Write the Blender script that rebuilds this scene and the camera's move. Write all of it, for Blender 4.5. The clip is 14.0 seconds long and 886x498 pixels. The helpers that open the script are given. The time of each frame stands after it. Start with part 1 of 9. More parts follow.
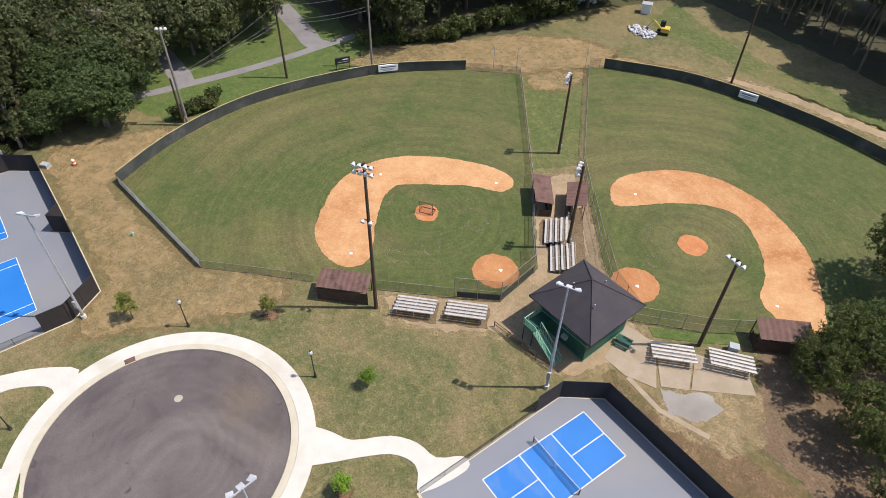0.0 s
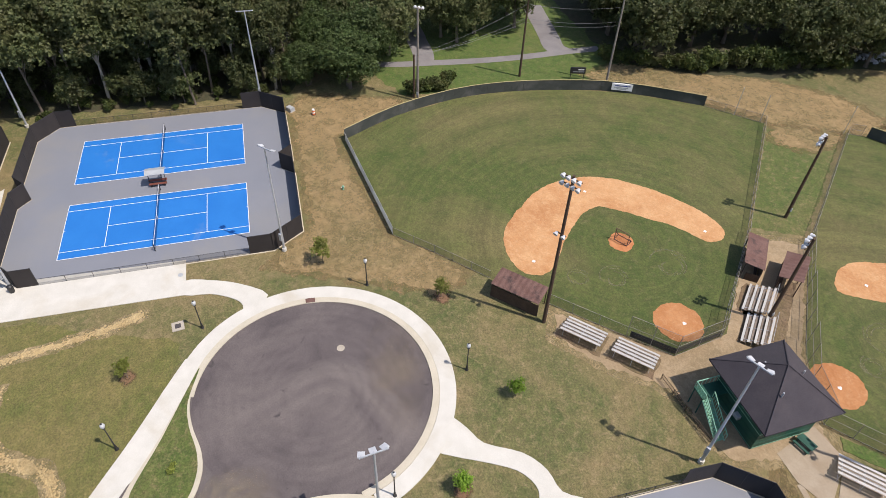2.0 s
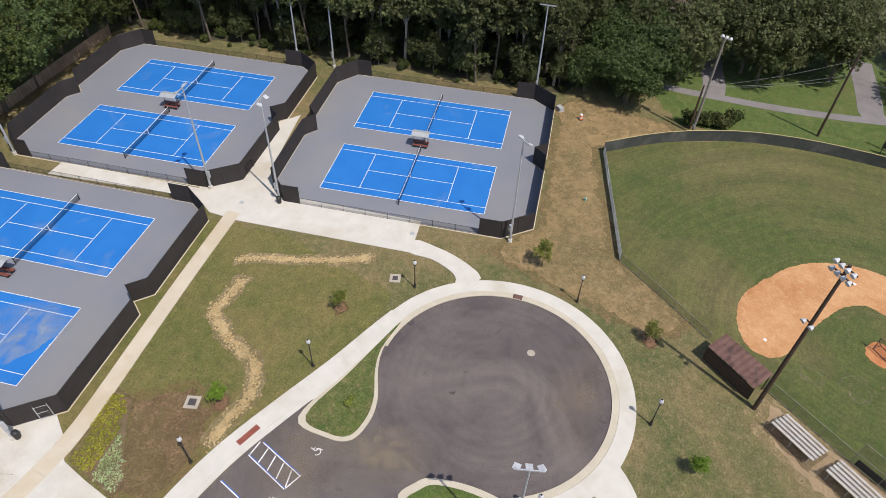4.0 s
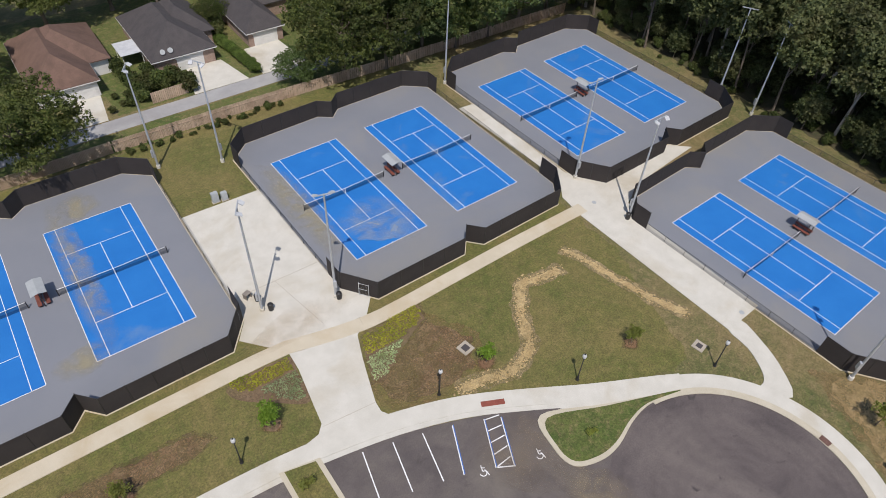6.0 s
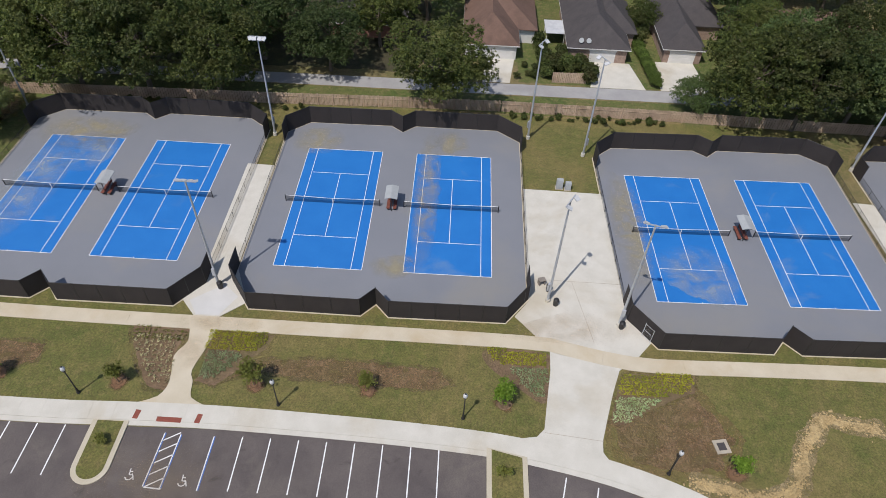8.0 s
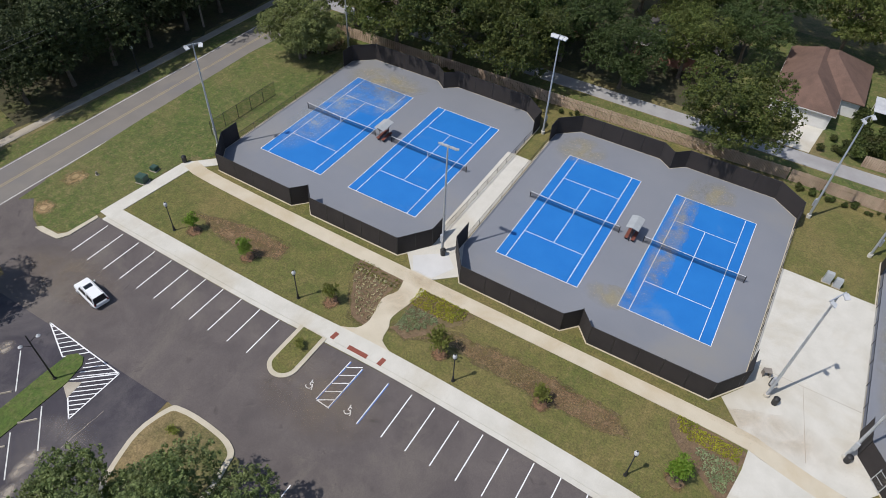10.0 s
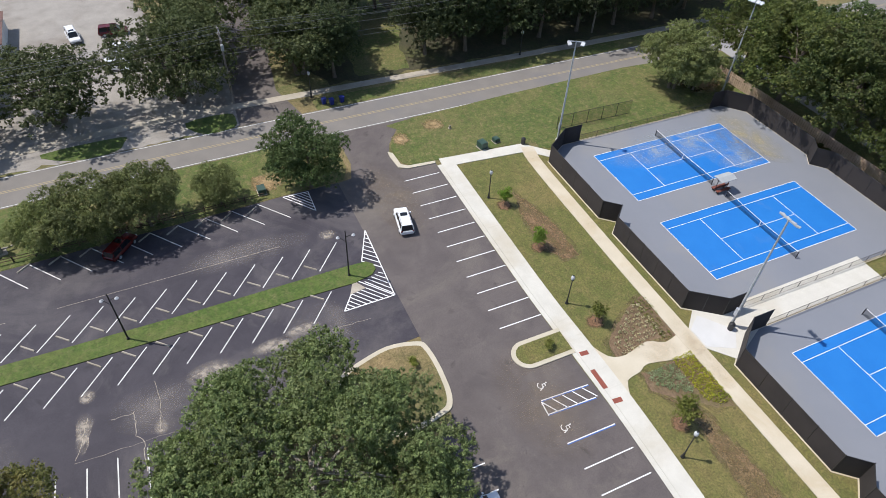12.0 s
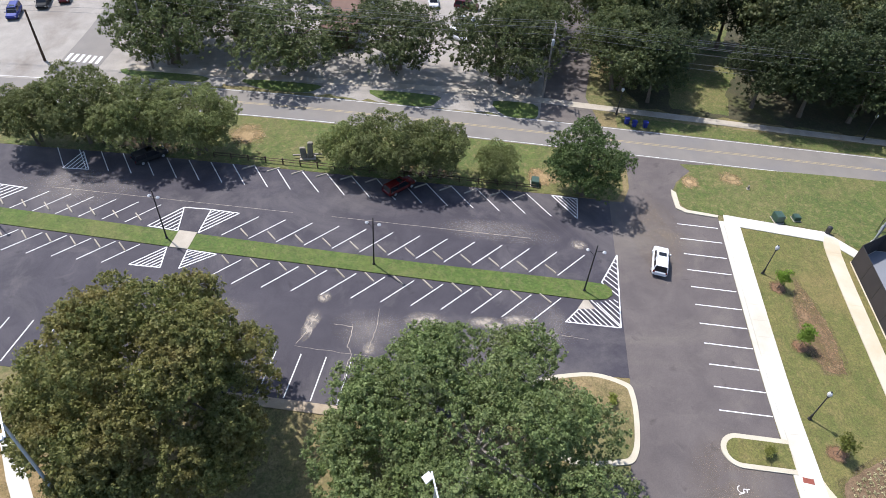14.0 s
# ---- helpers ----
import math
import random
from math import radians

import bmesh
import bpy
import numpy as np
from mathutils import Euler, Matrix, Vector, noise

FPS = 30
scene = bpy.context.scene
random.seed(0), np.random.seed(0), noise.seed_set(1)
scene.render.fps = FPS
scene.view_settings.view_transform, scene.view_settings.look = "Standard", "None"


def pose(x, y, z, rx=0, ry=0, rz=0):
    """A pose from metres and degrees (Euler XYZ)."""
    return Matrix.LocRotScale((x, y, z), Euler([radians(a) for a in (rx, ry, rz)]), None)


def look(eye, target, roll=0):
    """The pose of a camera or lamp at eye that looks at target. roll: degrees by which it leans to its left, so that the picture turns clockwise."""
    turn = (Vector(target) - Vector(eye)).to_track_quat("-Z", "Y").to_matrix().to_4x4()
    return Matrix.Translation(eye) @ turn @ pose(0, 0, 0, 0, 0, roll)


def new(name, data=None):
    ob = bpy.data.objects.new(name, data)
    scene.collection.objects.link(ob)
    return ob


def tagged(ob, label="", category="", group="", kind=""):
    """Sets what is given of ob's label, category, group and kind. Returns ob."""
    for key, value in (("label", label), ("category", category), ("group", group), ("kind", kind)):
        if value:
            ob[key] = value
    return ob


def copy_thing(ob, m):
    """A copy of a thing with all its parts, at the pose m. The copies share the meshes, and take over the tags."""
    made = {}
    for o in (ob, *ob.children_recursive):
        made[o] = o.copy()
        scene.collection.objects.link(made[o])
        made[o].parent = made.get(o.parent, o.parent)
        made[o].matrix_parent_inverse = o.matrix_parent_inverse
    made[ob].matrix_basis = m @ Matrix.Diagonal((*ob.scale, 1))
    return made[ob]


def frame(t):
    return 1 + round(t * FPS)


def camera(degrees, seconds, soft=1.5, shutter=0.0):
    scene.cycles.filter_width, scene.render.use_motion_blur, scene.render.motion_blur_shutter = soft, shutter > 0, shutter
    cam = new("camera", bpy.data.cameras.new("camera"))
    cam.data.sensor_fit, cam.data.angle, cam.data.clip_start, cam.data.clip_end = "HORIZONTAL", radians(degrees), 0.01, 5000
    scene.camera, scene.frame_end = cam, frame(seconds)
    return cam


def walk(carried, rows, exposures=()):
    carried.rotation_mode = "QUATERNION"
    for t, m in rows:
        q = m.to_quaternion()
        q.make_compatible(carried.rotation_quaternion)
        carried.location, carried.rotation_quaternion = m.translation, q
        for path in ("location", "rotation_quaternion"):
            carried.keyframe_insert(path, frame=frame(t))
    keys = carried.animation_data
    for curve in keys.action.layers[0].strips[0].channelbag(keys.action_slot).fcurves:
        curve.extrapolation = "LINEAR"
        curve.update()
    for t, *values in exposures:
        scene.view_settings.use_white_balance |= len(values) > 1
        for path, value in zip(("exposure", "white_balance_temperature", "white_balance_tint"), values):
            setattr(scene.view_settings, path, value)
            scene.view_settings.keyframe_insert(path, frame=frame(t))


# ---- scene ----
# ---- camera ----
cam = camera(68.6, 14.0, soft=0.8)
# seconds, x, y, z, compass turn from +y, tilt, lean
PATH = [
    (0.0, 18.44, -54.48, 60.12, 125.54, -44.15, 1.21),
    (0.5, 18.72, -54.42, 59.91, 117.45, -44.14, 1.43),
    (1.0, 19.01, -54.34, 59.71, 110.14, -44.13, 1.64),
    (1.5, 19.28, -54.24, 59.57, 107.44, -44.02, 1.93),
    (2.0, 19.54, -54.13, 59.47, 103.82, -44.01, 2.11),
    (2.2, 19.65, -54.09, 59.44, 102.13, -44.05, 2.24),
    (4.3, 20.61, -53.66, 59.23, 72.05, -44.61, 2.29),
    (4.5, 20.68, -53.61, 59.23, 68.56, -44.65, 2.45),
    (5.0, 20.76, -53.51, 59.30, 58.89, -44.89, 2.76),
    (5.5, 20.71, -53.44, 59.53, 49.82, -44.99, 2.84),
    (6.0, 20.67, -53.39, 59.75, 38.12, -45.29, 3.07),
    (6.5, 20.76, -53.31, 59.85, 25.99, -45.53, 3.20),
    (7.0, 21.04, -53.21, 59.86, 15.74, -45.74, 3.26),
    (7.5, 21.34, -53.24, 59.85, 7.60, -45.90, 3.01),
    (8.0, 21.54, -53.44, 59.78, -0.70, -45.91, 2.72),
    (8.2, 21.57, -53.46, 59.67, -3.02, -45.86, 2.71),
    (10.3, 21.51, -53.37, 57.80, -32.31, -45.25, 2.96),
    (10.5, 21.52, -53.42, 57.64, -34.70, -45.10, 2.75),
    (11.0, 21.61, -53.68, 57.32, -43.80, -44.97, 2.82),
    (11.5, 21.76, -53.99, 56.99, -54.09, -44.86, 3.03),
    (12.0, 21.99, -54.28, 56.64, -63.44, -44.61, 2.92),
    (12.5, 22.26, -54.50, 56.24, -68.94, -44.50, 3.84),
    (13.0, 22.46, -54.57, 55.73, -75.78, -44.15, 3.96),
    (13.5, 22.62, -54.58, 55.16, -83.45, -44.17, 4.93),
    (14.0, 22.76, -54.56, 54.55, -93.07, -43.99, 4.64),
]
walk(cam, [(t, pose(x, y, z, 0, 0, -a) @ pose(0, 0, 0, 90 + e) @ pose(0, 0, 0, 0, 0, r)) for t, x, y, z, a, e, r in PATH],
     [(0, 0.34, 6700, 14), (1.0, 0.27, 6720, 14.5), (2.0, 0.22, 6750, 15), (5.0, -0.08, 6700, 13), (7.5, -0.24, 6600, 12.5), (11.0, -0.06, 6450, 10.5), (12.0, 0.2, 6420, 11), (12.5, 0.28, 6400, 11.5), (14.0, 0.6, 6250, 13)])

# ---- world and sun ----
SUN_AZ, SUN_EL = 215.0, 60.0          # compass turn from +y, height
world = bpy.data.worlds.new("sky")
scene.world = world
world.use_nodes = True
wn = world.node_tree.nodes
sky = wn.new("ShaderNodeTexSky")
sky.sky_type, sky.sun_disc = "NISHITA", False
sky.sun_elevation, sky.sun_rotation = radians(SUN_EL), radians(SUN_AZ)
world.node_tree.links.new(sky.outputs[0], wn["Background"].inputs[0])
wn["Background"].inputs[1].default_value = 0.132
sun = new("sun", bpy.data.lights.new("sun", "SUN"))
sun.data.energy, sun.data.angle, sun.data.color = 4.0, radians(0.55), (1.0, 0.96, 0.9)
sd = Vector((math.sin(radians(SUN_AZ)) * math.cos(radians(SUN_EL)), math.cos(radians(SUN_AZ)) * math.cos(radians(SUN_EL)), math.sin(radians(SUN_EL))))
sun.matrix_world = look(sd * 200, (0, 0, 0))


# ---- materials ----
def ramp(nt, fac, a, b):
    n = nt.nodes.new("ShaderNodeMapRange")
    n.inputs[1].default_value, n.inputs[2].default_value = a, b
    nt.links.new(fac, n.inputs[0])
    return n.outputs[0]


def mix(nt, fac, a, b, mode="MIX"):
    n = nt.nodes.new("ShaderNodeMix")
    n.data_type, n.blend_type = "RGBA", mode
    for sock, val in ((n.inputs[0], fac), (n.inputs[6], a), (n.inputs[7], b)):
        if isinstance(val, (int, float)):
            sock.default_value = val
        elif isinstance(val, tuple):
            sock.default_value = (*val[:3], 1)
        else:
            nt.links.new(val, sock)
    return n.outputs[2]


def tex(nt, vec, scale, detail=4.0, rough=0.55, distort=0.0):
    n = nt.nodes.new("ShaderNodeTexNoise")
    n.inputs["Scale"].default_value, n.inputs["Detail"].default_value = scale, detail
    n.inputs["Roughness"].default_value, n.inputs["Distortion"].default_value = rough, distort
    nt.links.new(vec, n.inputs["Vector"])
    return n.outputs[0]


def start(name, rough=0.8, metal=0.0):
    m = bpy.data.materials.new(name)
    m.use_nodes = True
    nt = m.node_tree
    bsdf = nt.nodes["Principled BSDF"]
    bsdf.inputs["Roughness"].default_value, bsdf.inputs["Metallic"].default_value = rough, metal
    pos = nt.nodes.new("ShaderNodeNewGeometry").outputs["Position"]
    return m, nt, bsdf, pos


def bump(nt, bsdf, height, strength, dist=0.05):
    n = nt.nodes.new("ShaderNodeBump")
    n.inputs["Strength"].default_value, n.inputs["Distance"].default_value = strength, dist
    nt.links.new(height, n.inputs["Height"])
    nt.links.new(n.outputs[0], bsdf.inputs["Normal"])


def surface(name, c1, c2, mid=0.6, fine=12.0, rough=0.8, c3=None, big=0.08, band=(0.5, 0.68), amount=0.25, rel=0.25, metal=0.0, vary=0.0):
    """Two colours mixed by a middling noise, a third in large patches, fine grain over all."""
    m, nt, bsdf, pos = start(name, rough, metal)
    col = mix(nt, ramp(nt, tex(nt, pos, mid), 0.32, 0.68), c1, c2)
    if c3:
        col = mix(nt, ramp(nt, tex(nt, pos, big, 5.0, 0.6, 0.4), *band), col, c3)
    f = tex(nt, pos, fine, 3.0, 0.7)
    g = nt.nodes.new("ShaderNodeMapRange")
    g.inputs[1].default_value, g.inputs[2].default_value = 0.25, 0.75
    g.inputs[3].default_value, g.inputs[4].default_value = 1 - amount, 1 + amount
    nt.links.new(f, g.inputs[0])
    col = mix(nt, 1.0, col, g.outputs[0], "MULTIPLY")
    if vary:
        o = nt.nodes.new("ShaderNodeObjectInfo")
        h = nt.nodes.new("ShaderNodeMapRange")
        h.inputs[3].default_value, h.inputs[4].default_value = 1 - vary, 1 + vary
        nt.links.new(o.outputs["Random"], h.inputs[0])
        col = mix(nt, 1.0, col, h.outputs[0], "MULTIPLY")
    nt.links.new(col, bsdf.inputs["Base Color"])
    if rel:
        bump(nt, bsdf, f, rel)
    return m


def lawn_mat(name, c1, c2, c3, c4, dry=(0.46, 0.72), straw=0.55, grain=0.38, cover=0.0, soft=0.16, spot=False):
    """Turf or soil: two tones, large dry areas, small straw flecks, a middling mottle and a coarse grain."""
    m, nt, bsdf, pos = start(name, 0.92)
    col = mix(nt, ramp(nt, tex(nt, pos, 0.3, 6.0, 0.7, 0.3), 0.36, 0.64), c1, c2)
    col = mix(nt, ramp(nt, tex(nt, pos, 0.065, 8.0, 0.7, 0.5), *dry), col, c3)
    fl = nt.nodes.new("ShaderNodeMath")
    fl.operation = "MULTIPLY"
    fl.inputs[1].default_value = straw
    nt.links.new(ramp(nt, tex(nt, pos, 1.3, 8.0, 0.78, 0.6), 0.49, 0.68), fl.inputs[0])
    col = mix(nt, fl.outputs[0], col, c4)
    f = tex(nt, pos, 4.5, 6.0, 0.85)
    col = mix(nt, 1.0, col, ramp4(nt, tex(nt, pos, 0.9, 8.0, 0.8, 0.3), 0.36, 0.64, 1 - grain * 0.35, 1 + grain * 0.35), "MULTIPLY")
    col = mix(nt, 1.0, col, ramp4(nt, f, 0.34, 0.66, 1 - grain, 1 + grain), "MULTIPLY")
    nt.links.new(col, bsdf.inputs["Base Color"])
    bump(nt, bsdf, f, 0.7)
    if cover:
        # thin patchy fringe through which the turf below shows
        t = nt.nodes.new("ShaderNodeBsdfTransparent")
        mx = nt.nodes.new("ShaderNodeMixShader")
        edge = tex(nt, pos, 0.55, 10.0, 0.82, 0.5)
        if spot:
            # densest in the middle of its own outline, gone at the rim
            gen = nt.nodes.new("ShaderNodeTexCoord").outputs["Generated"]
            off = nt.nodes.new("ShaderNodeVectorMath")
            off.operation = "MULTIPLY_ADD"
            off.inputs[1].default_value, off.inputs[2].default_value = (2, 2, 0), (-1, -1, 0)
            nt.links.new(gen, off.inputs[0])
            far = nt.nodes.new("ShaderNodeVectorMath")
            far.operation = "LENGTH"
            nt.links.new(off.outputs[0], far.inputs[0])
            less = nt.nodes.new("ShaderNodeMath")
            less.operation = "MULTIPLY_ADD"
            less.inputs[1].default_value = 1.0
            nt.links.new(edge, less.inputs[0])
            nt.links.new(ramp4(nt, far.outputs["Value"], 0.1, 1.0, 0.22, -0.42), less.inputs[2])
            edge = less.outputs[0]
        nt.links.new(ramp(nt, edge, 1 - cover - soft, 1 - cover + soft), mx.inputs[0])
        nt.links.new(t.outputs[0], mx.inputs[1])
        nt.links.new(bsdf.outputs[0], mx.inputs[2])
        nt.links.new(mx.outputs[0], nt.nodes["Material Output"].inputs[0])
    return m


def ramp4(nt, fac, a, b, lo, hi):
    n = nt.nodes.new("ShaderNodeMapRange")
    for i, v in enumerate((a, b, lo, hi)):
        n.inputs[i + 1].default_value = v
    nt.links.new(fac, n.inputs[0])
    return n.outputs[0]


def ramp2(nt, fac, lo, hi):
    n = nt.nodes.new("ShaderNodeMapRange")
    n.inputs[1].default_value, n.inputs[2].default_value = 0.25, 0.75
    n.inputs[3].default_value, n.inputs[4].default_value = lo, hi
    nt.links.new(fac, n.inputs[0])
    return n.outputs[0]


GRASS = lawn_mat("park_grass", (0.075, 0.092, 0.026), (0.130, 0.120, 0.044), (0.215, 0.158, 0.075), (0.28, 0.205, 0.112), (0.42, 0.66), 0.65, 0.5)
PARKG = lawn_mat("olive_lawn", (0.088, 0.101, 0.023), (0.128, 0.121, 0.033), (0.182, 0.142, 0.053), (0.232, 0.172, 0.077), (0.45, 0.70), 0.5, 0.5)
GREEN = lawn_mat("lush_grass", (0.056, 0.098, 0.016), (0.082, 0.118, 0.022), (0.128, 0.126, 0.040), (0.20, 0.17, 0.08), (0.50, 0.74), 0.5, 0.42)
# Leaf litter, its tones lowered to include the shade under the trees.
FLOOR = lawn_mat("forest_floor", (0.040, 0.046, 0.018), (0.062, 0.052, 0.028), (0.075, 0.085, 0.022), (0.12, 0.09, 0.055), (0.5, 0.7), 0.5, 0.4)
SOIL_M = lawn_mat("worn_bare_soil", (0.360, 0.248, 0.118), (0.260, 0.183, 0.082), (0.180, 0.146, 0.060), (0.51, 0.365, 0.195), (0.45, 0.65), 0.7, 0.22, 0.60, 0.28)
SOIL_F = lawn_mat("thin_bare_soil", (0.270, 0.175, 0.082), (0.205, 0.142, 0.060), (0.160, 0.128, 0.048), (0.374, 0.238, 0.119), (0.50, 0.66), 0.8, 0.3, 0.43, 0.2)
SPOT = lawn_mat("worn_spot", (0.330, 0.225, 0.115), (0.240, 0.165, 0.078), (0.190, 0.145, 0.062), (0.42, 0.31, 0.17), (0.5, 0.7), 0.8, 0.3, 0.52, 0.14, True)
REDSPOT = lawn_mat("reddish_spot", (0.185, 0.100, 0.052), (0.150, 0.085, 0.046), (0.140, 0.100, 0.045), (0.24, 0.15, 0.085), (0.5, 0.7), 0.6, 0.35, 0.58, 0.12, True)
SCUFF = lawn_mat("scuffed_turf", (0.185, 0.175, 0.090), (0.150, 0.150, 0.070), (0.21, 0.19, 0.10), (0.25, 0.21, 0.12), (0.5, 0.7), 0.5, 0.3, 0.46, 0.25)
GREEN2 = lawn_mat("yellowing_grass", (0.060, 0.091, 0.018), (0.090, 0.112, 0.025), (0.146, 0.128, 0.047), (0.25, 0.182, 0.095), (0.47, 0.68), 0.65, 0.48)
STRAW = lawn_mat("straw_soil", (0.355, 0.262, 0.158), (0.275, 0.196, 0.112), (0.195, 0.145, 0.078), (0.420, 0.325, 0.205), (0.5, 0.7), 0.6, 0.2)
CLODS = lawn_mat("dry_clods", (0.46, 0.34, 0.17), (0.37, 0.265, 0.125), (0.30, 0.22, 0.10), (0.54, 0.42, 0.23), (0.5, 0.7), 0.6, 0.3)
STRAW_F = lawn_mat("thin_straw_soil", (0.375, 0.281, 0.151), (0.281, 0.208, 0.104), (0.208, 0.167, 0.078), (0.438, 0.344, 0.198), (0.5, 0.7), 0.8, 0.35, 0.5)
STRAW_M = lawn_mat("worn_straw_soil", (0.445, 0.330, 0.165), (0.355, 0.255, 0.118), (0.235, 0.180, 0.082), (0.52, 0.40, 0.215), (0.5, 0.7), 0.8, 0.4, 0.58, 0.12)
CLAY = lawn_mat("infield_clay", (0.465, 0.230, 0.094), (0.555, 0.318, 0.150), (0.380, 0.160, 0.056), (0.600, 0.385, 0.205), (0.47, 0.66), 0.6, 0.13)
HOMECLAY = lawn_mat("home_clay", (0.415, 0.178, 0.064), (0.47, 0.225, 0.092), (0.35, 0.138, 0.048), (0.52, 0.30, 0.15), (0.46, 0.66), 0.6, 0.11)
MOUND = surface("red_clay", (0.42, 0.15, 0.055), (0.50, 0.22, 0.09), 0.9, 9.0, 0.95, None, amount=0.15)
MULCH = lawn_mat("pine_mulch", (0.125, 0.080, 0.044), (0.165, 0.110, 0.064), (0.135, 0.112, 0.046), (0.22, 0.155, 0.10), (0.5, 0.7), 0.7, 0.5)
MULCH_M = lawn_mat("worn_mulch", (0.160, 0.098, 0.050), (0.225, 0.145, 0.076), (0.150, 0.125, 0.048), (0.30, 0.205, 0.12), (0.46, 0.66), 0.7, 0.5, 0.56, 0.24)
MULCH_F = lawn_mat("thin_pine_mulch", (0.14, 0.090, 0.050), (0.19, 0.125, 0.070), (0.145, 0.118, 0.050), (0.24, 0.17, 0.105), (0.5, 0.7), 0.7, 0.5, 0.42)
CONC = surface("pale_concrete", (0.520, 0.498, 0.438), (0.585, 0.562, 0.502), 0.5, 18.0, 0.85, (0.446, 0.393, 0.296), 0.10, (0.52, 0.75), 0.10, 0.1)
CONC_WARM = surface("buff_concrete", (0.50, 0.44, 0.33), (0.56, 0.50, 0.39), 0.4, 18.0, 0.85, (0.46, 0.37, 0.24), 0.12, (0.5, 0.72), 0.07, 0.1)
CONC_OLD = surface("old_concrete", (0.36, 0.32, 0.26), (0.43, 0.38, 0.31), 0.6, 10.0, 0.9, (0.30, 0.26, 0.2), 0.2, (0.5, 0.7), 0.12, 0.2)
KERB = surface("kerb_concrete", (0.520, 0.470, 0.370), (0.460, 0.412, 0.314), 0.7, 12.0, 0.85, amount=0.1)
ROADM = surface("road_asphalt", (0.172, 0.158, 0.143), (0.205, 0.187, 0.167), 0.3, 20.0, 0.85, (0.17, 0.16, 0.155), 0.1, amount=0.1)
LANE = surface("grey_lane", (0.185, 0.172, 0.172), (0.225, 0.21, 0.205), 0.4, 14.0, 0.85, (0.165, 0.15, 0.148), 0.1, amount=0.12)
STREETM = surface("pale_street", (0.30, 0.295, 0.295), (0.36, 0.355, 0.35), 0.4, 14.0, 0.85, (0.27, 0.26, 0.26), 0.1, amount=0.08)
CONC_TAN = surface("dusty_concrete", (0.31, 0.245, 0.172), (0.36, 0.295, 0.215), 0.6, 10.0, 0.9, (0.27, 0.205, 0.135), 0.3, (0.5, 0.7), 0.15, 0.2)
GRAVEL = surface("pale_gravel", (0.258, 0.237, 0.211), (0.327, 0.301, 0.267), 0.35, 8.0, 0.95, (0.198, 0.172, 0.146), 0.12, (0.5, 0.7), 0.2, 0.5)
PADM = surface("grey_court_acrylic", (0.186, 0.198, 0.226), (0.206, 0.216, 0.242), 0.12, 30.0, 0.7, (0.232, 0.228, 0.220), 0.06, (0.52, 0.75), 0.05, 0.08)
PAINT = surface("white_paint", (0.72, 0.72, 0.72), (0.80, 0.80, 0.80), 1.5, 12.0, 0.6, amount=0.08, rel=0.05)
WORN = surface("worn_white_paint", (0.66, 0.66, 0.64), (0.52, 0.52, 0.50), 1.2, 8.0, 0.7, amount=0.2, rel=0.1)
BLUEP = surface("blue_paint", (0.04, 0.12, 0.40), (0.06, 0.15, 0.44), 1.5, 12.0, 0.6, amount=0.1)
YELLOW = surface("road_yellow", (0.38, 0.30, 0.16), (0.30, 0.25, 0.16), 1.0, 10.0, 0.7)
BENCHRED = surface("red_brown_bench", (0.15, 0.045, 0.03), (0.19, 0.06, 0.04), 2.0, 12.0, 0.7)
NEWCONC = surface("new_concrete", (0.53, 0.525, 0.51), (0.58, 0.575, 0.56), 0.5, 18.0, 0.85, amount=0.06, rel=0.1)
BRICKRED = surface("brick_red_paving", (0.21, 0.055, 0.038), (0.26, 0.075, 0.05), 2.0, 12.0, 0.85)
# Brown for foot planks, dark enough to act as shadow gaps between seats.
OLDPLANK = surface("shade_darkened_plank", (0.16, 0.125, 0.095), (0.24, 0.19, 0.15), 1.2, 10.0, 0.8, amount=0.2)
STEEL = surface("galvanised_steel", (0.42, 0.44, 0.47), (0.50, 0.52, 0.54), 1.0, 10.0, 0.45, amount=0.06, rel=0.0, metal=0.35)
ALU = surface("bare_aluminium", (0.440, 0.422, 0.387), (0.528, 0.510, 0.475), 1.0, 12.0, 0.5, amount=0.12, rel=0.0, metal=0.2)
BLACKM = surface("black_metal", (0.018, 0.018, 0.019), (0.026, 0.025, 0.026), 1.0, 12.0, 0.5, amount=0.1, rel=0.0)
SCREEN = surface("black_windscreen", (0.024, 0.020, 0.020), (0.034, 0.028, 0.027), 0.4, 16.0, 0.85, (0.034, 0.028, 0.027), 0.3, amount=0.15, rel=0.2)
RAILM = surface("dull_rusty_pipe", (0.20, 0.175, 0.15), (0.29, 0.27, 0.245), 1.5, 9.0, 0.6, amount=0.2, rel=0.0)
DARKSCREEN = surface("green_black_windscreen", (0.040, 0.046, 0.040), (0.065, 0.068, 0.060), 0.35, 14.0, 0.9, (0.10, 0.10, 0.09), 0.25, amount=0.2)
CAPM = surface("faded_yellow_cap", (0.50, 0.41, 0.19), (0.40, 0.33, 0.17), 1.0, 8.0, 0.6)
YCAP = surface("yellow_cap", (0.62, 0.45, 0.07), (0.55, 0.38, 0.06), 1.0, 8.0, 0.6)
# Creosoted timber brown; the warehouse wall uses it as painted shade.
DARKWOOD = surface("creosoted_wood_and_wall_shade", (0.055, 0.032, 0.020), (0.085, 0.052, 0.032), 1.5, 14.0, 0.85, amount=0.25)
GREYWOOD = surface("weathered_pole", (0.20, 0.175, 0.15), (0.26, 0.23, 0.20), 1.5, 14.0, 0.85, amount=0.2)
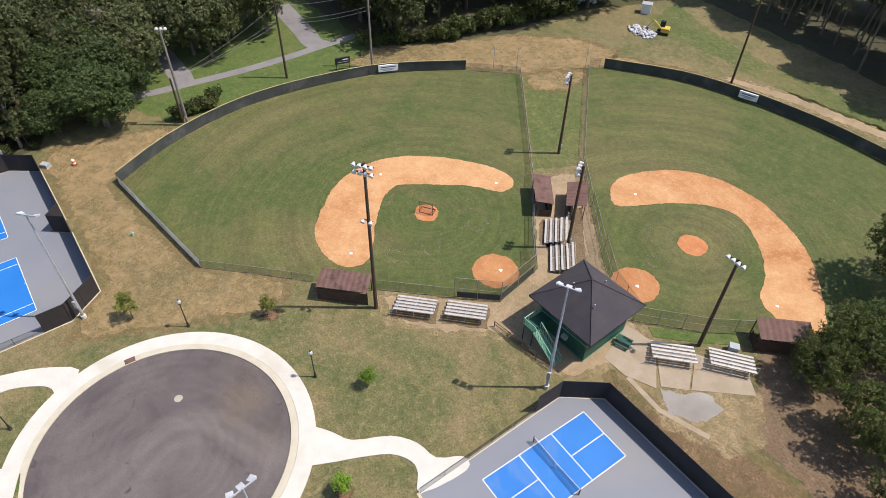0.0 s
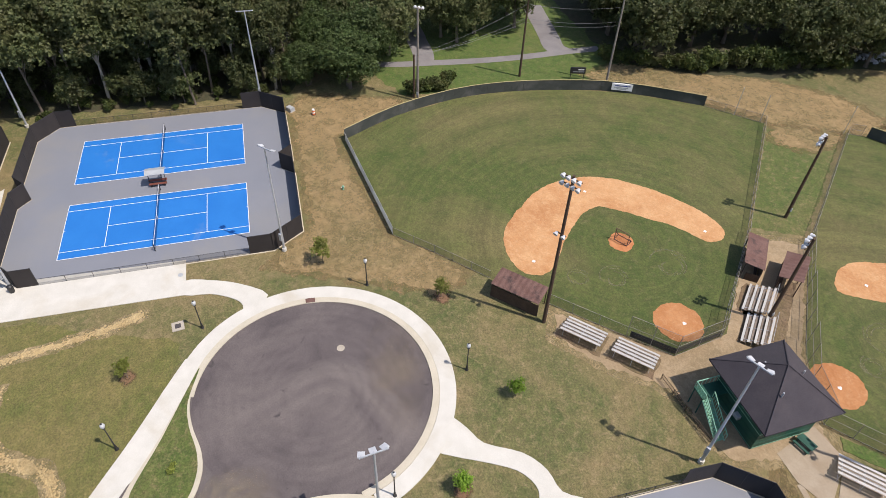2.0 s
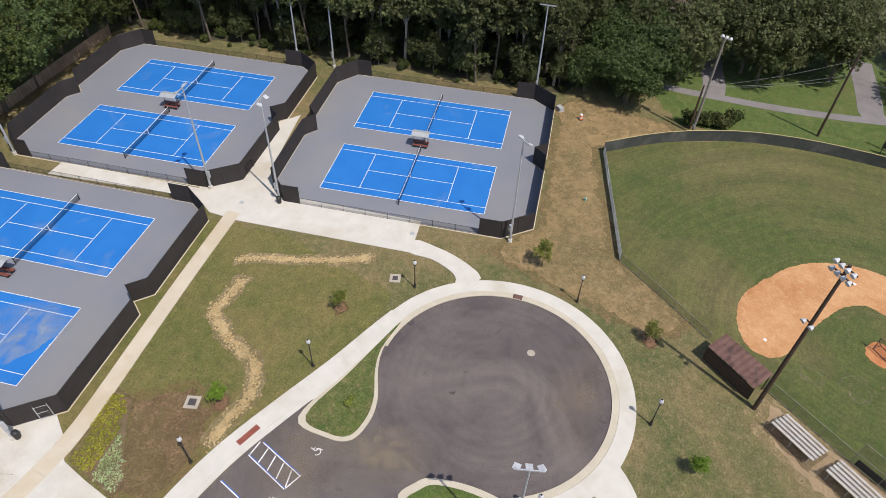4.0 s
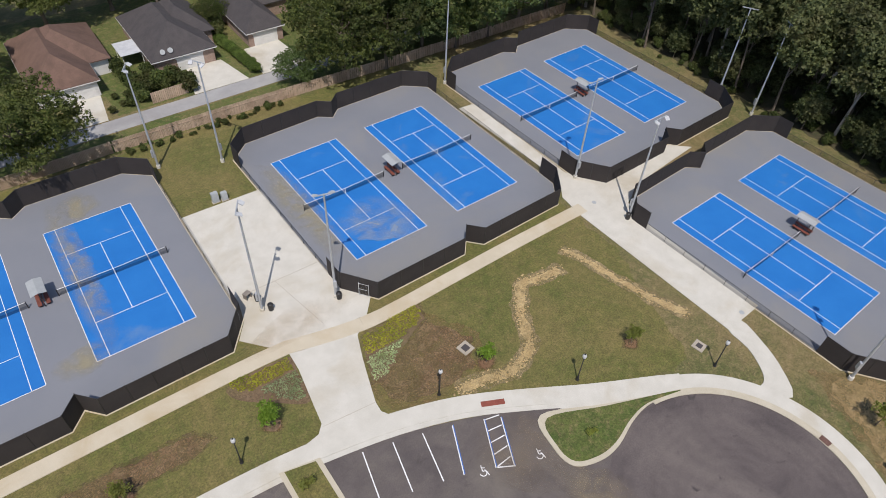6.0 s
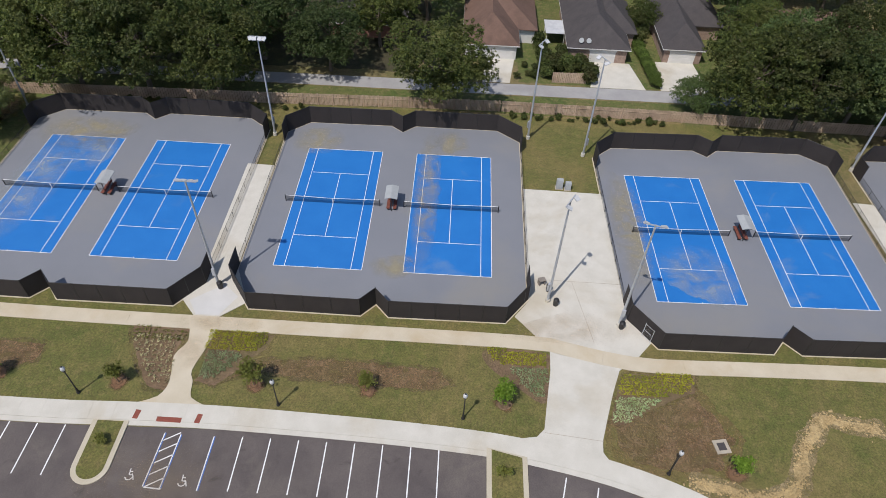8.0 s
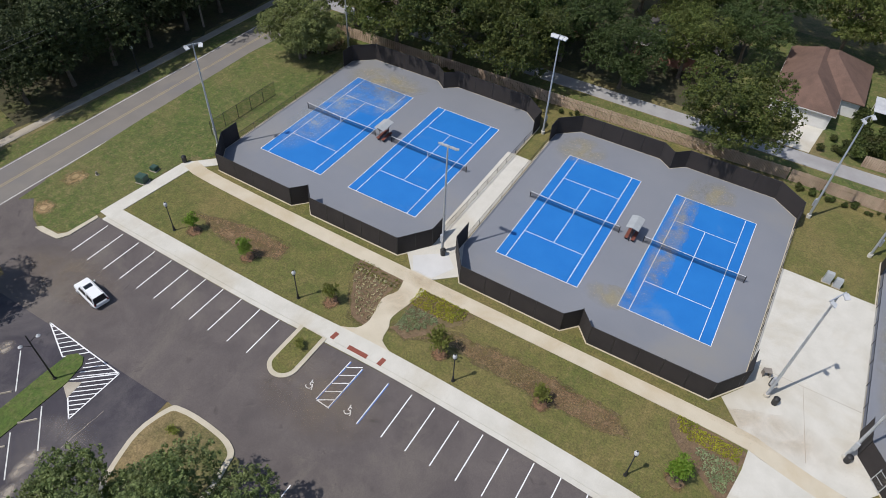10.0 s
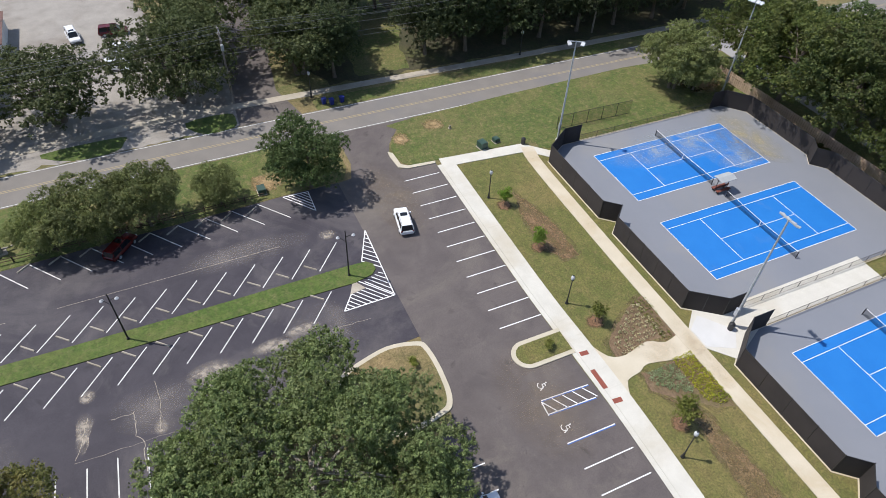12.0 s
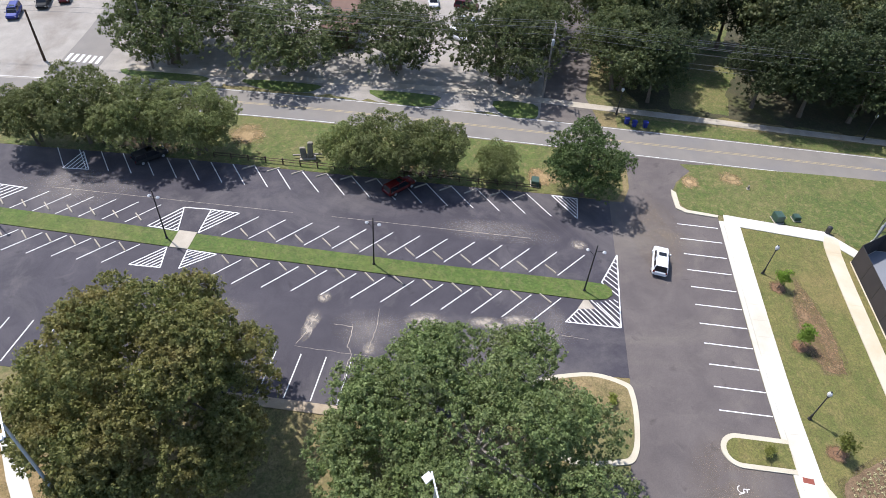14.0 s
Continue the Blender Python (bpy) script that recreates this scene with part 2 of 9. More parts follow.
FENCEWOOD = surface("cedar_boards", (0.44, 0.32, 0.235), (0.53, 0.40, 0.295), 0.8, 12.0, 0.85, (0.34, 0.245, 0.175), 0.3, amount=0.25, vary=0.1)
RUST = surface("rusty_sheet", (0.115, 0.055, 0.042), (0.155, 0.085, 0.068), 0.9, 8.0, 0.8, (0.055, 0.032, 0.028), 0.5, (0.55, 0.66), 0.3, 0.3)
SHINGLE = surface("dark_shingle", (0.040, 0.034, 0.041), (0.050, 0.043, 0.050), 0.8, 10.0, 0.9, (0.060, 0.050, 0.055), 0.2, amount=0.2)
BROWNROOF = surface("brown_shingle", (0.135, 0.082, 0.062), (0.165, 0.10, 0.076), 0.8, 10.0, 0.9, (0.11, 0.068, 0.052), 0.2, amount=0.2)
GREYROOF = surface("charcoal_shingle", (0.056, 0.050, 0.052), (0.072, 0.064, 0.064), 0.8, 10.0, 0.9, amount=0.22)
GREENWALL = surface("green_siding", (0.008, 0.062, 0.040), (0.012, 0.085, 0.055), 0.8, 8.0, 0.6, amount=0.15)
GREENTRIM = surface("pale_green_trim", (0.17, 0.36, 0.25), (0.22, 0.42, 0.30), 0.8, 8.0, 0.6, amount=0.1)
BRICKT = surface("tan_brick_wall", (0.27, 0.185, 0.145), (0.36, 0.265, 0.215), 1.6, 12.0, 0.9, amount=0.35)
BRICKW = surface("red_brick_wall", (0.26, 0.12, 0.085), (0.33, 0.17, 0.125), 1.6, 12.0, 0.9, amount=0.3)
WHITEW = surface("white_siding", (0.62, 0.61, 0.59), (0.70, 0.69, 0.67), 0.8, 9.0, 0.7, amount=0.06)
BARK = surface("tree_bark", (0.115, 0.088, 0.066), (0.165, 0.135, 0.105), 1.2, 10.0, 0.95, amount=0.35, rel=0.5)
PALEBARK = surface("pale_bark", (0.27, 0.235, 0.195), (0.36, 0.32, 0.275), 1.0, 10.0, 0.95, amount=0.3, rel=0.4)
CARW = surface("white_car_paint", (0.74, 0.75, 0.77), (0.78, 0.79, 0.80), 0.5, 9.0, 0.25, amount=0.02, rel=0.0)
# Maroon lowered further to put tree shade into the paint.
CARR = surface("shade_dark_maroon_paint", (0.088, 0.007, 0.008), (0.105, 0.009, 0.010), 0.5, 9.0, 0.25, amount=0.02, rel=0.0)
TYRE = surface("rubber", (0.02, 0.02, 0.02), (0.03, 0.03, 0.03), 2, 12.0, 0.9, rel=0.0)
GLASSD = surface("dark_car_glass", (0.012, 0.014, 0.017), (0.018, 0.02, 0.024), 1, 5.0, 0.08, amount=0.02, rel=0.0)
CABLE = surface("grey_cable", (0.13, 0.13, 0.14), (0.17, 0.17, 0.17), 1, 8.0, 0.6, rel=0.0)
LAMPW = surface("white_lamp_housing", (0.46, 0.47, 0.49), (0.58, 0.59, 0.60), 1, 8.0, 0.4, amount=0.04, rel=0.0)
GLOBE = surface("frosted_globe", (0.48, 0.49, 0.49), (0.55, 0.56, 0.56), 1, 8.0, 0.3, amount=0.04, rel=0.0)
TREEBOX = surface("transformer_green", (0.030, 0.065, 0.050), (0.04, 0.08, 0.06), 1, 8.0, 0.5)
GREYBOX = surface("grey_cabinet", (0.33, 0.35, 0.36), (0.38, 0.40, 0.41), 1, 8.0, 0.5, amount=0.08, rel=0.0)
ORANGE = surface("safety_orange", (0.75, 0.16, 0.03), (0.68, 0.14, 0.03), 1, 8.0, 0.6, rel=0.0)
BINBLUE = surface("bin_blue", (0.012, 0.025, 0.19), (0.016, 0.03, 0.22), 1, 8.0, 0.5, rel=0.0)
STONE = surface("dark_stone", (0.182, 0.166, 0.136), (0.274, 0.243, 0.197), 1, 8.0, 0.9)
ROCK = surface("pale_riprap", (0.46, 0.46, 0.48), (0.58, 0.58, 0.60), 1.5, 8.0, 0.9, vary=0.2)


def court_blue():
    """Blue acrylic with faint dried puddles of pollen and silt."""
    m, nt, bsdf, pos = start("blue_court_acrylic", 0.62)
    col = mix(nt, ramp(nt, tex(nt, pos, 0.25), 0.35, 0.65), (0.009, 0.150, 0.475), (0.013, 0.168, 0.505))
    col = mix(nt, ramp(nt, tex(nt, pos, 0.085, 5.0, 0.6, 1.2), 0.60, 0.80), col, (0.11, 0.22, 0.42))
    col = mix(nt, 1.0, col, ramp2(nt, tex(nt, pos, 22.0), 0.95, 1.05), "MULTIPLY")
    nt.links.new(col, bsdf.inputs["Base Color"])
    return m


BLUE = court_blue()


def leaf(name, c1, c2, c3, glow=0.25):
    """Leaf colour that varies from clump to clump, with some light through the blade."""
    m, nt, bsdf, pos = start(name, 0.6)
    g = nt.nodes.new("ShaderNodeNewGeometry")
    col = mix(nt, g.outputs["Random Per Island"], c1, c2)
    col = mix(nt, ramp(nt, tex(nt, pos, 0.35, 3.0), 0.45, 0.75), col, c3)
    col = mix(nt, 1.0, col, ramp2(nt, tex(nt, pos, 1.1, 2.0), 0.72, 1.30), "MULTIPLY")
    o = nt.nodes.new("ShaderNodeObjectInfo")
    col = mix(nt, 1.0, col, ramp3(nt, o.outputs["Random"], 0.75, 1.25), "MULTIPLY")
    nt.links.new(col, bsdf.inputs["Base Color"])
    bsdf.inputs["Specular IOR Level"].default_value = 0.3
    t = nt.nodes.new("ShaderNodeBsdfTranslucent")
    nt.links.new(col, t.inputs[0])
    mx = nt.nodes.new("ShaderNodeMixShader")
    mx.inputs[0].default_value = glow
    nt.links.new(bsdf.outputs[0], mx.inputs[1])
    nt.links.new(t.outputs[0], mx.inputs[2])
    nt.links.new(mx.outputs[0], nt.nodes["Material Output"].inputs[0])
    return m


def ramp3(nt, fac, lo, hi):
    n = nt.nodes.new("ShaderNodeMapRange")
    n.inputs[3].default_value, n.inputs[4].default_value = lo, hi
    nt.links.new(fac, n.inputs[0])
    return n.outputs[0]


LEAF_OAK = leaf("oak_leaves", (0.084, 0.124, 0.040), (0.255, 0.312, 0.122), (0.180, 0.204, 0.088), 0.44)
LEAF_ROAD = leaf("roadside_leaves", (0.060, 0.084, 0.030), (0.150, 0.176, 0.066), (0.108, 0.120, 0.046), 0.40)
# Leaf greens taken darker so the colour itself holds the trees' shade.
LEAF_DEEP = leaf("shade_darkened_leaves", (0.028, 0.044, 0.017), (0.072, 0.092, 0.034), (0.052, 0.060, 0.026), 0.36)
LEAF_WARM = leaf("magnolia_leaves", (0.125, 0.155, 0.045), (0.40, 0.40, 0.14), (0.34, 0.28, 0.10), 0.45)
LEAF_LOT = leaf("lot_tree_leaves", (0.122, 0.154, 0.050), (0.285, 0.310, 0.118), (0.200, 0.214, 0.090), 0.45)
LEAF_WOOD = leaf("woodland_leaves", (0.041, 0.067, 0.018), (0.128, 0.156, 0.043), (0.100, 0.098, 0.036), 0.42)
LEAF_HEDGE = leaf("hedge_leaves", (0.085, 0.140, 0.028), (0.165, 0.230, 0.050), (0.130, 0.180, 0.042), 0.42)
LEAF_MIXED = leaf("yellowing_wood_leaves", (0.056, 0.084, 0.022), (0.170, 0.200, 0.050), (0.120, 0.126, 0.042), 0.45)
LEAF_CORNER = leaf("corner_tree_leaves", (0.052, 0.088, 0.027), (0.130, 0.182, 0.060), (0.100, 0.126, 0.046), 0.42)
LEAF_DUSK = leaf("dull_wood_leaves", (0.062, 0.083, 0.031), (0.158, 0.180, 0.070), (0.128, 0.123, 0.056), 0.45)
LEAF_DARK = leaf("pine_leaves", (0.042, 0.066, 0.028), (0.072, 0.100, 0.040), (0.06, 0.075, 0.036), 0.35)
LEAF_YOUNG = leaf("sapling_leaves", (0.14, 0.26, 0.025), (0.24, 0.36, 0.05), (0.15, 0.22, 0.035), 0.4)
LEAF_DULL = leaf("dull_sapling_leaves", (0.154, 0.189, 0.036), (0.252, 0.270, 0.060), (0.168, 0.162, 0.048), 0.4)
LEAF_BROWN = leaf("bare_twigs", (0.10, 0.075, 0.055), (0.15, 0.115, 0.085), (0.08, 0.065, 0.05), 0.05)
GREYSCREEN = leaf("faded_windscreen", (0.40, 0.41, 0.41), (0.44, 0.45, 0.45), (0.34, 0.35, 0.33), 0.5)
LEAF_YEL = leaf("golden_groundcover", (0.34, 0.36, 0.03), (0.58, 0.55, 0.06), (0.25, 0.30, 0.04), 0.4)
LEAF_STRAW = leaf("straw_grass", (0.34, 0.31, 0.17), (0.52, 0.48, 0.30), (0.26, 0.25, 0.12), 0.35)
LEAF_PALE = leaf("silver_groundcover", (0.30, 0.39, 0.19), (0.50, 0.58, 0.34), (0.23, 0.31, 0.12), 0.4)


def mesh_wire(name, colour, cover):
    """Chain link: thin wire that covers a part of the sheet, the rest open."""
    m, nt, bsdf, pos = start(name, 0.5, 0.3)
    bsdf.inputs["Base Color"].default_value = (*colour, 1)
    t = nt.nodes.new("ShaderNodeBsdfTransparent")
    mx = nt.nodes.new("ShaderNodeMixShader")
    mx.inputs[0].default_value = cover
    nt.links.new(t.outputs[0], mx.inputs[1])
    nt.links.new(bsdf.outputs[0], mx.inputs[2])
    nt.links.new(mx.outputs[0], nt.nodes["Material Output"].inputs[0])
    return m


def film_mat(name, colour, cover, scale):
    """A thin uneven film, fading out towards its rim, through which the paint below shows."""
    m, nt, bsdf, pos = start(name, 0.8)
    bsdf.inputs["Base Color"].default_value = (*colour, 1)
    gen = nt.nodes.new("ShaderNodeTexCoord").outputs["Generated"]
    off = nt.nodes.new("ShaderNodeVectorMath")
    off.operation = "MULTIPLY_ADD"
    off.inputs[1].default_value, off.inputs[2].default_value = (2, 2, 0), (-1, -1, 0)
    nt.links.new(gen, off.inputs[0])
    far = nt.nodes.new("ShaderNodeVectorMath")
    far.operation = "LENGTH"
    nt.links.new(off.outputs[0], far.inputs[0])
    fade = ramp(nt, far.outputs["Value"], 1.0, 0.35)
    t = nt.nodes.new("ShaderNodeBsdfTransparent")
    mx = nt.nodes.new("ShaderNodeMixShader")
    k = nt.nodes.new("ShaderNodeMath")
    k.operation = "MULTIPLY"
    k.inputs[1].default_value = cover
    nt.links.new(ramp(nt, tex(nt, pos, scale, 6.0, 0.6, 0.6), 0.30, 0.62), k.inputs[0])
    q = nt.nodes.new("ShaderNodeMath")
    q.operation = "MULTIPLY"
    nt.links.new(k.outputs[0], q.inputs[0])
    nt.links.new(fade, q.inputs[1])
    nt.links.new(q.outputs[0], mx.inputs[0])
    nt.links.new(t.outputs[0], mx.inputs[1])
    nt.links.new(bsdf.outputs[0], mx.inputs[2])
    nt.links.new(mx.outputs[0], nt.nodes["Material Output"].inputs[0])
    return m


POLLEN = film_mat("pollen_film", (0.42, 0.36, 0.20), 0.46, 0.55)
# Patchy grey-blue film, paler than the court below.
SILT = film_mat("pale_wash_film", (0.36, 0.42, 0.45), 0.50, 0.4)
RUSTWASH = film_mat("rust_wash", (0.46, 0.32, 0.17), 0.24, 0.45)
SANDWASH = film_mat("sand_wash_film", (0.33, 0.265, 0.175), 0.42, 0.7)
MUD = film_mat("dried_mud_film", (0.27, 0.21, 0.145), 0.34, 0.3)
LINK = mesh_wire("grey_chain_link", (0.13, 0.12, 0.11), 0.26)
DUST = film_mat("dust_film", (0.36, 0.32, 0.29), 0.30, 0.35)
DUST_DRY = film_mat("dried_mud_film", (0.46, 0.40, 0.33), 0.75, 1.3)
LINKB = mesh_wire("black_chain_link", (0.02, 0.02, 0.02), 0.30)
NETM = mesh_wire("net_cord", (0.012, 0.012, 0.014), 0.45)


def rings(nt, pos, col, scale, lo, hi, wobble=9.0, patch=0.06):
    """Uneven arcs round the object's own middle, broken up by a large noise."""
    oc = nt.nodes.new("ShaderNodeTexCoord").outputs["Object"]
    w = nt.nodes.new("ShaderNodeTexWave")
    w.wave_type, w.rings_direction = "RINGS", "Z"
    w.inputs["Scale"].default_value, w.inputs["Distortion"].default_value = scale, wobble
    w.inputs["Detail"].default_value, w.inputs["Detail Scale"].default_value = 5.0, 0.16
    w.inputs["Detail Roughness"].default_value = 0.7
    nt.links.new(oc, w.inputs["Vector"])
    ringed = mix(nt, 1.0, col, ramp3(nt, w.outputs[1], lo, hi), "MULTIPLY")
    return mix(nt, ramp(nt, tex(nt, pos, patch, 6.0, 0.7, 0.8), 0.40, 0.62), col, ringed)


def field_grass():
    """Mown outfield turf with broken mower arcs, dry streaks and thin spots."""
    m, nt, bsdf, pos = start("outfield_turf", 0.9)
    col = mix(nt, ramp(nt, tex(nt, pos, 0.35, 8.0, 0.72, 0.3), 0.34, 0.66), (0.052, 0.078, 0.014), (0.086, 0.098, 0.024))
    col = mix(nt, ramp(nt, tex(nt, pos, 0.05, 8.0, 0.68, 0.5), 0.45, 0.72), col, (0.136, 0.114, 0.044))
    col = rings(nt, pos, col, 0.17, 0.90, 1.09, 9.0, 0.09)
    col = rings(nt, pos, col, 0.42, 0.92, 1.09, 7.0, 0.14)
    col = rings(nt, pos, col, 0.052, 0.90, 1.10, 12.0, 0.05)
    fl = ramp(nt, tex(nt, pos, 0.9, 8.0, 0.78, 0.6), 0.53, 0.75)
    col = mix(nt, fl, col, (0.150, 0.130, 0.056))
    f = tex(nt, pos, 4.5, 6.0, 0.8)
    col = mix(nt, 1.0, col, ramp4(nt, tex(nt, pos, 1.1, 8.0, 0.8, 0.2), 0.36, 0.64, 0.82, 1.18), "MULTIPLY")
    col = mix(nt, 1.0, col, ramp4(nt, f, 0.34, 0.66, 0.64, 1.36), "MULTIPLY")
    nt.links.new(col, bsdf.inputs["Base Color"])
    bump(nt, bsdf, f, 0.6)
    return m


def ring_asphalt():
    """Asphalt with arcs left by turning tyres, dusty towards one side, and dark oil spots."""
    m, nt, bsdf, pos = start("turning_asphalt", 0.85)
    col = mix(nt, ramp(nt, tex(nt, pos, 0.2, 8.0, 0.65, 0.8), 0.36, 0.64), (0.078, 0.064, 0.064), (0.116, 0.096, 0.092))
    col = mix(nt, ramp(nt, tex(nt, pos, 0.07, 6.0, 0.6, 1.2), 0.48, 0.72), col, (0.150, 0.126, 0.116))
    col = rings(nt, pos, col, 0.30, 0.93, 1.06, 5.0, 0.12)
    col = rings(nt, pos, col, 0.12, 0.96, 1.035, 14.0, 0.07)
    col = mix(nt, ramp(nt, tex(nt, pos, 0.55, 3.0, 0.5, 0.6), 0.66, 0.74), col, (0.060, 0.050, 0.050))
    f = tex(nt, pos, 7.0, 6.0, 0.85)
    col = mix(nt, 1.0, col, ramp4(nt, f, 0.34, 0.66, 0.80, 1.20), "MULTIPLY")
    nt.links.new(col, bsdf.inputs["Base Color"])
    bump(nt, bsdf, f, 0.3)
    return m


def worn_asphalt(name, c1, c2, pale, dark, amount):
    """Asphalt with streaks of tyre wear, pale dusty drifts and dark drips."""
    m, nt, bsdf, pos = start(name, 0.82)
    col = mix(nt, ramp(nt, tex(nt, pos, 0.25, 8.0, 0.65, 0.5), 0.36, 0.64), c1, c2)
    for scale, band_, k in ((0.06, (0.50, 0.74), 1.0), (0.16, (0.56, 0.76), 0.7)):
        q = nt.nodes.new("ShaderNodeMath")
        q.operation = "MULTIPLY"
        q.inputs[1].default_value = amount * k
        nt.links.new(ramp(nt, tex(nt, pos, scale, 9.0, 0.68, 0.9), *band_), q.inputs[0])
        col = mix(nt, q.outputs[0], col, pale)
    col = mix(nt, ramp(nt, tex(nt, pos, 0.5, 4.0, 0.55, 0.5), 0.64, 0.76), col, dark)
    f = tex(nt, pos, 8.0, 6.0, 0.85)
    col = mix(nt, 1.0, col, ramp4(nt, f, 0.34, 0.66, 0.80, 1.20), "MULTIPLY")
    nt.links.new(col, bsdf.inputs["Base Color"])
    bump(nt, bsdf, f, 0.3)
    return m


ASPH = worn_asphalt("new_asphalt", (0.088, 0.074, 0.072), (0.118, 0.100, 0.094), (0.175, 0.152, 0.128), (0.062, 0.052, 0.050), 0.8)
ASPH_OLD = worn_asphalt("sealed_asphalt", (0.036, 0.032, 0.042), (0.053, 0.047, 0.058), (0.150, 0.135, 0.130), (0.027, 0.025, 0.031), 0.65)
RING_ASPH = ring_asphalt()
TURF = field_grass()


# ---- building helpers ----
from mathutils.geometry import tessellate_polygon


def part(name, bm, material, parent=None, label=""):
    me = bpy.data.meshes.new(name)
    bm.to_mesh(me)
    bm.free()
    me.materials.append(material)
    ob = new(name, me)
    if parent:
        ob.parent = parent
    if label:
        tagged(ob, label)
    return ob


def again(name, ob, parent, x=0, y=0, z=0, rz=0):
    """One more part on the mesh of ob."""
    o = new(name, ob.data)
    o.parent, o.matrix_basis = parent, pose(x, y, z, 0, 0, rz)
    return o


def thing(name, label, category, m=None, group="", kind=""):
    ob = tagged(new(name), label, category, group, kind)
    if m is not None:
        ob.matrix_basis = m
    return ob


def bx(bm, x0, y0, z0, x1, y1, z1, m=None):
    vs = [bm.verts.new(p) for p in ((x0, y0, z0), (x1, y0, z0), (x1, y1, z0), (x0, y1, z0), (x0, y0, z1), (x1, y0, z1), (x1, y1, z1), (x0, y1, z1))]
    for f in ((3, 2, 1, 0), (4, 5, 6, 7), (0, 1, 5, 4), (1, 2, 6, 5), (2, 3, 7, 6), (3, 0, 4, 7)):
        bm.faces.new([vs[i] for i in f])
    if m is not None:
        for v in vs:
            v.co = m @ v.co
    return bm


def rod(bm, a, b, r0, r1=None, n=8):
    """A tapered round bar from a to b."""
    a, b = Vector(a), Vector(b)
    r1 = r0 if r1 is None else r1
    q = (b - a).to_track_quat("Z", "Y")
    rings = []
    for p, r in ((a, r0), (b, r1)):
        rings.append([bm.verts.new(p + q @ Vector((r * math.cos(2 * math.pi * i / n), r * math.sin(2 * math.pi * i / n), 0))) for i in range(n)])
    for i in range(n):
        j = (i + 1) % n
        bm.faces.new((rings[0][i], rings[0][j], rings[1][j], rings[1][i]))
    bm.faces.new(rings[1])
    bm.faces.new(rings[0][::-1])
    return bm


def lathe(bm, profile, n=12, c=(0, 0, 0)):
    """Turned body from (radius, height) pairs."""
    rings = [[bm.verts.new((c[0] + r * math.cos(2 * math.pi * i / n), c[1] + r * math.sin(2 * math.pi * i / n), c[2] + z)) for i in range(n)] for r, z in profile]
    for a, b in zip(rings, rings[1:]):
        for i in range(n):
            j = (i + 1) % n
            bm.faces.new((a[i], a[j], b[j], b[i]))
    bm.faces.new(rings[0][::-1])
    bm.faces.new(rings[-1])
    return bm


def tube(bm, pts, r, n=4):
    """One unbroken bent bar through the points."""
    rings = []
    for i, p in enumerate(pts):
        a, b = Vector(pts[max(i - 1, 0)]), Vector(pts[min(i + 1, len(pts) - 1)])
        q = (b - a).to_track_quat("Z", "Y")
        rings.append([bm.verts.new(Vector(p) + q @ Vector((r * math.cos(6.2832 * k / n), r * math.sin(6.2832 * k / n), 0))) for k in range(n)])
    for a, b in zip(rings, rings[1:]):
        for k in range(n):
            bm.faces.new((a[k], a[(k + 1) % n], b[(k + 1) % n], b[k]))
    bm.faces.new(rings[0][::-1])
    bm.faces.new(rings[-1])
    return bm


def area2(pts):
    return sum(a[0] * b[1] - b[0] * a[1] for a, b in zip(pts, pts[1:] + pts[:1]))


def prism(bm, pts, z0, z1):
    pts = list(pts)
    if area2(pts) < 0:
        pts = pts[::-1]
    lo = [bm.verts.new((p[0], p[1], z0)) for p in pts]
    hi = [bm.verts.new((p[0], p[1], z1)) for p in pts]
    n = len(pts)
    for i in range(n):
        j = (i + 1) % n
        bm.faces.new((lo[i], lo[j], hi[j], hi[i]))
    for a, b, c in tessellate_polygon([[v.co for v in hi]]):
        t = (hi[a], hi[b], hi[c])
        if (t[1].co - t[0].co).cross(t[2].co - t[0].co).z < 0:
            t = t[::-1]
        try:
            bm.faces.new(t)
        except ValueError:
            pass
    return bm


def slab(name, pts, z0, z1, material, label, category, kind="structure"):
    return tagged(part(name, prism(bmesh.new(), pts, z0, z1), material), label, category, "", kind)


def offset(pts, w):
    """A line moved sideways by w to its left."""
    out = []
    for i, p in enumerate(pts):
        a, b = pts[max(i - 1, 0)], pts[min(i + 1, len(pts) - 1)]
        d = Vector((b[0] - a[0], b[1] - a[1])).normalized()
        out.append((p[0] - d.y * w, p[1] + d.x * w))
    return out


def band(pts, w):
    return offset(pts, w / 2) + offset(pts, -w / 2)[::-1]


def smooth(pts, steps=5):
    """A rounded line through the points (Catmull-Rom)."""
    out = []
    for i in range(len(pts) - 1):
        p0, p1, p2, p3 = (Vector(pts[min(max(k, 0), len(pts) - 1)]) for k in (i - 1, i, i + 1, i + 2))
        for s in range(steps):
            t = s / steps
            v = 0.5 * (2 * p1 + (p2 - p0) * t + (2 * p0 - 5 * p1 + 4 * p2 - p3) * t * t + (3 * p1 - p0 - 3 * p2 + p3) * t ** 3)
            out.append((v.x, v.y))
    return out + [tuple(pts[-1])]


def arc(cx, cy, r, a0, a1, n=40):
    return [(cx + r * math.cos(radians(a0 + (a1 - a0) * i / n)), cy + r * math.sin(radians(a0 + (a1 - a0) * i / n))) for i in range(n + 1)]


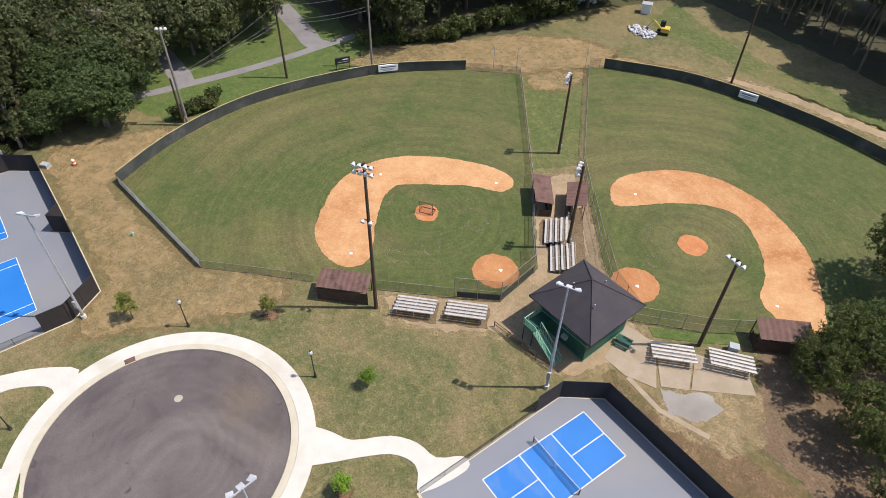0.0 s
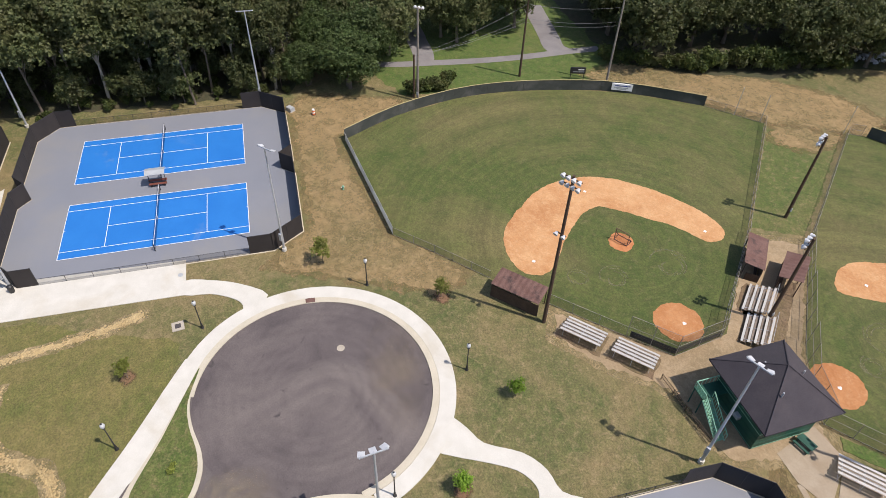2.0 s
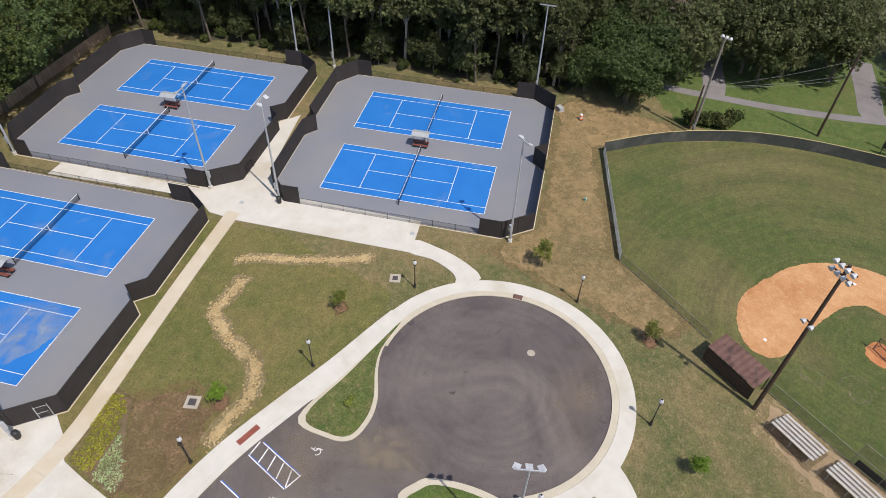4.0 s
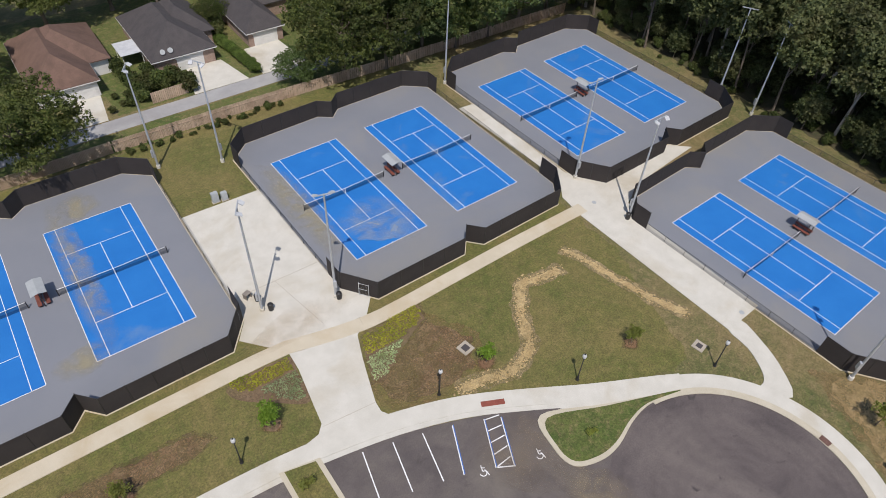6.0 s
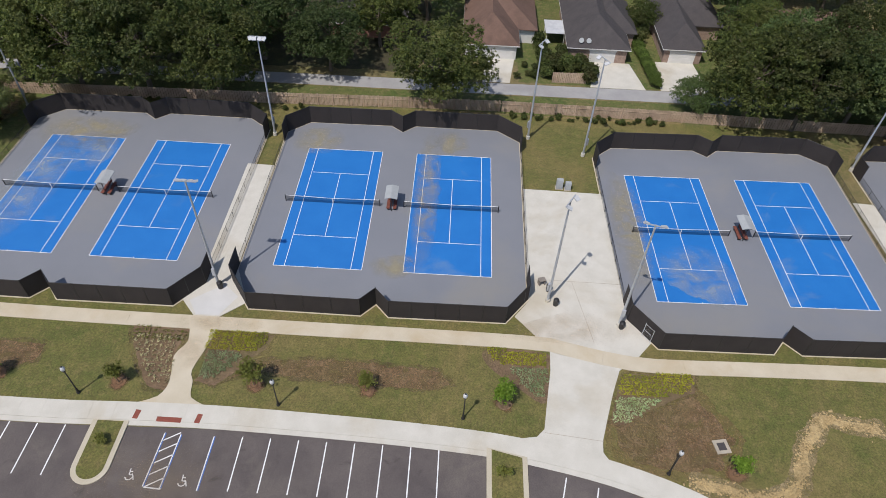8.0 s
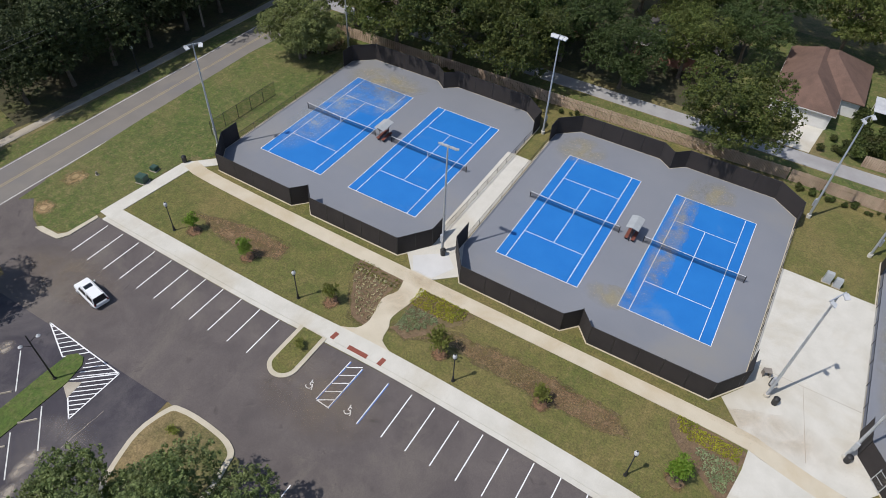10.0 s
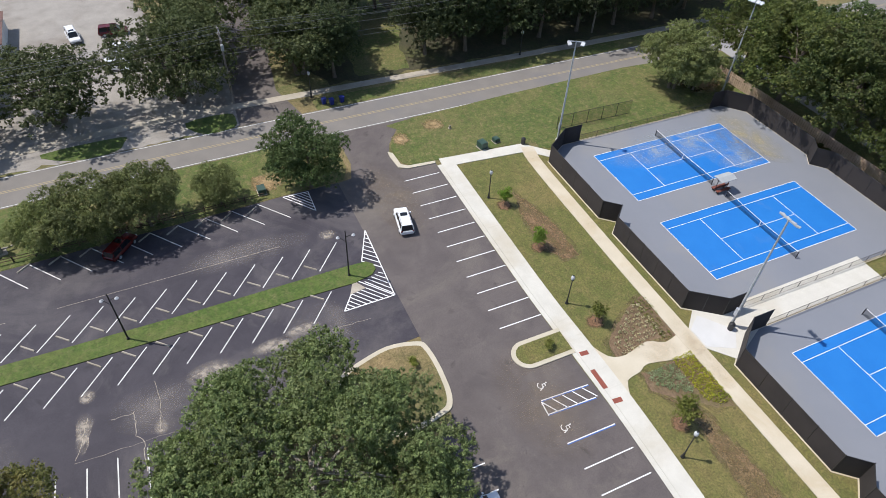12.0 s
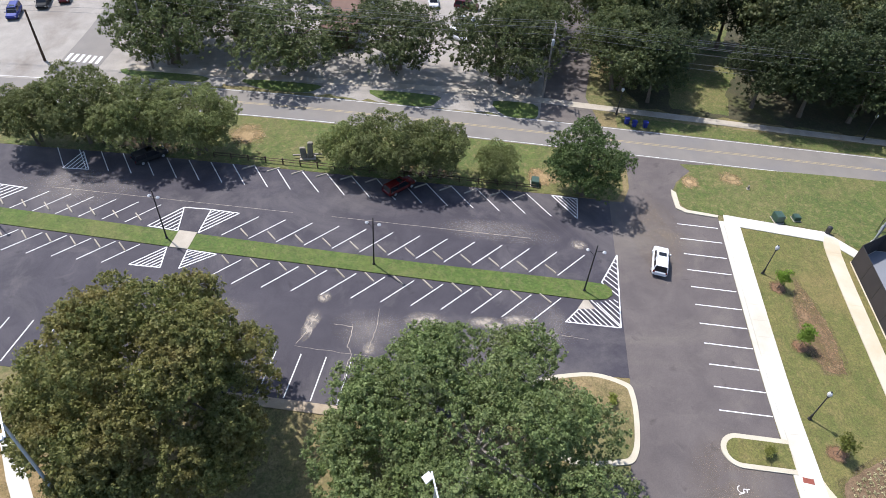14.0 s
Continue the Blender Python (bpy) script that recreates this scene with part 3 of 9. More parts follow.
def ragged(pts, amp, step=0.8, seed=0):
    """A closed outline with an uneven edge."""
    rng = random.Random(seed)
    out = []
    for a, b in zip(pts, pts[1:] + pts[:1]):
        a, b = Vector(a), Vector(b)
        n = max(1, int((b - a).length / step))
        d = (b - a).normalized()
        for i in range(n):
            p = a + (b - a) * i / n
            k = amp * (noise.noise((p.x * 0.6, p.y * 0.6, seed)) * 1.2 + rng.uniform(-0.5, 0.5))
            out.append((p.x - d.y * k, p.y + d.x * k))
    return out


def closed(pts, steps=5):
    """A rounded closed outline through the points."""
    n = len(pts)
    out = []
    for i in range(n):
        p0, p1, p2, p3 = (Vector(pts[k % n]) for k in (i - 1, i, i + 1, i + 2))
        for s in range(steps):
            t = s / steps
            v = 0.5 * (2 * p1 + (p2 - p0) * t + (2 * p0 - 5 * p1 + 4 * p2 - p3) * t * t + (3 * p1 - p0 - 3 * p2 + p3) * t ** 3)
            out.append((v.x, v.y))
    return out


def stripe(parent, name, a, b, w, z, material, label=""):
    """A painted line from a to b."""
    d = Vector((b[0] - a[0], b[1] - a[1])).normalized() * (w / 2)
    n = (-d.y, d.x)
    pts = [(a[0] + n[0], a[1] + n[1]), (a[0] - n[0], a[1] - n[1]), (b[0] - n[0], b[1] - n[1]), (b[0] + n[0], b[1] + n[1])]
    return part(name, prism(bmesh.new(), pts, z - 0.006, z), material, parent, label)


# ---- ground, roads and paving ----
G = []
for r in (0, 60, 120, 180, 240, 400, 800, 1600, 3000):
    G.append(r)
bm = bmesh.new()
rings = []
for r in G[1:]:
    rings.append([bm.verts.new((20 + r * math.cos(a * math.pi / 24), -40 + r * math.sin(a * math.pi / 24), 0)) for a in range(48)])
mid = bm.verts.new((20, -40, 0))
for i in range(48):
    bm.faces.new((mid, rings[0][i], rings[0][(i + 1) % 48]))
for p, q in zip(rings, rings[1:]):
    for i in range(48):
        bm.faces.new((p[i], q[i], q[(i + 1) % 48], p[(i + 1) % 48]))
tagged(part("ground", bm, GRASS), "dry mown park grass with worn tan patches", "grass", "", "structure")

CX, CY = 60.5, -50.7                      # middle of the turning circle
Z_ASPH, Z_WALK = 0.03, 0.10
edge_n = smooth([(-45.9, -22.3), (-20, -22.75), (0, -22.35), (16, -22.75), (26, -23.35), (31, -24.2), (38, -25.7), (45, -28.2), (52, -31.6), (62, -37.0)], 4)
lot = edge_n + arc(CX, CY, 13.0, 78, -168, 60) + [(44, -60), (38, -50), (30, -43), (-5, -42), (-7.5, -37.5), (-17.8, -36.6), (-46.5, -36.6), (-46.8, -34.6), (-50, -33.6), (-54.4, -33.5), (-56.5, -35.5), (-57.8, -39), (-57.8, -21), (-55.5, -24.5), (-52.5, -26.8), (-50.4, -27.6), (-46.3, -27.5), (-46, -24)]
parking = slab("parking_lot", lot, -0.1, Z_ASPH, ASPH, "grey-brown asphalt parking lot with a turning circle", "parking lot")
old = [(-46.6, -36.6), (-18, -36.6), (-17.6, -43), (-15.5, -48), (-10.4, -55), (-10.3, -76), (-9.9, -128), (-43.5, -128), (-44.2, -115), (-45.0, -100), (-45.6, -75), (-46.3, -52), (-46.6, -44)]
oldlot = slab("old_parking_lot", old, -0.1, Z_ASPH - 0.004, ASPH_OLD, "dark sealed asphalt parking lot with pale worn patches", "parking lot")
road_c = smooth([(-60.6, 600), (-60.7, 300), (-60.8, 130), (-60.9, 60), (-61.2, 0), (-61.3, -50), (-60.7, -85), (-58.6, -115), (-54.0, -150), (-40, -210), (10, -320)], 6)
road = slab("road", band(road_c, 7.0), -0.1, 0.016, ROADM, "two-lane grey asphalt road with double yellow line", "road")
for s in (-3.25, 3.25):
    part("edge_line", prism(bmesh.new(), band(offset(road_c, s), 0.11), 0.012, 0.022), WORN, road, "faded white edge line")
for s in (-0.16, 0.16):
    part("centre_line", prism(bmesh.new(), band(offset(road_c, s), 0.12), 0.012, 0.022), YELLOW, road, "faded yellow centre line")

# turning circle paving
tc = tagged(part("turning_circle", prism(bmesh.new(), arc(0, 0, 12.7, 0, 354, 59), 0, Z_ASPH + 0.004), RING_ASPH), "grey-brown asphalt turning circle with tyre arcs", "parking lot", "", "structure")
tc.location = (CX, CY, 0)
walk_ring = arc(CX, CY, 14.25, 74, -160, 72)
tagged(part("pavement", prism(bmesh.new(), band(walk_ring, 1.75), 0, Z_WALK + 0.008), CONC), "pale concrete footway round the turning circle", "pavement", "", "structure")
gutter = arc(CX, CY, 12.98, 82, -164, 74)
tagged(part("kerb", prism(bmesh.new(), band(gutter, 0.75), 0, 0.13), KERB), "buff concrete kerb of the turning circle", "kerb", "", "structure")


def slabs(name, line, w, length, z, material, label):
    """A footway of separate cast slabs with open joints."""
    base = tagged(part(name, prism(bmesh.new(), band(line, w - 0.06), 0, z - 0.012), material), label, "pavement", "", "structure")
    left, right = offset(line, w / 2), offset(line, -w / 2)
    cum = [0]
    for a, b in zip(line, line[1:]):
        cum.append(cum[-1] + math.dist(a, b))

    def at(side, s):
        for i in range(len(cum) - 1):
            if s <= cum[i + 1] + 1e-6:
                k = (s - cum[i]) / max(cum[i + 1] - cum[i], 1e-6)
                return (side[i][0] + (side[i + 1][0] - side[i][0]) * k, side[i][1] + (side[i + 1][1] - side[i][1]) * k)
        return side[-1]
    n = max(1, round(cum[-1] / length))
    st = cum[-1] / n
    for i in range(n):
        s0, s1 = i * st + 0.008, (i + 1) * st - 0.008
        part("slab", prism(bmesh.new(), [at(left, s0), at(left, s1), at(right, s1), at(right, s0)], 0, z), material, base)
    return base


walk_s = smooth([(-45.0, -20.75), (-20, -21.1), (-9.5, -20.85), (0, -20.75), (16, -21.25), (26, -21.9), (31, -22.6), (38.5, -24.2), (45.5, -26.6), (52, -30.0), (58, -33.4), (64.2, -36.5), (67.0, -38.0)], 4)
slabs("pavement", walk_s, 2.05, 2.4, Z_WALK, CONC, "pale concrete footway along the parking bays")
tagged(part("kerb", prism(bmesh.new(), band(offset(walk_s[:-6], -1.32), 0.55), 0, 0.085), CONC), "pale concrete kerb and gutter along the bays", "kerb", "", "structure")
walk_n = smooth([(-44.2, -8.1), (-40, -8.8), (-20, -9.25), (0, -9.35), (30, -9.5), (35, -10.1), (40, -11.2), (45, -11.75), (55, -11.5), (66, -11.25), (78.2, -11.2)], 4)
slabs("pavement", walk_n, 1.9, 3.0, Z_WALK - 0.004, CONC_WARM, "buff concrete footway beside the court fences")
slabs("pavement", [(-45.4, -21.6), (-44.2, -8.2)], 2.0, 2.4, Z_WALK - 0.008, CONC, "pale concrete footway by the entrance")
slabs("pavement", [(-44.2, -8.6), (-40.9, -5.2)], 1.6, 2.0, Z_WALK - 0.012, CONC, "short pale concrete spur to the court gate")
plaza_c = [(31.6, 17.1), (42.7, 16.9), (42.9, -5.2), (45.2, -8.6), (43.2, -10.9), (41.0, -12.6), (39.9, -15.5), (38.9, -18.6), (38.1, -21.2), (38.0, -22.4), (38.6, -23.4), (40.2, -24.4), (37.0, -24.0), (31.6, -21.9), (29.8, -21.4), (31.5, -21.1), (32.3, -20.2), (32.7, -17.5), (33.4, -13), (33.5, -10.3), (29.7, -5.9), (31.4, -3.5)]
plaza_b = [(-8.1, 19.4), (-4.2, 19.3), (-4.2, -0.6), (-1.7, -6.1), (-4.3, -8.4), (-7.2, -8.4), (-9.9, -5.4), (-8.1, -0.5)]
link_b = [(-7.0, -9.6), (-6.7, -12), (-7.6, -14), (-7.0, -17.2), (-7.6, -19), (-9.4, -20.1), (-2.7, -20.0), (-4.2, -18.9), (-4.6, -17), (-5.1, -15.6), (-4.3, -12), (-4.3, -9.6)]
plaza_e = [(78.4, 18), (81.4, 17.8), (81.5, -4), (83.7, -7.2), (86.4, -9.0), (99.4, -7.5), (102.8, -10.4), (90.5, -11.7), (84.4, -14), (83.3, -16), (83.4, -36.2), (77.3, -36.5), (76.8, -12.2), (77.3, -8.0), (79.6, -5)]
link_e = [(79.7, -36.3), (79.2, -39.4), (77.9, -42.9), (75.4, -46.2), (72.6, -43.6), (74.4, -43.2), (75.6, -42.1), (76.9, -39.4), (77.3, -36.3)]
link_south = [(54.6, -63.9), (53.0, -65.6), (51.0, -66.9), (49.2, -70.4), (47.0, -72.2), (44.6, -72.9), (43.2, -75.2), (41.8, -74.6), (42.4, -69.6), (44.3, -70.5), (45.7, -70.6), (47.5, -69.3), (49.0, -66.4), (50.2, -63.6), (51.6, -61.6)]
plazas = [plaza_c, plaza_b, link_b, plaza_e, link_e, link_south]
for i, p in enumerate(plazas):
    p = closed(p, 3) if i > 3 or i == 2 else p
    pl = slab("pavement", p, 0, Z_WALK - 0.016 - 0.004 * (i % 2), CONC if i != 2 else CONC_WARM, "broad pale concrete plaza between the courts" if i in (0, 3) else "pale concrete link between footways", "pavement")
    if i == 0:
        for a, b in (((31.3, 0.1), (42.9, 0.0)), ((36.9, 0.0), (38.6, -9.0)), ((32.3, -20.6), (38.2, -21.2)), ((33.2, -10.4), (42.6, -10.6))):
            stripe(pl, "joint", a, b, 0.05, Z_WALK - 0.010, CONC_OLD)


def bed(name, pts, z, material, label, category="bed", steps=5):
    return slab(name, closed(pts, steps), 0, z, material, label, category)


slab("pavement", [(-8.38, -6.22), (-4.96, -3.53), (-2.9, -5.3), (-4.43, -8.2), (-7.03, -8.2)], 0, Z_WALK - 0.008, NEWCONC, "new white concrete square round a lamp base", "pavement")

slab("pavement", [(52.6, -31.6), (56.4, -33.0), (61, -35.0), (67.4, -37.2), (66.6, -38.6), (63.0, -37.8), (58.6, -36.2), (54.6, -34.0)], 0, Z_WALK - 0.010, CONC, "pale concrete where two footways meet", "pavement")

# planted islands of the lot
tear = [(66.6, -39.0), (62.2, -37.9), (59.0, -38.2), (55.6, -39.3), (52.9, -39.4), (50.3, -38.3), (49.9, -35.7), (51.3, -32.2), (58, -35.2)]
bed("kerb", tear, 0.14, KERB, "buff concrete kerb round a planted island", "kerb")
bed("lawn", [(x + (56.5 - x) * 0.07, y + (-36.5 - y) * 0.16) for x, y in tear], 0.16, GREEN2, "green lawn inside a kerbed island", "lawn")
def tongue(x0, x1, y0, y1):
    """Straight-sided island with a round end."""
    r = (x1 - x0) / 2
    return [(x0, y0)] + arc((x0 + x1) / 2, y1 + r, r, 180, 360, 14) + [(x1, y0)]


slab("kerb", tongue(-13.0, -9.4, -22.0, -28.7), 0, 0.15, KERB, "buff concrete kerb round a narrow island", "kerb")
slab("lawn", tongue(-12.5, -9.9, -22.1, -28.2), 0, 0.17, PARKG, "grass inside a narrow kerbed island", "lawn")
slab("kerb", [(26.4, -22.6), (30.4, -23.4), (30.4, -29.0), (26.4, -29.0)], 0, 0.15, KERB, "buff concrete kerb round a narrow island", "kerb")
slab("lawn", [(26.9, -22.8), (29.9, -23.5), (29.9, -28.6), (26.9, -28.6)], 0, 0.17, PARKG, "olive grass inside a narrow kerbed island", "lawn")
bed("kerb", [(45.6, -44.6), (47.6, -45.6), (48.6, -47.4), (48.6, -52), (47, -56.4), (43, -58), (41.2, -55), (42.5, -48.5)], 0.15, KERB, "buff concrete kerb round the lamp island", "kerb")
bed("lawn", [(45.5, -45.4), (47.0, -46.2), (48.0, -47.8), (47.9, -52), (46.4, -55.6), (43.2, -57), (42.0, -54.8), (43.2, -48.8)], 0.17, GREEN, "green grass inside the lamp island", "lawn")
corner = [(-17.9, -41.5), (-17.4, -37.2), (-16.0, -36.3), (-12.5, -36.2), (-9.3, -36.7), (-8.1, -38.3), (-8, -44), (-15, -47.5)]
bed("kerb", corner, 0.15, KERB, "buff concrete kerb round a corner lawn", "kerb")
bed("lawn", [(x + (-13 - x) * 0.10, y + (-41 - y) * 0.11) for x, y in corner], 0.17, GRASS, "patchy lawn on a kerbed corner", "lawn")
slab("lawn", [(-15, -47.4), (-8, -44), (-6, -42.1), (30, -43.1), (38, -50.1), (44, -60.1), (40, -70), (-9.4, -128), (-9.4, -55)], 0, 0.05, GRASS, "patchy lawn under the big trees", "lawn")
slab("kerb", [(-10.4, -55), (-9.3, -54.6), (-9.3, -76), (-10.4, -76)], 0, 0.14, CONC_TAN, "buff concrete kerb along the bays", "kerb")
slab("kerb", [(-50.6, -27.8), (-49.4, -27.9), (-46.6, -27.7), (-45.9, -26.5), (-45.6, -22.4), (-46.1, -22.2), (-46.5, -26.3), (-47.2, -27.1), (-50, -27.2)], 0, 0.15, KERB, "buff concrete kerb at the entrance", "kerb")
med = [(-30.9, -38.2), (-30.2, -37.5), (-29.3, -37.5), (-28.6, -38.2), (-28.1, -40.5), (-28.3, -60), (-28.5, -86), (-29.0, -112), (-28, -130), (-31.5, -130), (-31.7, -112), (-31.2, -90), (-30.8, -60), (-31.0, -41)]
slab("lawn", med, 0, 0.12, GREEN, "long green grass median between parking rows", "median")
slab("pavement", [(-31.4, -89.3), (-28.5, -89.3), (-28.5, -87.1), (-31.4, -87.1)], 0, 0.14, CONC_OLD, "concrete crossing through the median", "pavement")
slab("pavement", [(-28.6, -40.6), (-26.6, -41.6), (-26.9, -39.6)], 0, 0.055, CONC_OLD, "small concrete patch at the median end", "pavement")

# front verge of the old lot and lawn along the road
slab("lawn", [(-57.7, -40), (-56, -36.5), (-53.5, -34.5), (-49.5, -34.4), (-47.0, -35.6), (-46.7, -44), (-46.4, -52), (-45.7, -75), (-45.1, -100), (-44.3, -115), (-43.6, -128), (-53.6, -128), (-56.4, -105), (-57.2, -80)], 0, 0.04, GREEN2, "green grass verge between road and parking", "lawn")
slab("lawn", closed([(-57.6, -20.5), (-55.3, -24.2), (-52.4, -26.6), (-49.5, -27.0), (-46.7, -26.0), (-46.3, -21), (-45.2, -7), (-42.4, -3), (-42.4, 36), (-57.5, 36)], 3), 0, 0.04, GREEN2, "green grass verge beside the road", "lawn")

slab("lawn", ragged([(-44.2, -20.2), (16, -20.8), (26, -21.4), (38, -23.8), (52, -29.4), (64, -35.9), (70, -36.4), (73, -28), (76, -20), (77.4, 35.2), (-42.2, 35.0)], 0.5, 0.8, 96), 0, 0.007, PARKG, "olive mown lawn between footways and courts", "lawn")

# bare and planted ground
def patch(name, pts, amp, seed, full, thin, label, z=0.013, fringe=0.8):
    """Worn ground: solid in the middle, a thin broken fringe round it."""
    if area2(pts) < 0:
        pts = pts[::-1]
    ob = slab(name, ragged(grow(pts, fringe), amp, 0.5, seed + 1), 0, z, thin, label, "bed" if "mulch" in name else "soil")
    part("worn_middle", prism(bmesh.new(), ragged(grow(pts, -0.25 * fringe), amp, 0.5, seed), 0, z + 0.004), full, ob)
    return ob


def grow(pts, w):
    """Outline moved outwards by w."""
    n = len(pts)
    out = []
    for i in range(n):
        a, p, b = Vector(pts[i - 1]), Vector(pts[i]), Vector(pts[(i + 1) % n])
        d0, d1 = (p - a).normalized(), (b - p).normalized()
        n0, n1 = Vector((d0.y, -d0.x)), Vector((d1.y, -d1.x))
        k = (n0 + n1).normalized()
        out.append(tuple(p + k * (w / max(0.4, k.dot(n0)))))
    return out


patch("soil", [(80.5, -46.5), (84, -49.5), (87, -52.3), (113, -51.3), (116.8, -49.5), (121, -54), (119.5, -60), (117.5, -69), (113.8, -70), (107.2, -57.2), (95, -59.5), (83.5, -61.8), (79.5, -66.5), (74.5, -71), (71.5, -66.8), (74.5, -61), (76.3, -55.8)], 0.7, 3, SOIL_M, SOIL_F, "bare tan soil with tyre-worn grass", 0.012)
patch("soil", [(66.3, -79.4), (62.5, -78.2), (57, -82.8), (54.3, -87), (52, -89), (46.5, -89.6), (44.0, -91), (43.0, -96), (42, -101.5), (46, -102.2), (54.8, -106), (63.9, -112.6), (71, -117.5), (74, -110.6), (59.5, -98.4), (57.6, -91.0), (61, -86.4)], 0.35, 5, STRAW, STRAW_F, "sandy trodden soil round the stands", 0.014)
for pts in ([(46.0, -101.2), (44.0, -95.6), (40.9, -95.8), (37.8, -97.4), (39.8, -99.6), (42.2, -102.0)], [(42.2, -102.1), (39.7, -99.8), (37.7, -98.0), (35.6, -100.2), (38.6, -104.6)], [(38.5, -104.7), (35.5, -100.4), (34.5, -101.6), (31.0, -105.7), (33.6, -107.6)]):
    slab("pavement", pts, 0, 0.05, CONC_TAN, "stained old concrete slab under the stands", "pavement")
slab("pavement", band([(40.6, -95.9), (35.8, -95.6), (30.6, -97.4)], 0.6), 0, 0.03, CONC_TAN, "dusty concrete edge strip beside the worn ground", "pavement")
slab("soil", ragged([(63.6, -108.4), (65.2, -111.0), (64.6, -111.6), (56.6, -104.8), (56.9, -103.1), (60.7, -105.7)], 0.12, 0.4, 87), 0, 0.062, MULCH, "trampled red-brown soil beside the stands", "soil")
slab("gravel_patch", ragged([(37.4, -97.6), (34.2, -101.6), (31.8, -101.4), (32.4, -97.6), (34.8, -96.2)], 0.35, 0.5, 86), 0, 0.031, GRAVEL, "pale washed gravel below the stands", "gravel")
slab("lawn", ragged([(44.4, -103.2), (42.9, -102.5), (38.8, -107.0), (36.2, -110.2), (38.0, -110.9), (41.0, -106.8)], 0.15, 0.4, 88), 0, 0.045, GREEN, "green grass strip behind the stands", "lawn")
patch("soil", [(43, -95.2), (36.8, -95.6), (27.9, -98.7), (22, -100), (20, -94), (40, -92.8)], 0.4, 9, MULCH_M, SOIL_F, "sandy strip beside the court fence", 0.012)
patch("soil", [(30, -104.5), (33, -108.5), (36, -113.5), (32, -118), (28, -128), (10, -128), (2, -112), (18, -100.5), (27, -101)], 0.6, 11, MULCH, MULCH_F, "shaded leaf litter under trees", 0.010)
patch("soil", [(99.5, -129.5), (106.8, -121.5), (113.5, -110), (119.5, -104), (123, -112), (117, -124), (112, -137), (104, -147), (96, -150), (92.5, -144.5), (94.5, -140)], 0.9, 13, SOIL_M, SOIL_F, "bare orange soil beyond the outfield fence", 0.012)
patch("soil", [(98, -129.8), (93.4, -139.6), (91, -137), (90, -131), (94, -127)], 0.8, 15, SOIL_M, SOIL_F, "bare orange soil between the fields", 0.014)
patch("soil", [(92, -144.8), (81, -152.8), (71.5, -157), (52, -160.4), (52, -162.5), (72, -160), (84, -155), (94, -149)], 0.5, 17, SOIL_M, SOIL_F, "bare soil strip behind the outfield fence", 0.012)
for k, (line, w) in enumerate((([(70.2, -15.8), (71.2, -18.6), (72.0, -22.2), (72.9, -25.8), (73.9, -29.2), (75.2, -31.8)], 1.0), ([(67.3, -18.0), (64, -17.7), (61.9, -17.1), (59.9, -19), (58.2, -21.3), (56.7, -24.3), (55.2, -25.6), (52.1, -26.4), (49.9, -25.6), (46.5, -25.0)], 1.25))):
    patch("soil", band(smooth(line, 3), w), 0.3, 20 + k, STRAW_M, STRAW_F, "strawy backfilled trench across the lawn", 0.015, 0.45)
    # loose clods thrown up along the trench
    way, rk, bm = smooth(line, 8), random.Random(70 + k), bmesh.new()
    for x, y in way:
        for _ in range(12):
            q, cr = (x + rk.gauss(0, 0.34 * w), y + rk.gauss(0, 0.34 * w)), rk.uniform(0.05, 0.17)
            top = bm.verts.new((q[0], q[1], 0.015 + cr * 0.5))
            rim = [bm.verts.new((q[0] + cr * rk.uniform(0.6, 1.2) * math.cos(j * 1.2566), q[1] + cr * rk.uniform(0.6, 1.2) * math.sin(j * 1.2566), 0.01)) for j in range(5)]
            for j in range(5):
                bm.faces.new((top, rim[j], rim[(j + 1) % 5]))
    tagged(part("soil_clods", bm, CLODS), "loose straw-coloured clods along a filled trench", "soil", "", "stuff")
patch("mulch_bed", [(39.6, -19.6), (42.7, -17.7), (45.1, -16.5), (48.6, -15.1), (50.4, -17.6), (51.9, -20.1), (49.6, -23.4), (45.5, -24.2), (41.2, -23.4), (39.2, -21.6)], 0.35, 44, MULCH_M, SOIL_F, "brown mulch and worn soil by the plaza", 0.013, 0.9)
patch("mulch_bed", [(3.4, -13.7), (10, -13.2), (21.5, -13.9), (22.8, -15.6), (20.2, -16.4), (10.3, -16.2), (3.3, -15.6), (1.5, -15.6), (-1.1, -16.6), (0.2, -14.4)], 0.25, 46, MULCH_M, MULCH_F, "long brown mulch bed in the lawn", 0.013, 0.35)
patch("mulch_bed", [(-35.9, -15.0), (-29, -13.2), (-21.7, -13.2), (-22, -15.5), (-25, -17), (-32, -16.3)], 0.25, 48, MULCH_M, MULCH_F, "brown mulch bed round saplings", 0.013, 0.35)
patch("mulch_bed", [(-13.6, -10.0), (-6.9, -10.2), (-7.5, -13.3), (-6.9, -16.0), (-7.1, -18.4), (-9.3, -18.0), (-12.7, -12.8)], 0.15, 50, MULCH, MULCH_F, "brown mulch bed with young plants", 0.016, 0.4)
patch("mulch_bed", [(-4.5, -10.1), (2.8, -10.3), (2.2, -12.6), (0.9, -13.6), (-0.2, -15.4), (-2.2, -17.4), (-4.6, -17.0), (-4.1, -15.2), (-4.5, -12.8)], 0.15, 52, MULCH, MULCH_F, "brown mulch under groundcover plants", 0.016, 0.3)
patch("mulch_bed", [(40.9, -13.6), (42, -12.8), (49.3, -12.6), (48.7, -15.0), (45.2, -16.6), (43.0, -17.8), (40.6, -19.4), (39.2, -18.9)], 0.15, 54, MULCH, MULCH_F, "brown mulch under groundcover plants", 0.016, 0.3)
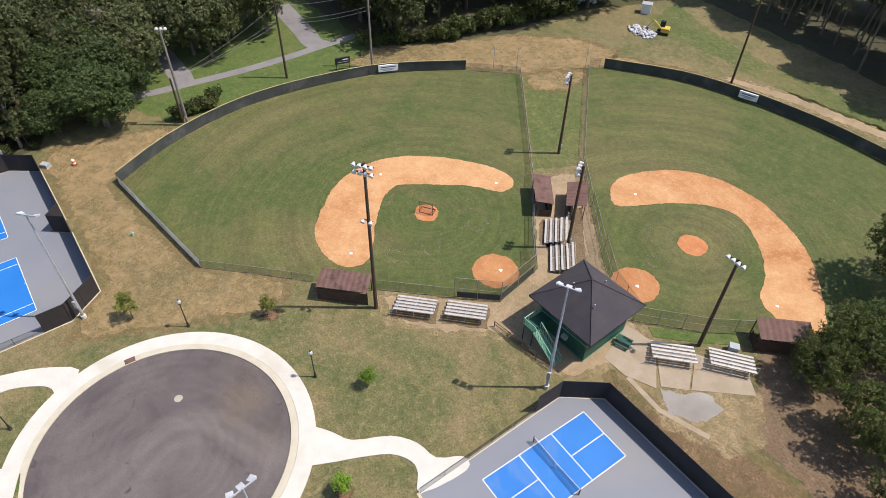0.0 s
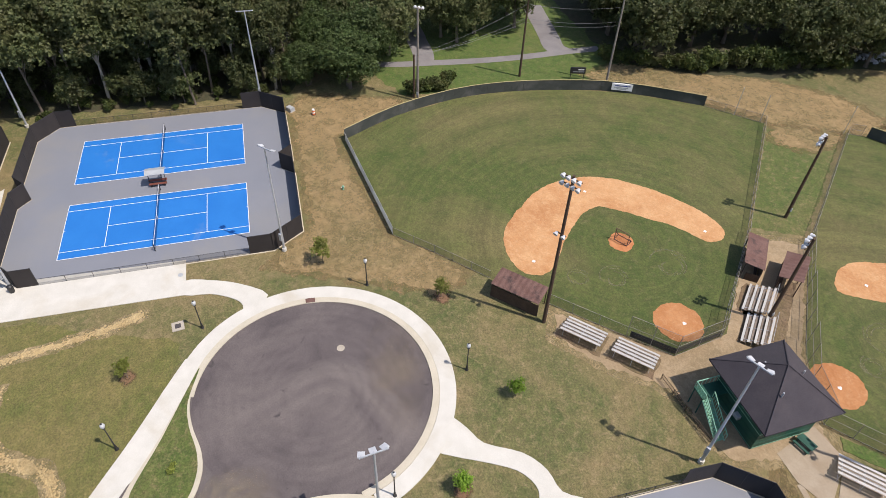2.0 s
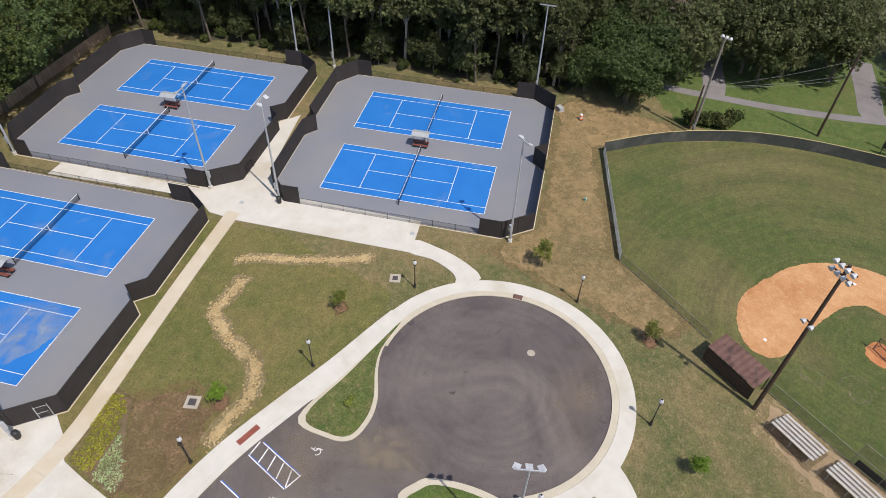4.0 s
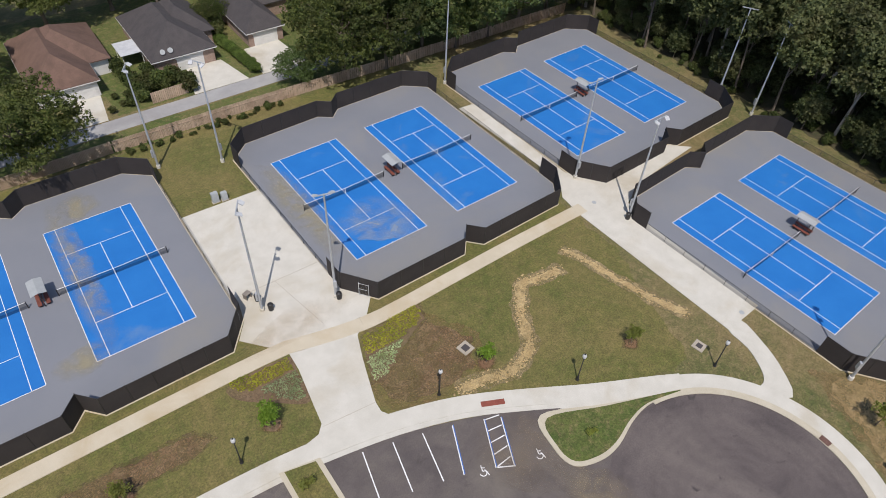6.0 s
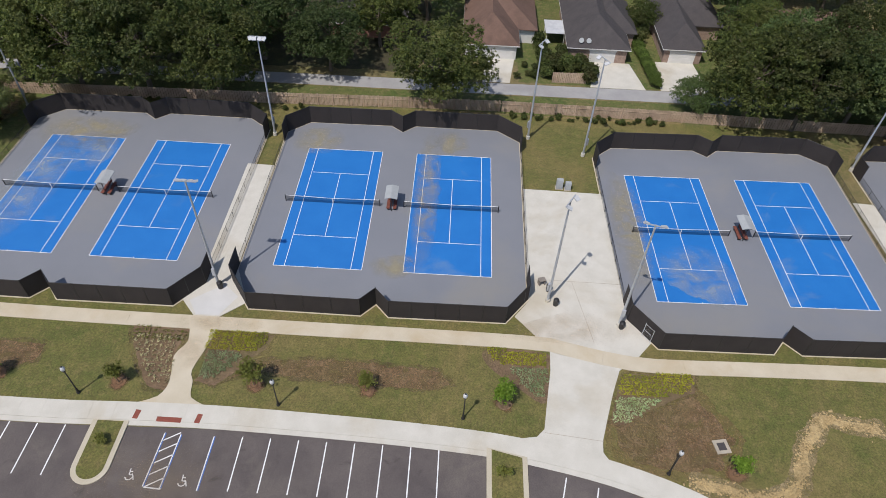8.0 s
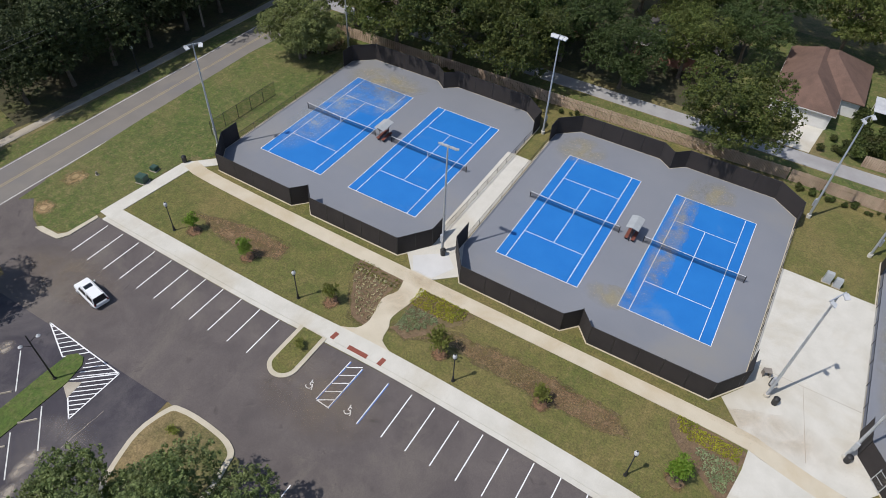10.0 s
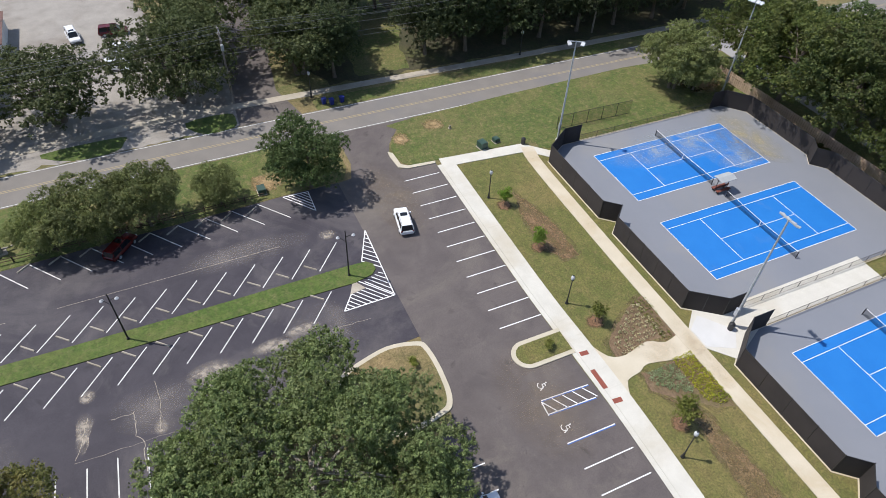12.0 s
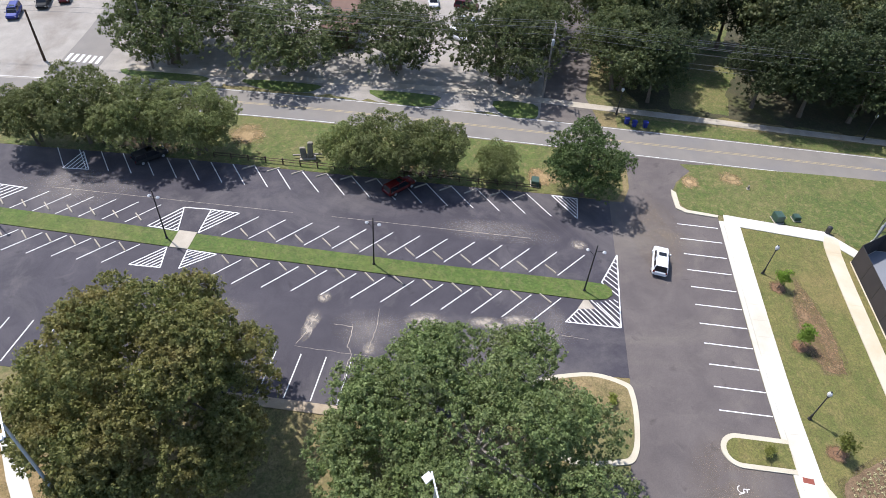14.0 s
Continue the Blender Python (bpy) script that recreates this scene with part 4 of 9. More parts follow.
bed("mulch_bed", [(26.6, -10.7), (33.2, -10.9), (33.2, -13), (32.6, -17.2), (29.6, -15.4), (26.4, -12.7)], 0.02, MULCH, "brown mulch edge of a planted bed", "bed")
bed("mulch_bed", [(27.4, -17.6), (28.3, -16.9), (29.1, -17.6), (28.2, -18.3)], 0.025, MULCH, "brown soil ring under a sapling", "bed")

for i, pts in enumerate(([(-55.8, -90.0), (-51.7, -91.5), (-48.6, -88), (-49.1, -84.6), (-53.3, -85.2)], [(-51.5, -48.6), (-52.8, -45.1), (-50.6, -42.6), (-47.6, -44), (-48.0, -48.2)], [(-55.6, -20.6), (-56.4, -17.4), (-54.4, -16.8), (-53.4, -20.0)], [(-53, 29), (-49, 34), (-45.2, 31), (-46.6, 24.5), (-50.5, 25)], [(-54.5, -26), (-51.6, -26.3), (-51.2, -24.0), (-54.2, -23.4)], [(-48.5, -67.5), (-50.2, -62), (-48.4, -56.5), (-46.9, -60), (-46.9, -67)], [(-47.2, -110), (-49.5, -100), (-47.4, -92.5), (-45.7, -97), (-45.3, -109)])):
    patch("soil", pts, 0.3, 70 + i, SPOT, SPOT, "worn tan patch in the road verge", 0.045, 0.9)
patch("soil", [(36.8, -96.2), (34.8, -100.4), (30.8, -105.4), (27.4, -101.2), (28.6, -97.6), (34, -95.2)], 0.5, 84, STRAW_F, STRAW_F, "sandy gravel washed below the stands", 0.018)

slab("lawn", ragged([(101.5, -166.0), (94, -163.6), (83, -165.2), (73.8, -164.6), (61.0, -165.0), (50, -167.8), (40, -170), (40, -174), (55.2, -171.8), (66.6, -171.6), (81.2, -171), (93.8, -173.9), (104, -177)], 0.8, 0.6, 90), 0, 0.014, GREEN2, "rank green strip below the bank", "lawn")
patch("soil", [(77, -158.6), (65, -162.4), (49.7, -165), (40, -165), (40, -167.4), (51, -167.6), (66.5, -164.8), (77, -160.4)], 0.5, 92, STRAW, STRAW_F, "pale worn track behind the outfield fence", 0.014)

slab("lawn", ragged([(75.4, -111.8), (97.5, -128.4), (93.4, -139.0), (80, -126.2), (72.4, -118.2)], 0.3, 0.6, 98), 0, 0.010, GREEN2, "green grass lane between the two fields", "lawn")

patch("soil", [(-5, -96), (4, -97), (7, -89), (3, -85.5), (-0.5, -88), (-3, -92)], 0.4, 100, SOIL_M, SOIL_F, "bare orange soil beside the pickleball pad", 0.055, 0.6)
slab("pavement", band([(-3.6, -93.6), (0.2, -90.6), (4.6, -86.6)], 1.5), 0, 0.09, CONC, "short pale concrete path by the pickleball pad", "pavement")

# fields
f1 = [(83.3, -62.8), (106.6, -58.9), (112, -68), (115.5, -78.7), (116.3, -88), (115.2, -98.4), (112.6, -108.7), (105.8, -121.2), (98.9, -128.6), (84.3, -118), (74.4, -110.6), (59.0, -98.6), (57.2, -91), (61, -86.7), (67.8, -79.1), (73.1, -73.5), (79, -67.6)]
f2 = [(93.6, -140.7), (92.2, -143.4), (81.3, -151.6), (71.8, -155.6), (62, -158), (52.4, -159.1), (40, -158.6), (24, -153), (14, -140), (24, -129), (30, -121), (36.3, -113.3), (39.8, -108.3), (46, -102.4), (54.6, -106.2), (63.9, -112.8), (71.4, -118.3), (79, -126)]


def field(pts, c, label):
    ob = slab("outfield", [(x - c[0], y - c[1]) for x, y in pts], 0, 0.03, TURF, label, "field")
    ob.location = (*c, 0)
    return ob


field(f1, (76.1, -92.7), "mown green softball outfield with mower rings")
field(f2, (51.0, -119.3), "mown green softball field with mower rings")


def infield(pts, seed):
    """Clay arc with a slightly uneven edge."""
    line = closed(pts, 3)
    if area2(line) < 0:
        line = line[::-1]
    ob = slab("infield", ragged(line, 0.13, 0.3, seed), 0, 0.05, CLAY, "orange clay infield arc", "infield")


d1 = [(82.2, -78.4), (85.9, -81.8), (89.2, -85.9), (90.6, -91.3), (89.8, -96.0), (87.0, -100.5), (82.4, -104.9), (78.5, -107.3), (75.6, -107.7), (73.9, -106.3), (74.2, -104.1), (76.2, -102.6), (78.6, -100.3), (80.4, -97.6), (82.3, -95.2), (83.6, -92.4), (82.6, -89.8), (79.6, -86.8), (75.9, -84.0), (72.9, -81.7), (72.2, -79.7), (73.4, -77.9), (76.0, -77.0), (79.2, -77.2)]
infield(d1, 31)
d2 = [(65.6, -118.4), (66.6, -122), (65.2, -126.6), (61.9, -131.4), (56.6, -134.1), (50.8, -134.4), (44.9, -132.6), (40.1, -129.8), (35.9, -125.6), (32.4, -121.2), (30.5, -118.6), (33.4, -116.8), (37.1, -117.2), (39.6, -118.2), (41.3, -121.6), (44.3, -125.1), (48.8, -128.3), (52.4, -128.8), (55.6, -126.7), (58.6, -122.8), (60.7, -118.6), (62.6, -116.1)]
infield(d2, 33)
for c, r, n, m, s in (((61.8, -93.8), 3.0, "home_circle", HOMECLAY, 1), ((50.0, -107.0), 3.05, "home_circle", HOMECLAY, 2), ((76.1, -92.7), 1.75, "pitching_mound", MOUND, 3), ((50.7, -118.8), 2.0, "pitching_mound", MOUND, 4)):
    bm = prism(bmesh.new(), ragged(arc(c[0], c[1], r, 0, 350, 30), 0.18, 0.25, s), 0, 0.055)
    tagged(part(n, bm, m), "round orange clay patch on the diamond", "clay", "", "structure")

# soil under the stands, coloured dark to stand for their shade
for k, (x, y, a) in enumerate(((61.9, -81.6, 46), (57.8, -86.2, 46), (63.0, -104.6, 137), (58.8, -102.2, 139))):
    u, v = (math.cos(radians(a)), math.sin(radians(a))), (-math.sin(radians(a)), math.cos(radians(a)))
    slab("soil", ragged([(x + u[0] * p + v[0] * q, y + u[1] * p + v[1] * q) for p, q in ((-2.7, -1.7), (2.7, -1.7), (2.7, 1.6), (-2.7, 1.6))], 0.25, 0.5, 150 + k), 0, 0.057, MULCH, "soil under a bleacher, coloured dark for its shade", "soil")
# swirls that the mower left on the infield
for k, (x, y, big) in enumerate(((70.5, -96.9, 2.6), (69.6, -88.9, 2.0), (70.5, -84.5, 1.6), (54.1, -116.9, 2.8), (51.0, -112.6, 1.8))):
    bm = bmesh.new()
    for i in range(5):
        ra, a0 = big * (0.35 + 0.16 * i), 70 * i + 40 * k
        prism(bm, band(arc(x + 0.15 * i, y - 0.1 * i, ra, a0, a0 + 120 + 20 * (i % 3), 12), 0.2), 0.02, 0.0315 + 0.0003 * i)
    tagged(part("worn_swirl", bm, SCUFF), "pale mower scuffs in the infield turf", "worn grass", "", "structure")

# far road, lane and land beyond
slab("road", band(smooth([(133.5, -58), (129.6, -68.5), (128.7, -77), (128.0, -87), (128.1, -96), (128.7, -104), (128.9, -111)], 4), 2.0), 0, 0.03, LANE, "narrow pale lane through the trees", "road")
slab("road", band(smooth([(128.6, -76), (133, -76.6), (138, -76.4), (144, -76.2), (165, -74)], 4), 4.0), 0, 0.034, LANE, "pale side drive", "road")
slab("road", band(smooth([(128.6, -103.5), (131, -102.4), (136.5, -103), (150, -104)], 4), 4.2), 0, 0.034, LANE, "pale side drive", "road")
slab("lawn", ragged([(118, -70), (128, -66), (150, -60), (165, -75), (160, -125), (118, -120), (117, -100), (119, -85)], 1.0, 1.5, 41), 0, 0.011, GREEN, "bright green grass by the lane", "lawn")
slab("street", [(-60, 41.0), (30, 41.2), (72, 41.5), (110, 41.7), (110, 45.0), (72, 45.0), (30, 44.6), (-60, 44.0)], 0, 0.03, STREETM, "pale residential street", "road")
slab("lawn", [(-57, 35.4), (120, 35.9), (120, 41.0), (30, 40.9), (-57, 40.7)], 0, 0.02, GREEN2, "green grass strip behind the board fence", "lawn")
for pts in ([(44.2, 44.9), (45.9, 53.4), (52.1, 53.4), (53.7, 44.9)], [(56.3, 45.0), (57.0, 54.6), (63.8, 54.6), (64.6, 44.9)], [(25.6, 44.9), (26.4, 52.8), (31.4, 52.8), (30.4, 44.9)]):
    slab("driveway", pts, 0, 0.045, CONC, "pale concrete driveway", "driveway")
slab("lawn", [(15.5, 45.3), (24.8, 45.3), (24.8, 52), (32, 52), (32, 45.3), (72, 45.3), (76, 86), (15.5, 86)], 0, 0.010, GREEN2, "green front gardens along the street", "lawn")
slab("forest_floor", ragged([(-57, 46.5), (14, 46.8), (16, 60), (14, 102), (-57, 102)], 0.6, 1.2, 64), 0, 0.012, FLOOR, "leaf-strewn ground under the street trees, coloured dark for shade", "soil")
# across the road
slab("lawn", ragged([(-64.95, -34), (-68.2, -34), (-68.0, 0), (-67.4, 60), (-64.4, 60), (-64.8, 0)], 0.08, 0.8, 66), 0, 0.012, GREEN2, "green grass strip between road and footway", "lawn")
slab("gravel_lot", ragged([(-64.9, -113), (-64.9, -46), (-70.0, -43), (-88, -42), (-96, -52), (-125, -58), (-125, -112), (-80, -115)], 0.6, 1.0, 51), 0, 0.02, GRAVEL, "pale gravel yard beside the road", "yard")
slab("street", band(smooth([(-60.5, -120), (-66, -120), (-84, -122), (-120, -129)], 4), 6.6), 0, 0.03, ROADM, "asphalt side street across the road", "road")
cw = slab("crossing", [(-66.4, -123.1), (-66.4, -116.9), (-69.6, -117.2), (-69.6, -123.4)], 0, 0.034, ROADM, "asphalt with white crossing bars", "road")
for i in range(6):
    stripe(cw, "crossing_bar", (-66.8, -117.6 - i * 1.0), (-69.2, -117.8 - i * 1.0), 0.5, 0.038, PAINT)
slab("yard", [(-64.2, -96), (-70, -96), (-120, -110), (-120, -170), (-60, -165), (-60, -128)], 0, 0.018, GRAVEL, "pale concrete yard and side street", "yard")
slab("pavement", band(smooth([(-66.8, -112), (-68.4, -90), (-70.6, -60), (-70.2, -36), (-69.2, 0), (-68.4, 40), (-68.2, 120)], 5), 1.6), 0, 0.06, CONC_OLD, "concrete footway across the road", "pavement")
slab("driveway", [(-64.9, -46), (-64.9, -36.5), (-73, -38.5), (-92, -36), (-112, -35), (-112, -41), (-82, -45)], 0, 0.024, ASPH, "asphalt drive between trees", "road")
for pts in ([(-66.4, -112.4), (-66.6, -100), (-65.1, -99.2), (-64.6, -101.5), (-64.3, -110.6)], [(-67.0, -93.4), (-67.8, -81.9), (-66.4, -81.4), (-65.0, -83.6), (-64.9, -89.8)], [(-67.9, -73.2), (-68.4, -62.6), (-66.8, -62.2), (-65.0, -63.6), (-64.9, -69.2)], [(-68.6, -53.4), (-69.0, -47), (-66.8, -46.2), (-64.9, -47), (-64.8, -51.3)]):
    slab("lawn", closed(pts, 3), 0, 0.05, GREEN, "small oval grass island beside the road", "lawn")


# ---- parking marks ----
def bay_lines(parent, pairs, w=0.12, z=Z_ASPH + 0.006, material=PAINT):
    for a, b in pairs:
        stripe(parent, "bay_line", a, b, w, z, material)


bay_lines(parking, [((-43.5 + 2.8 * i, -22.75), (-43.5 + 2.8 * i, -28.0)) for i in range(11)])
bay_lines(parking, [((2.25 + 2.78 * i, -22.95 - 0.01 * i), (2.25 + 2.78 * i, -28.5)) for i in range(8)])
for i, x in enumerate((34.1, 37.1, 40.1)):
    a = (x, -25.2 - 0.85 * i)
    bay_lines(parking, [(a, (x - 1.2, a[1] - 5.3))])
for a, b in (((-5.6, -28.5), (-5.35, -23.0)), ((-3.95, -28.6), (-3.75, -23.1)), ((-0.5, -28.6), (-0.45, -23.1)), ((43.2, -27.9), (41.0, -32.8)), ((46.3, -29.2), (44.0, -34.0)), ((47.9, -30.0), (45.6, -34.9))):
    stripe(parking, "blue_bay_line", a, b, 0.10, Z_ASPH + 0.006, BLUEP, "blue disabled bay line")
    d = 0.11
    stripe(parking, "bay_line", (a[0] - d, a[1]), (b[0] - d, b[1]), 0.10, Z_ASPH + 0.006, PAINT)
for i in range(5):
    y = -28.3 + 1.15 * i
    stripe(parking, "hatch_line", (-5.5, y - 0.2), (-3.9, y + 0.8), 0.12, Z_ASPH + 0.006, PAINT)
    k = i / 4
    stripe(parking, "hatch_line", (44.1 + 2.1 * k, -34.0 + 4.7 * k), (45.8 + 2.0 * k, -33.9 + 4.2 * k), 0.12, Z_ASPH + 0.006, PAINT)
stripe(parking, "hatch_line", (-5.6, -28.55), (-3.95, -28.65), 0.12, Z_ASPH + 0.006, PAINT)
stripe(parking, "hatch_line", (44.0, -34.05), (45.6, -34.95), 0.12, Z_ASPH + 0.006, PAINT)
for cx, cy in ((-7.3, -27.5), (-2.2, -27.8), (42.6, -33.6), (48.3, -35.4)):
    bm = bmesh.new()
    ring = [(cx + 0.34 * math.cos(a), cy - 0.12 + 0.34 * math.sin(a)) for a in np.linspace(-2.9, 1.0, 14)]
    prism(bm, band(ring, 0.09), Z_ASPH, Z_ASPH + 0.006)
    for a, b in (((cx - 0.08, cy + 0.66), (cx - 0.04, cy + 0.05)), ((cx - 0.04, cy + 0.05), (cx + 0.34, cy + 0.02)), ((cx + 0.34, cy + 0.02), (cx + 0.52, cy - 0.45)), ((cx - 0.08, cy + 0.38), (cx + 0.24, cy + 0.36))):
        prism(bm, band([a, b], 0.09), Z_ASPH, Z_ASPH + 0.0065)
    if cx > 20:
        bmesh.ops.rotate(bm, verts=bm.verts, cent=(cx, cy, 0), matrix=Matrix.Rotation(radians(-24), 3, "Z"))
    part("bay_symbol", bm, PAINT, parking, "white painted bay symbol")
for i in range(14):       # bays of the hidden far row
    bay_lines(parking, [((-2 + 2.78 * i, -36.8), (-2 + 2.78 * i, -41.8))])

ZO = Z_ASPH + 0.003
for k, pts in enumerate(([(-27.4, -47.5), (-22, -50), (-19, -46), (-21, -41.5), (-26, -43)], [(-22, -68), (-18, -67), (-16.6, -60), (-20, -58.5), (-23, -62)], [(-40, -112), (-34, -112), (-34.5, -98), (-40.5, -98)], [(-21.5, -90), (-17, -90), (-17.5, -76), (-22, -76)], [(-21, -60), (-17.5, -59), (-17, -51), (-20.5, -50)], [(-39.5, -58), (-36, -58), (-36.5, -44), (-39.8, -44)])):
    part("worn_patch", prism(bmesh.new(), ragged(closed(pts, 3), 0.3, 0.6, 40 + k), Z_ASPH - 0.03, ZO - 0.002), DUST, oldlot)
for a, b in (((-36.5, -108), (-37.0, -77)), ((-37.1, -72), (-37.4, -47))):
    stripe(oldlot, "seam", a, b, 0.04, ZO - 0.0005, CONC_OLD)
rc = random.Random(3)


def crack(way, wide, step=0.35):
    """A wandering crack along a line."""
    pts = []
    for (x0, y0), (x1, y1) in zip(way, way[1:]):
        n = max(1, int(math.hypot(x1 - x0, y1 - y0) / step))
        pts += [(x0 + (x1 - x0) * k / n + rc.uniform(-0.08, 0.08), y0 + (y1 - y0) * k / n + rc.uniform(-0.08, 0.08)) for k in range(n)]
    part("crack", prism(bmesh.new(), band(pts + [way[-1]], wide), Z_ASPH - 0.03, ZO + 0.001), CONC_OLD, oldlot)


crack([(-20.3, -65.8), (-19.1, -65.7), (-17.6, -65.8), (-16.6, -65.1), (-15.0, -65.4), (-13.5, -65.3)], 0.055)
crack([(-23.2, -63.4), (-21.2, -63.3), (-19.6, -63.4), (-17.3, -63.6)], 0.035)
crack([(-20.9, -58.4), (-18.9, -58.7), (-16.5, -58.3)], 0.04)
crack([(-20.2, -67.8), (-20.2, -65.8)], 0.035)
crack([(-16.8, -71.2), (-16.6, -62.2)], 0.025, 0.8)
crack([(-22.6, -46.4), (-22.4, -40.6)], 0.03, 0.8)
crack([(-21.3, -69.8), (-19.9, -70.2), (-18.4, -70.5), (-17.1, -71.1)], 0.05)
# dried mud drifts left by puddles
for k, pts in enumerate(([(-22.1, -70.6), (-21.3, -69.0), (-19.9, -69.6), (-17.6, -70.2), (-17.4, -71.2), (-19.9, -71.0)], [(-23.2, -60.8), (-23.6, -58.5), (-23.2, -55.4), (-21.2, -55.6), (-20.5, -58.4), (-21.2, -60.3)], [(-22.1, -57.3), (-22.1, -55.3), (-19.4, -55.5), (-19.6, -56.6)], [(-23.0, -54.0), (-23.9, -51.8), (-23.6, -49.0), (-22.2, -49.2), (-22.0, -53.2)], [(-23.2, -50.2), (-24.4, -49.2), (-24.7, -47.0), (-23.2, -46.0)], [(-37.8, -42.0), (-38.0, -40.2), (-36.6, -40.0), (-36.4, -41.8)], [(-24.6, -70.4), (-24.4, -69.0), (-23.0, -69.2), (-23.2, -70.4)], [(-18.4, -64.2), (-18.4, -63.0), (-16.8, -63.2), (-16.9, -64.2)])):
    part("dried_mud", prism(bmesh.new(), ragged(closed(pts, 3), 0.15, 0.3, 140 + k), Z_ASPH - 0.03, ZO - 0.001), DUST_DRY, oldlot, "pale dried mud drift")

for i in range(13):
    y = -43.75 - 3.37 * i
    bay_lines(oldlot, [((-31.5, y), (-35.5, y + 3.35))], 0.12, ZO, WORN)
for i in range(6):
    y = -96.2 - 2.9 * i
    bay_lines(oldlot, [((-31.8, y), (-35.6, y + 2.85))], 0.12, ZO, WORN)
for i in range(12):
    y = -43.45 - 3.37 * i
    bay_lines(oldlot, [((-27.9, y), (-24.1, y - 3.2))], 0.12, ZO, WORN)
for i in range(8):
    y = -92.8 - 2.95 * i
    bay_lines(oldlot, [((-28.4, y), (-24.9, y - 2.9))], 0.12, ZO, WORN)
for i in range(21):
    y = -47.7 - 3.38 * min(i, 10) - 3.02 * max(i - 10, 0)
    bay_lines(oldlot, [((-46.2 + 0.08 * i, y), (-42.1 + 0.07 * i, y + (3.3 if i < 10 else 2.95)))], 0.12, ZO, WORN)
for i in range(4):
    bay_lines(oldlot, [((-15.9, -65.0 - 2.6 * i), (-10.6, -65.3 - 2.6 * i))], 0.12, ZO, WORN)
for i in range(7):
    bay_lines(oldlot, [((-15.9, -88.0 - 2.6 * i), (-10.6, -88.3 - 2.6 * i))], 0.12, ZO, WORN)


def hatch(a, b, c, n):
    """Striped triangle: outline a-b-c, bars parallel to a-b."""
    a, b, c = Vector(a), Vector(b), Vector(c)
    for p, q in ((a, b), (b, c), (c, a)):
        stripe(oldlot, "hatch_outline", p, q, 0.13, ZO + 0.004, PAINT)
    for i in range(1, n):
        k = i / n
        stripe(oldlot, "hatch_line", a.lerp(c, k), b.lerp(c, k), 0.12, ZO + 0.003, PAINT)


hatch((-28.4, -40.2), (-24.6, -36.9), (-24.5, -43.0), 9)
hatch((-31.2, -38.6), (-29.3, -36.7), (-36.2, -36.4), 8)
stripe(oldlot, "hatch_outline", (-24.6, -36.9), (-29.3, -36.7), 0.13, ZO + 0.004, PAINT)
for i in range(5):
    stripe(oldlot, "hatch_line", (-24.9 - 0.85 * i, -36.9), (-27.9 - 0.2 * i, -39.4 + 0.5 * i), 0.12, ZO + 0.003, PAINT)
hatch((-31.6, -93.3), (-35.6, -90.4), (-31.4, -89.5), 6)
hatch((-31.4, -87.0), (-35.7, -83.4), (-35.8, -87.0), 6)
stripe(oldlot, "hatch_outline", (-35.6, -90.4), (-35.8, -87.0), 0.13, ZO + 0.004, PAINT)
hatch((-25.1, -92.6), (-28.5, -89.6), (-25.2, -89.0), 6)
hatch((-25.4, -86.9), (-28.3, -83.6), (-28.5, -87.1), 6)
hatch((-32.2, -113.6), (-35.8, -110.8), (-35.9, -114.6), 5)
hatch((-46.4, -44.3), (-42.2, -41.0), (-46.3, -40.9), 6)
hatch((-40.4, -108.7), (-44.3, -107.9), (-40.7, -105.3), 6)

# wheel stops
stop = thing("wheel_stop", "worn grey concrete wheel stop on the asphalt", "wheel stop", pose(-30.9, -45.2, Z_ASPH, 0, 0, 0), "wheel stops")
bm = bmesh.new()
for p in (((-0.9, -0.09, 0), (0.9, -0.09, 0), (0.9, 0.09, 0), (-0.9, 0.09, 0), (-0.86, -0.05, 0.13), (0.86, -0.05, 0.13), (0.86, 0.05, 0.13), (-0.86, 0.05, 0.13)),):
    vs = [bm.verts.new(q) for q in p]
    for f in ((4, 5, 6, 7), (0, 1, 5, 4), (1, 2, 6, 5), (2, 3, 7, 6), (3, 0, 4, 7), (3, 2, 1, 0)):
        bm.faces.new([vs[i] for i in f])
part("block", bm, CONC_OLD, stop)
stop.matrix_basis = pose(-32.4, -44.6, Z_ASPH, 0, 0, 47)
for i in range(1, 13):
    if i not in (12,):
        copy_thing(stop, pose(-32.4, -44.6 - 3.37 * i, Z_ASPH, 0, 0, 47))
for i in range(8):
    copy_thing(stop, pose(-32.9, -95.0 - 2.9 * i, Z_ASPH, 0, 0, 47))
    copy_thing(stop, pose(-27.7, -94.6 - 2.95 * i, Z_ASPH, 0, 0, 47))
for i in range(12):
    copy_thing(stop, pose(-27.6, -45.2 - 3.37 * i, Z_ASPH, 0, 0, 47))
for i in range(12):
    copy_thing(stop, pose(-45.3 + 0.03 * i, -48.6 - 3.33 * i, Z_ASPH, 0, 0, -52))

# tactile ramps
for a, b in (((-9.0, -21.7), (-8.9, -20.7)), ((-6.8, -21.6), (-4.3, -21.6)), ((-2.7, -21.8), (-2.6, -20.8))):
    r = tagged(part("tactile_paving", prism(bmesh.new(), band([a, b], 0.55), 0, Z_WALK + 0.006), BRICKRED), "brick-red tactile paving panel", "tactile paving", "", "structure")
r = tagged(part("tactile_paving", prism(bmesh.new(), band([(47.0, -27.7), (49.3, -28.8)], 0.65), 0, Z_WALK + 0.006), BRICKRED), "brick-red tactile paving panel", "tactile paving", "", "structure")
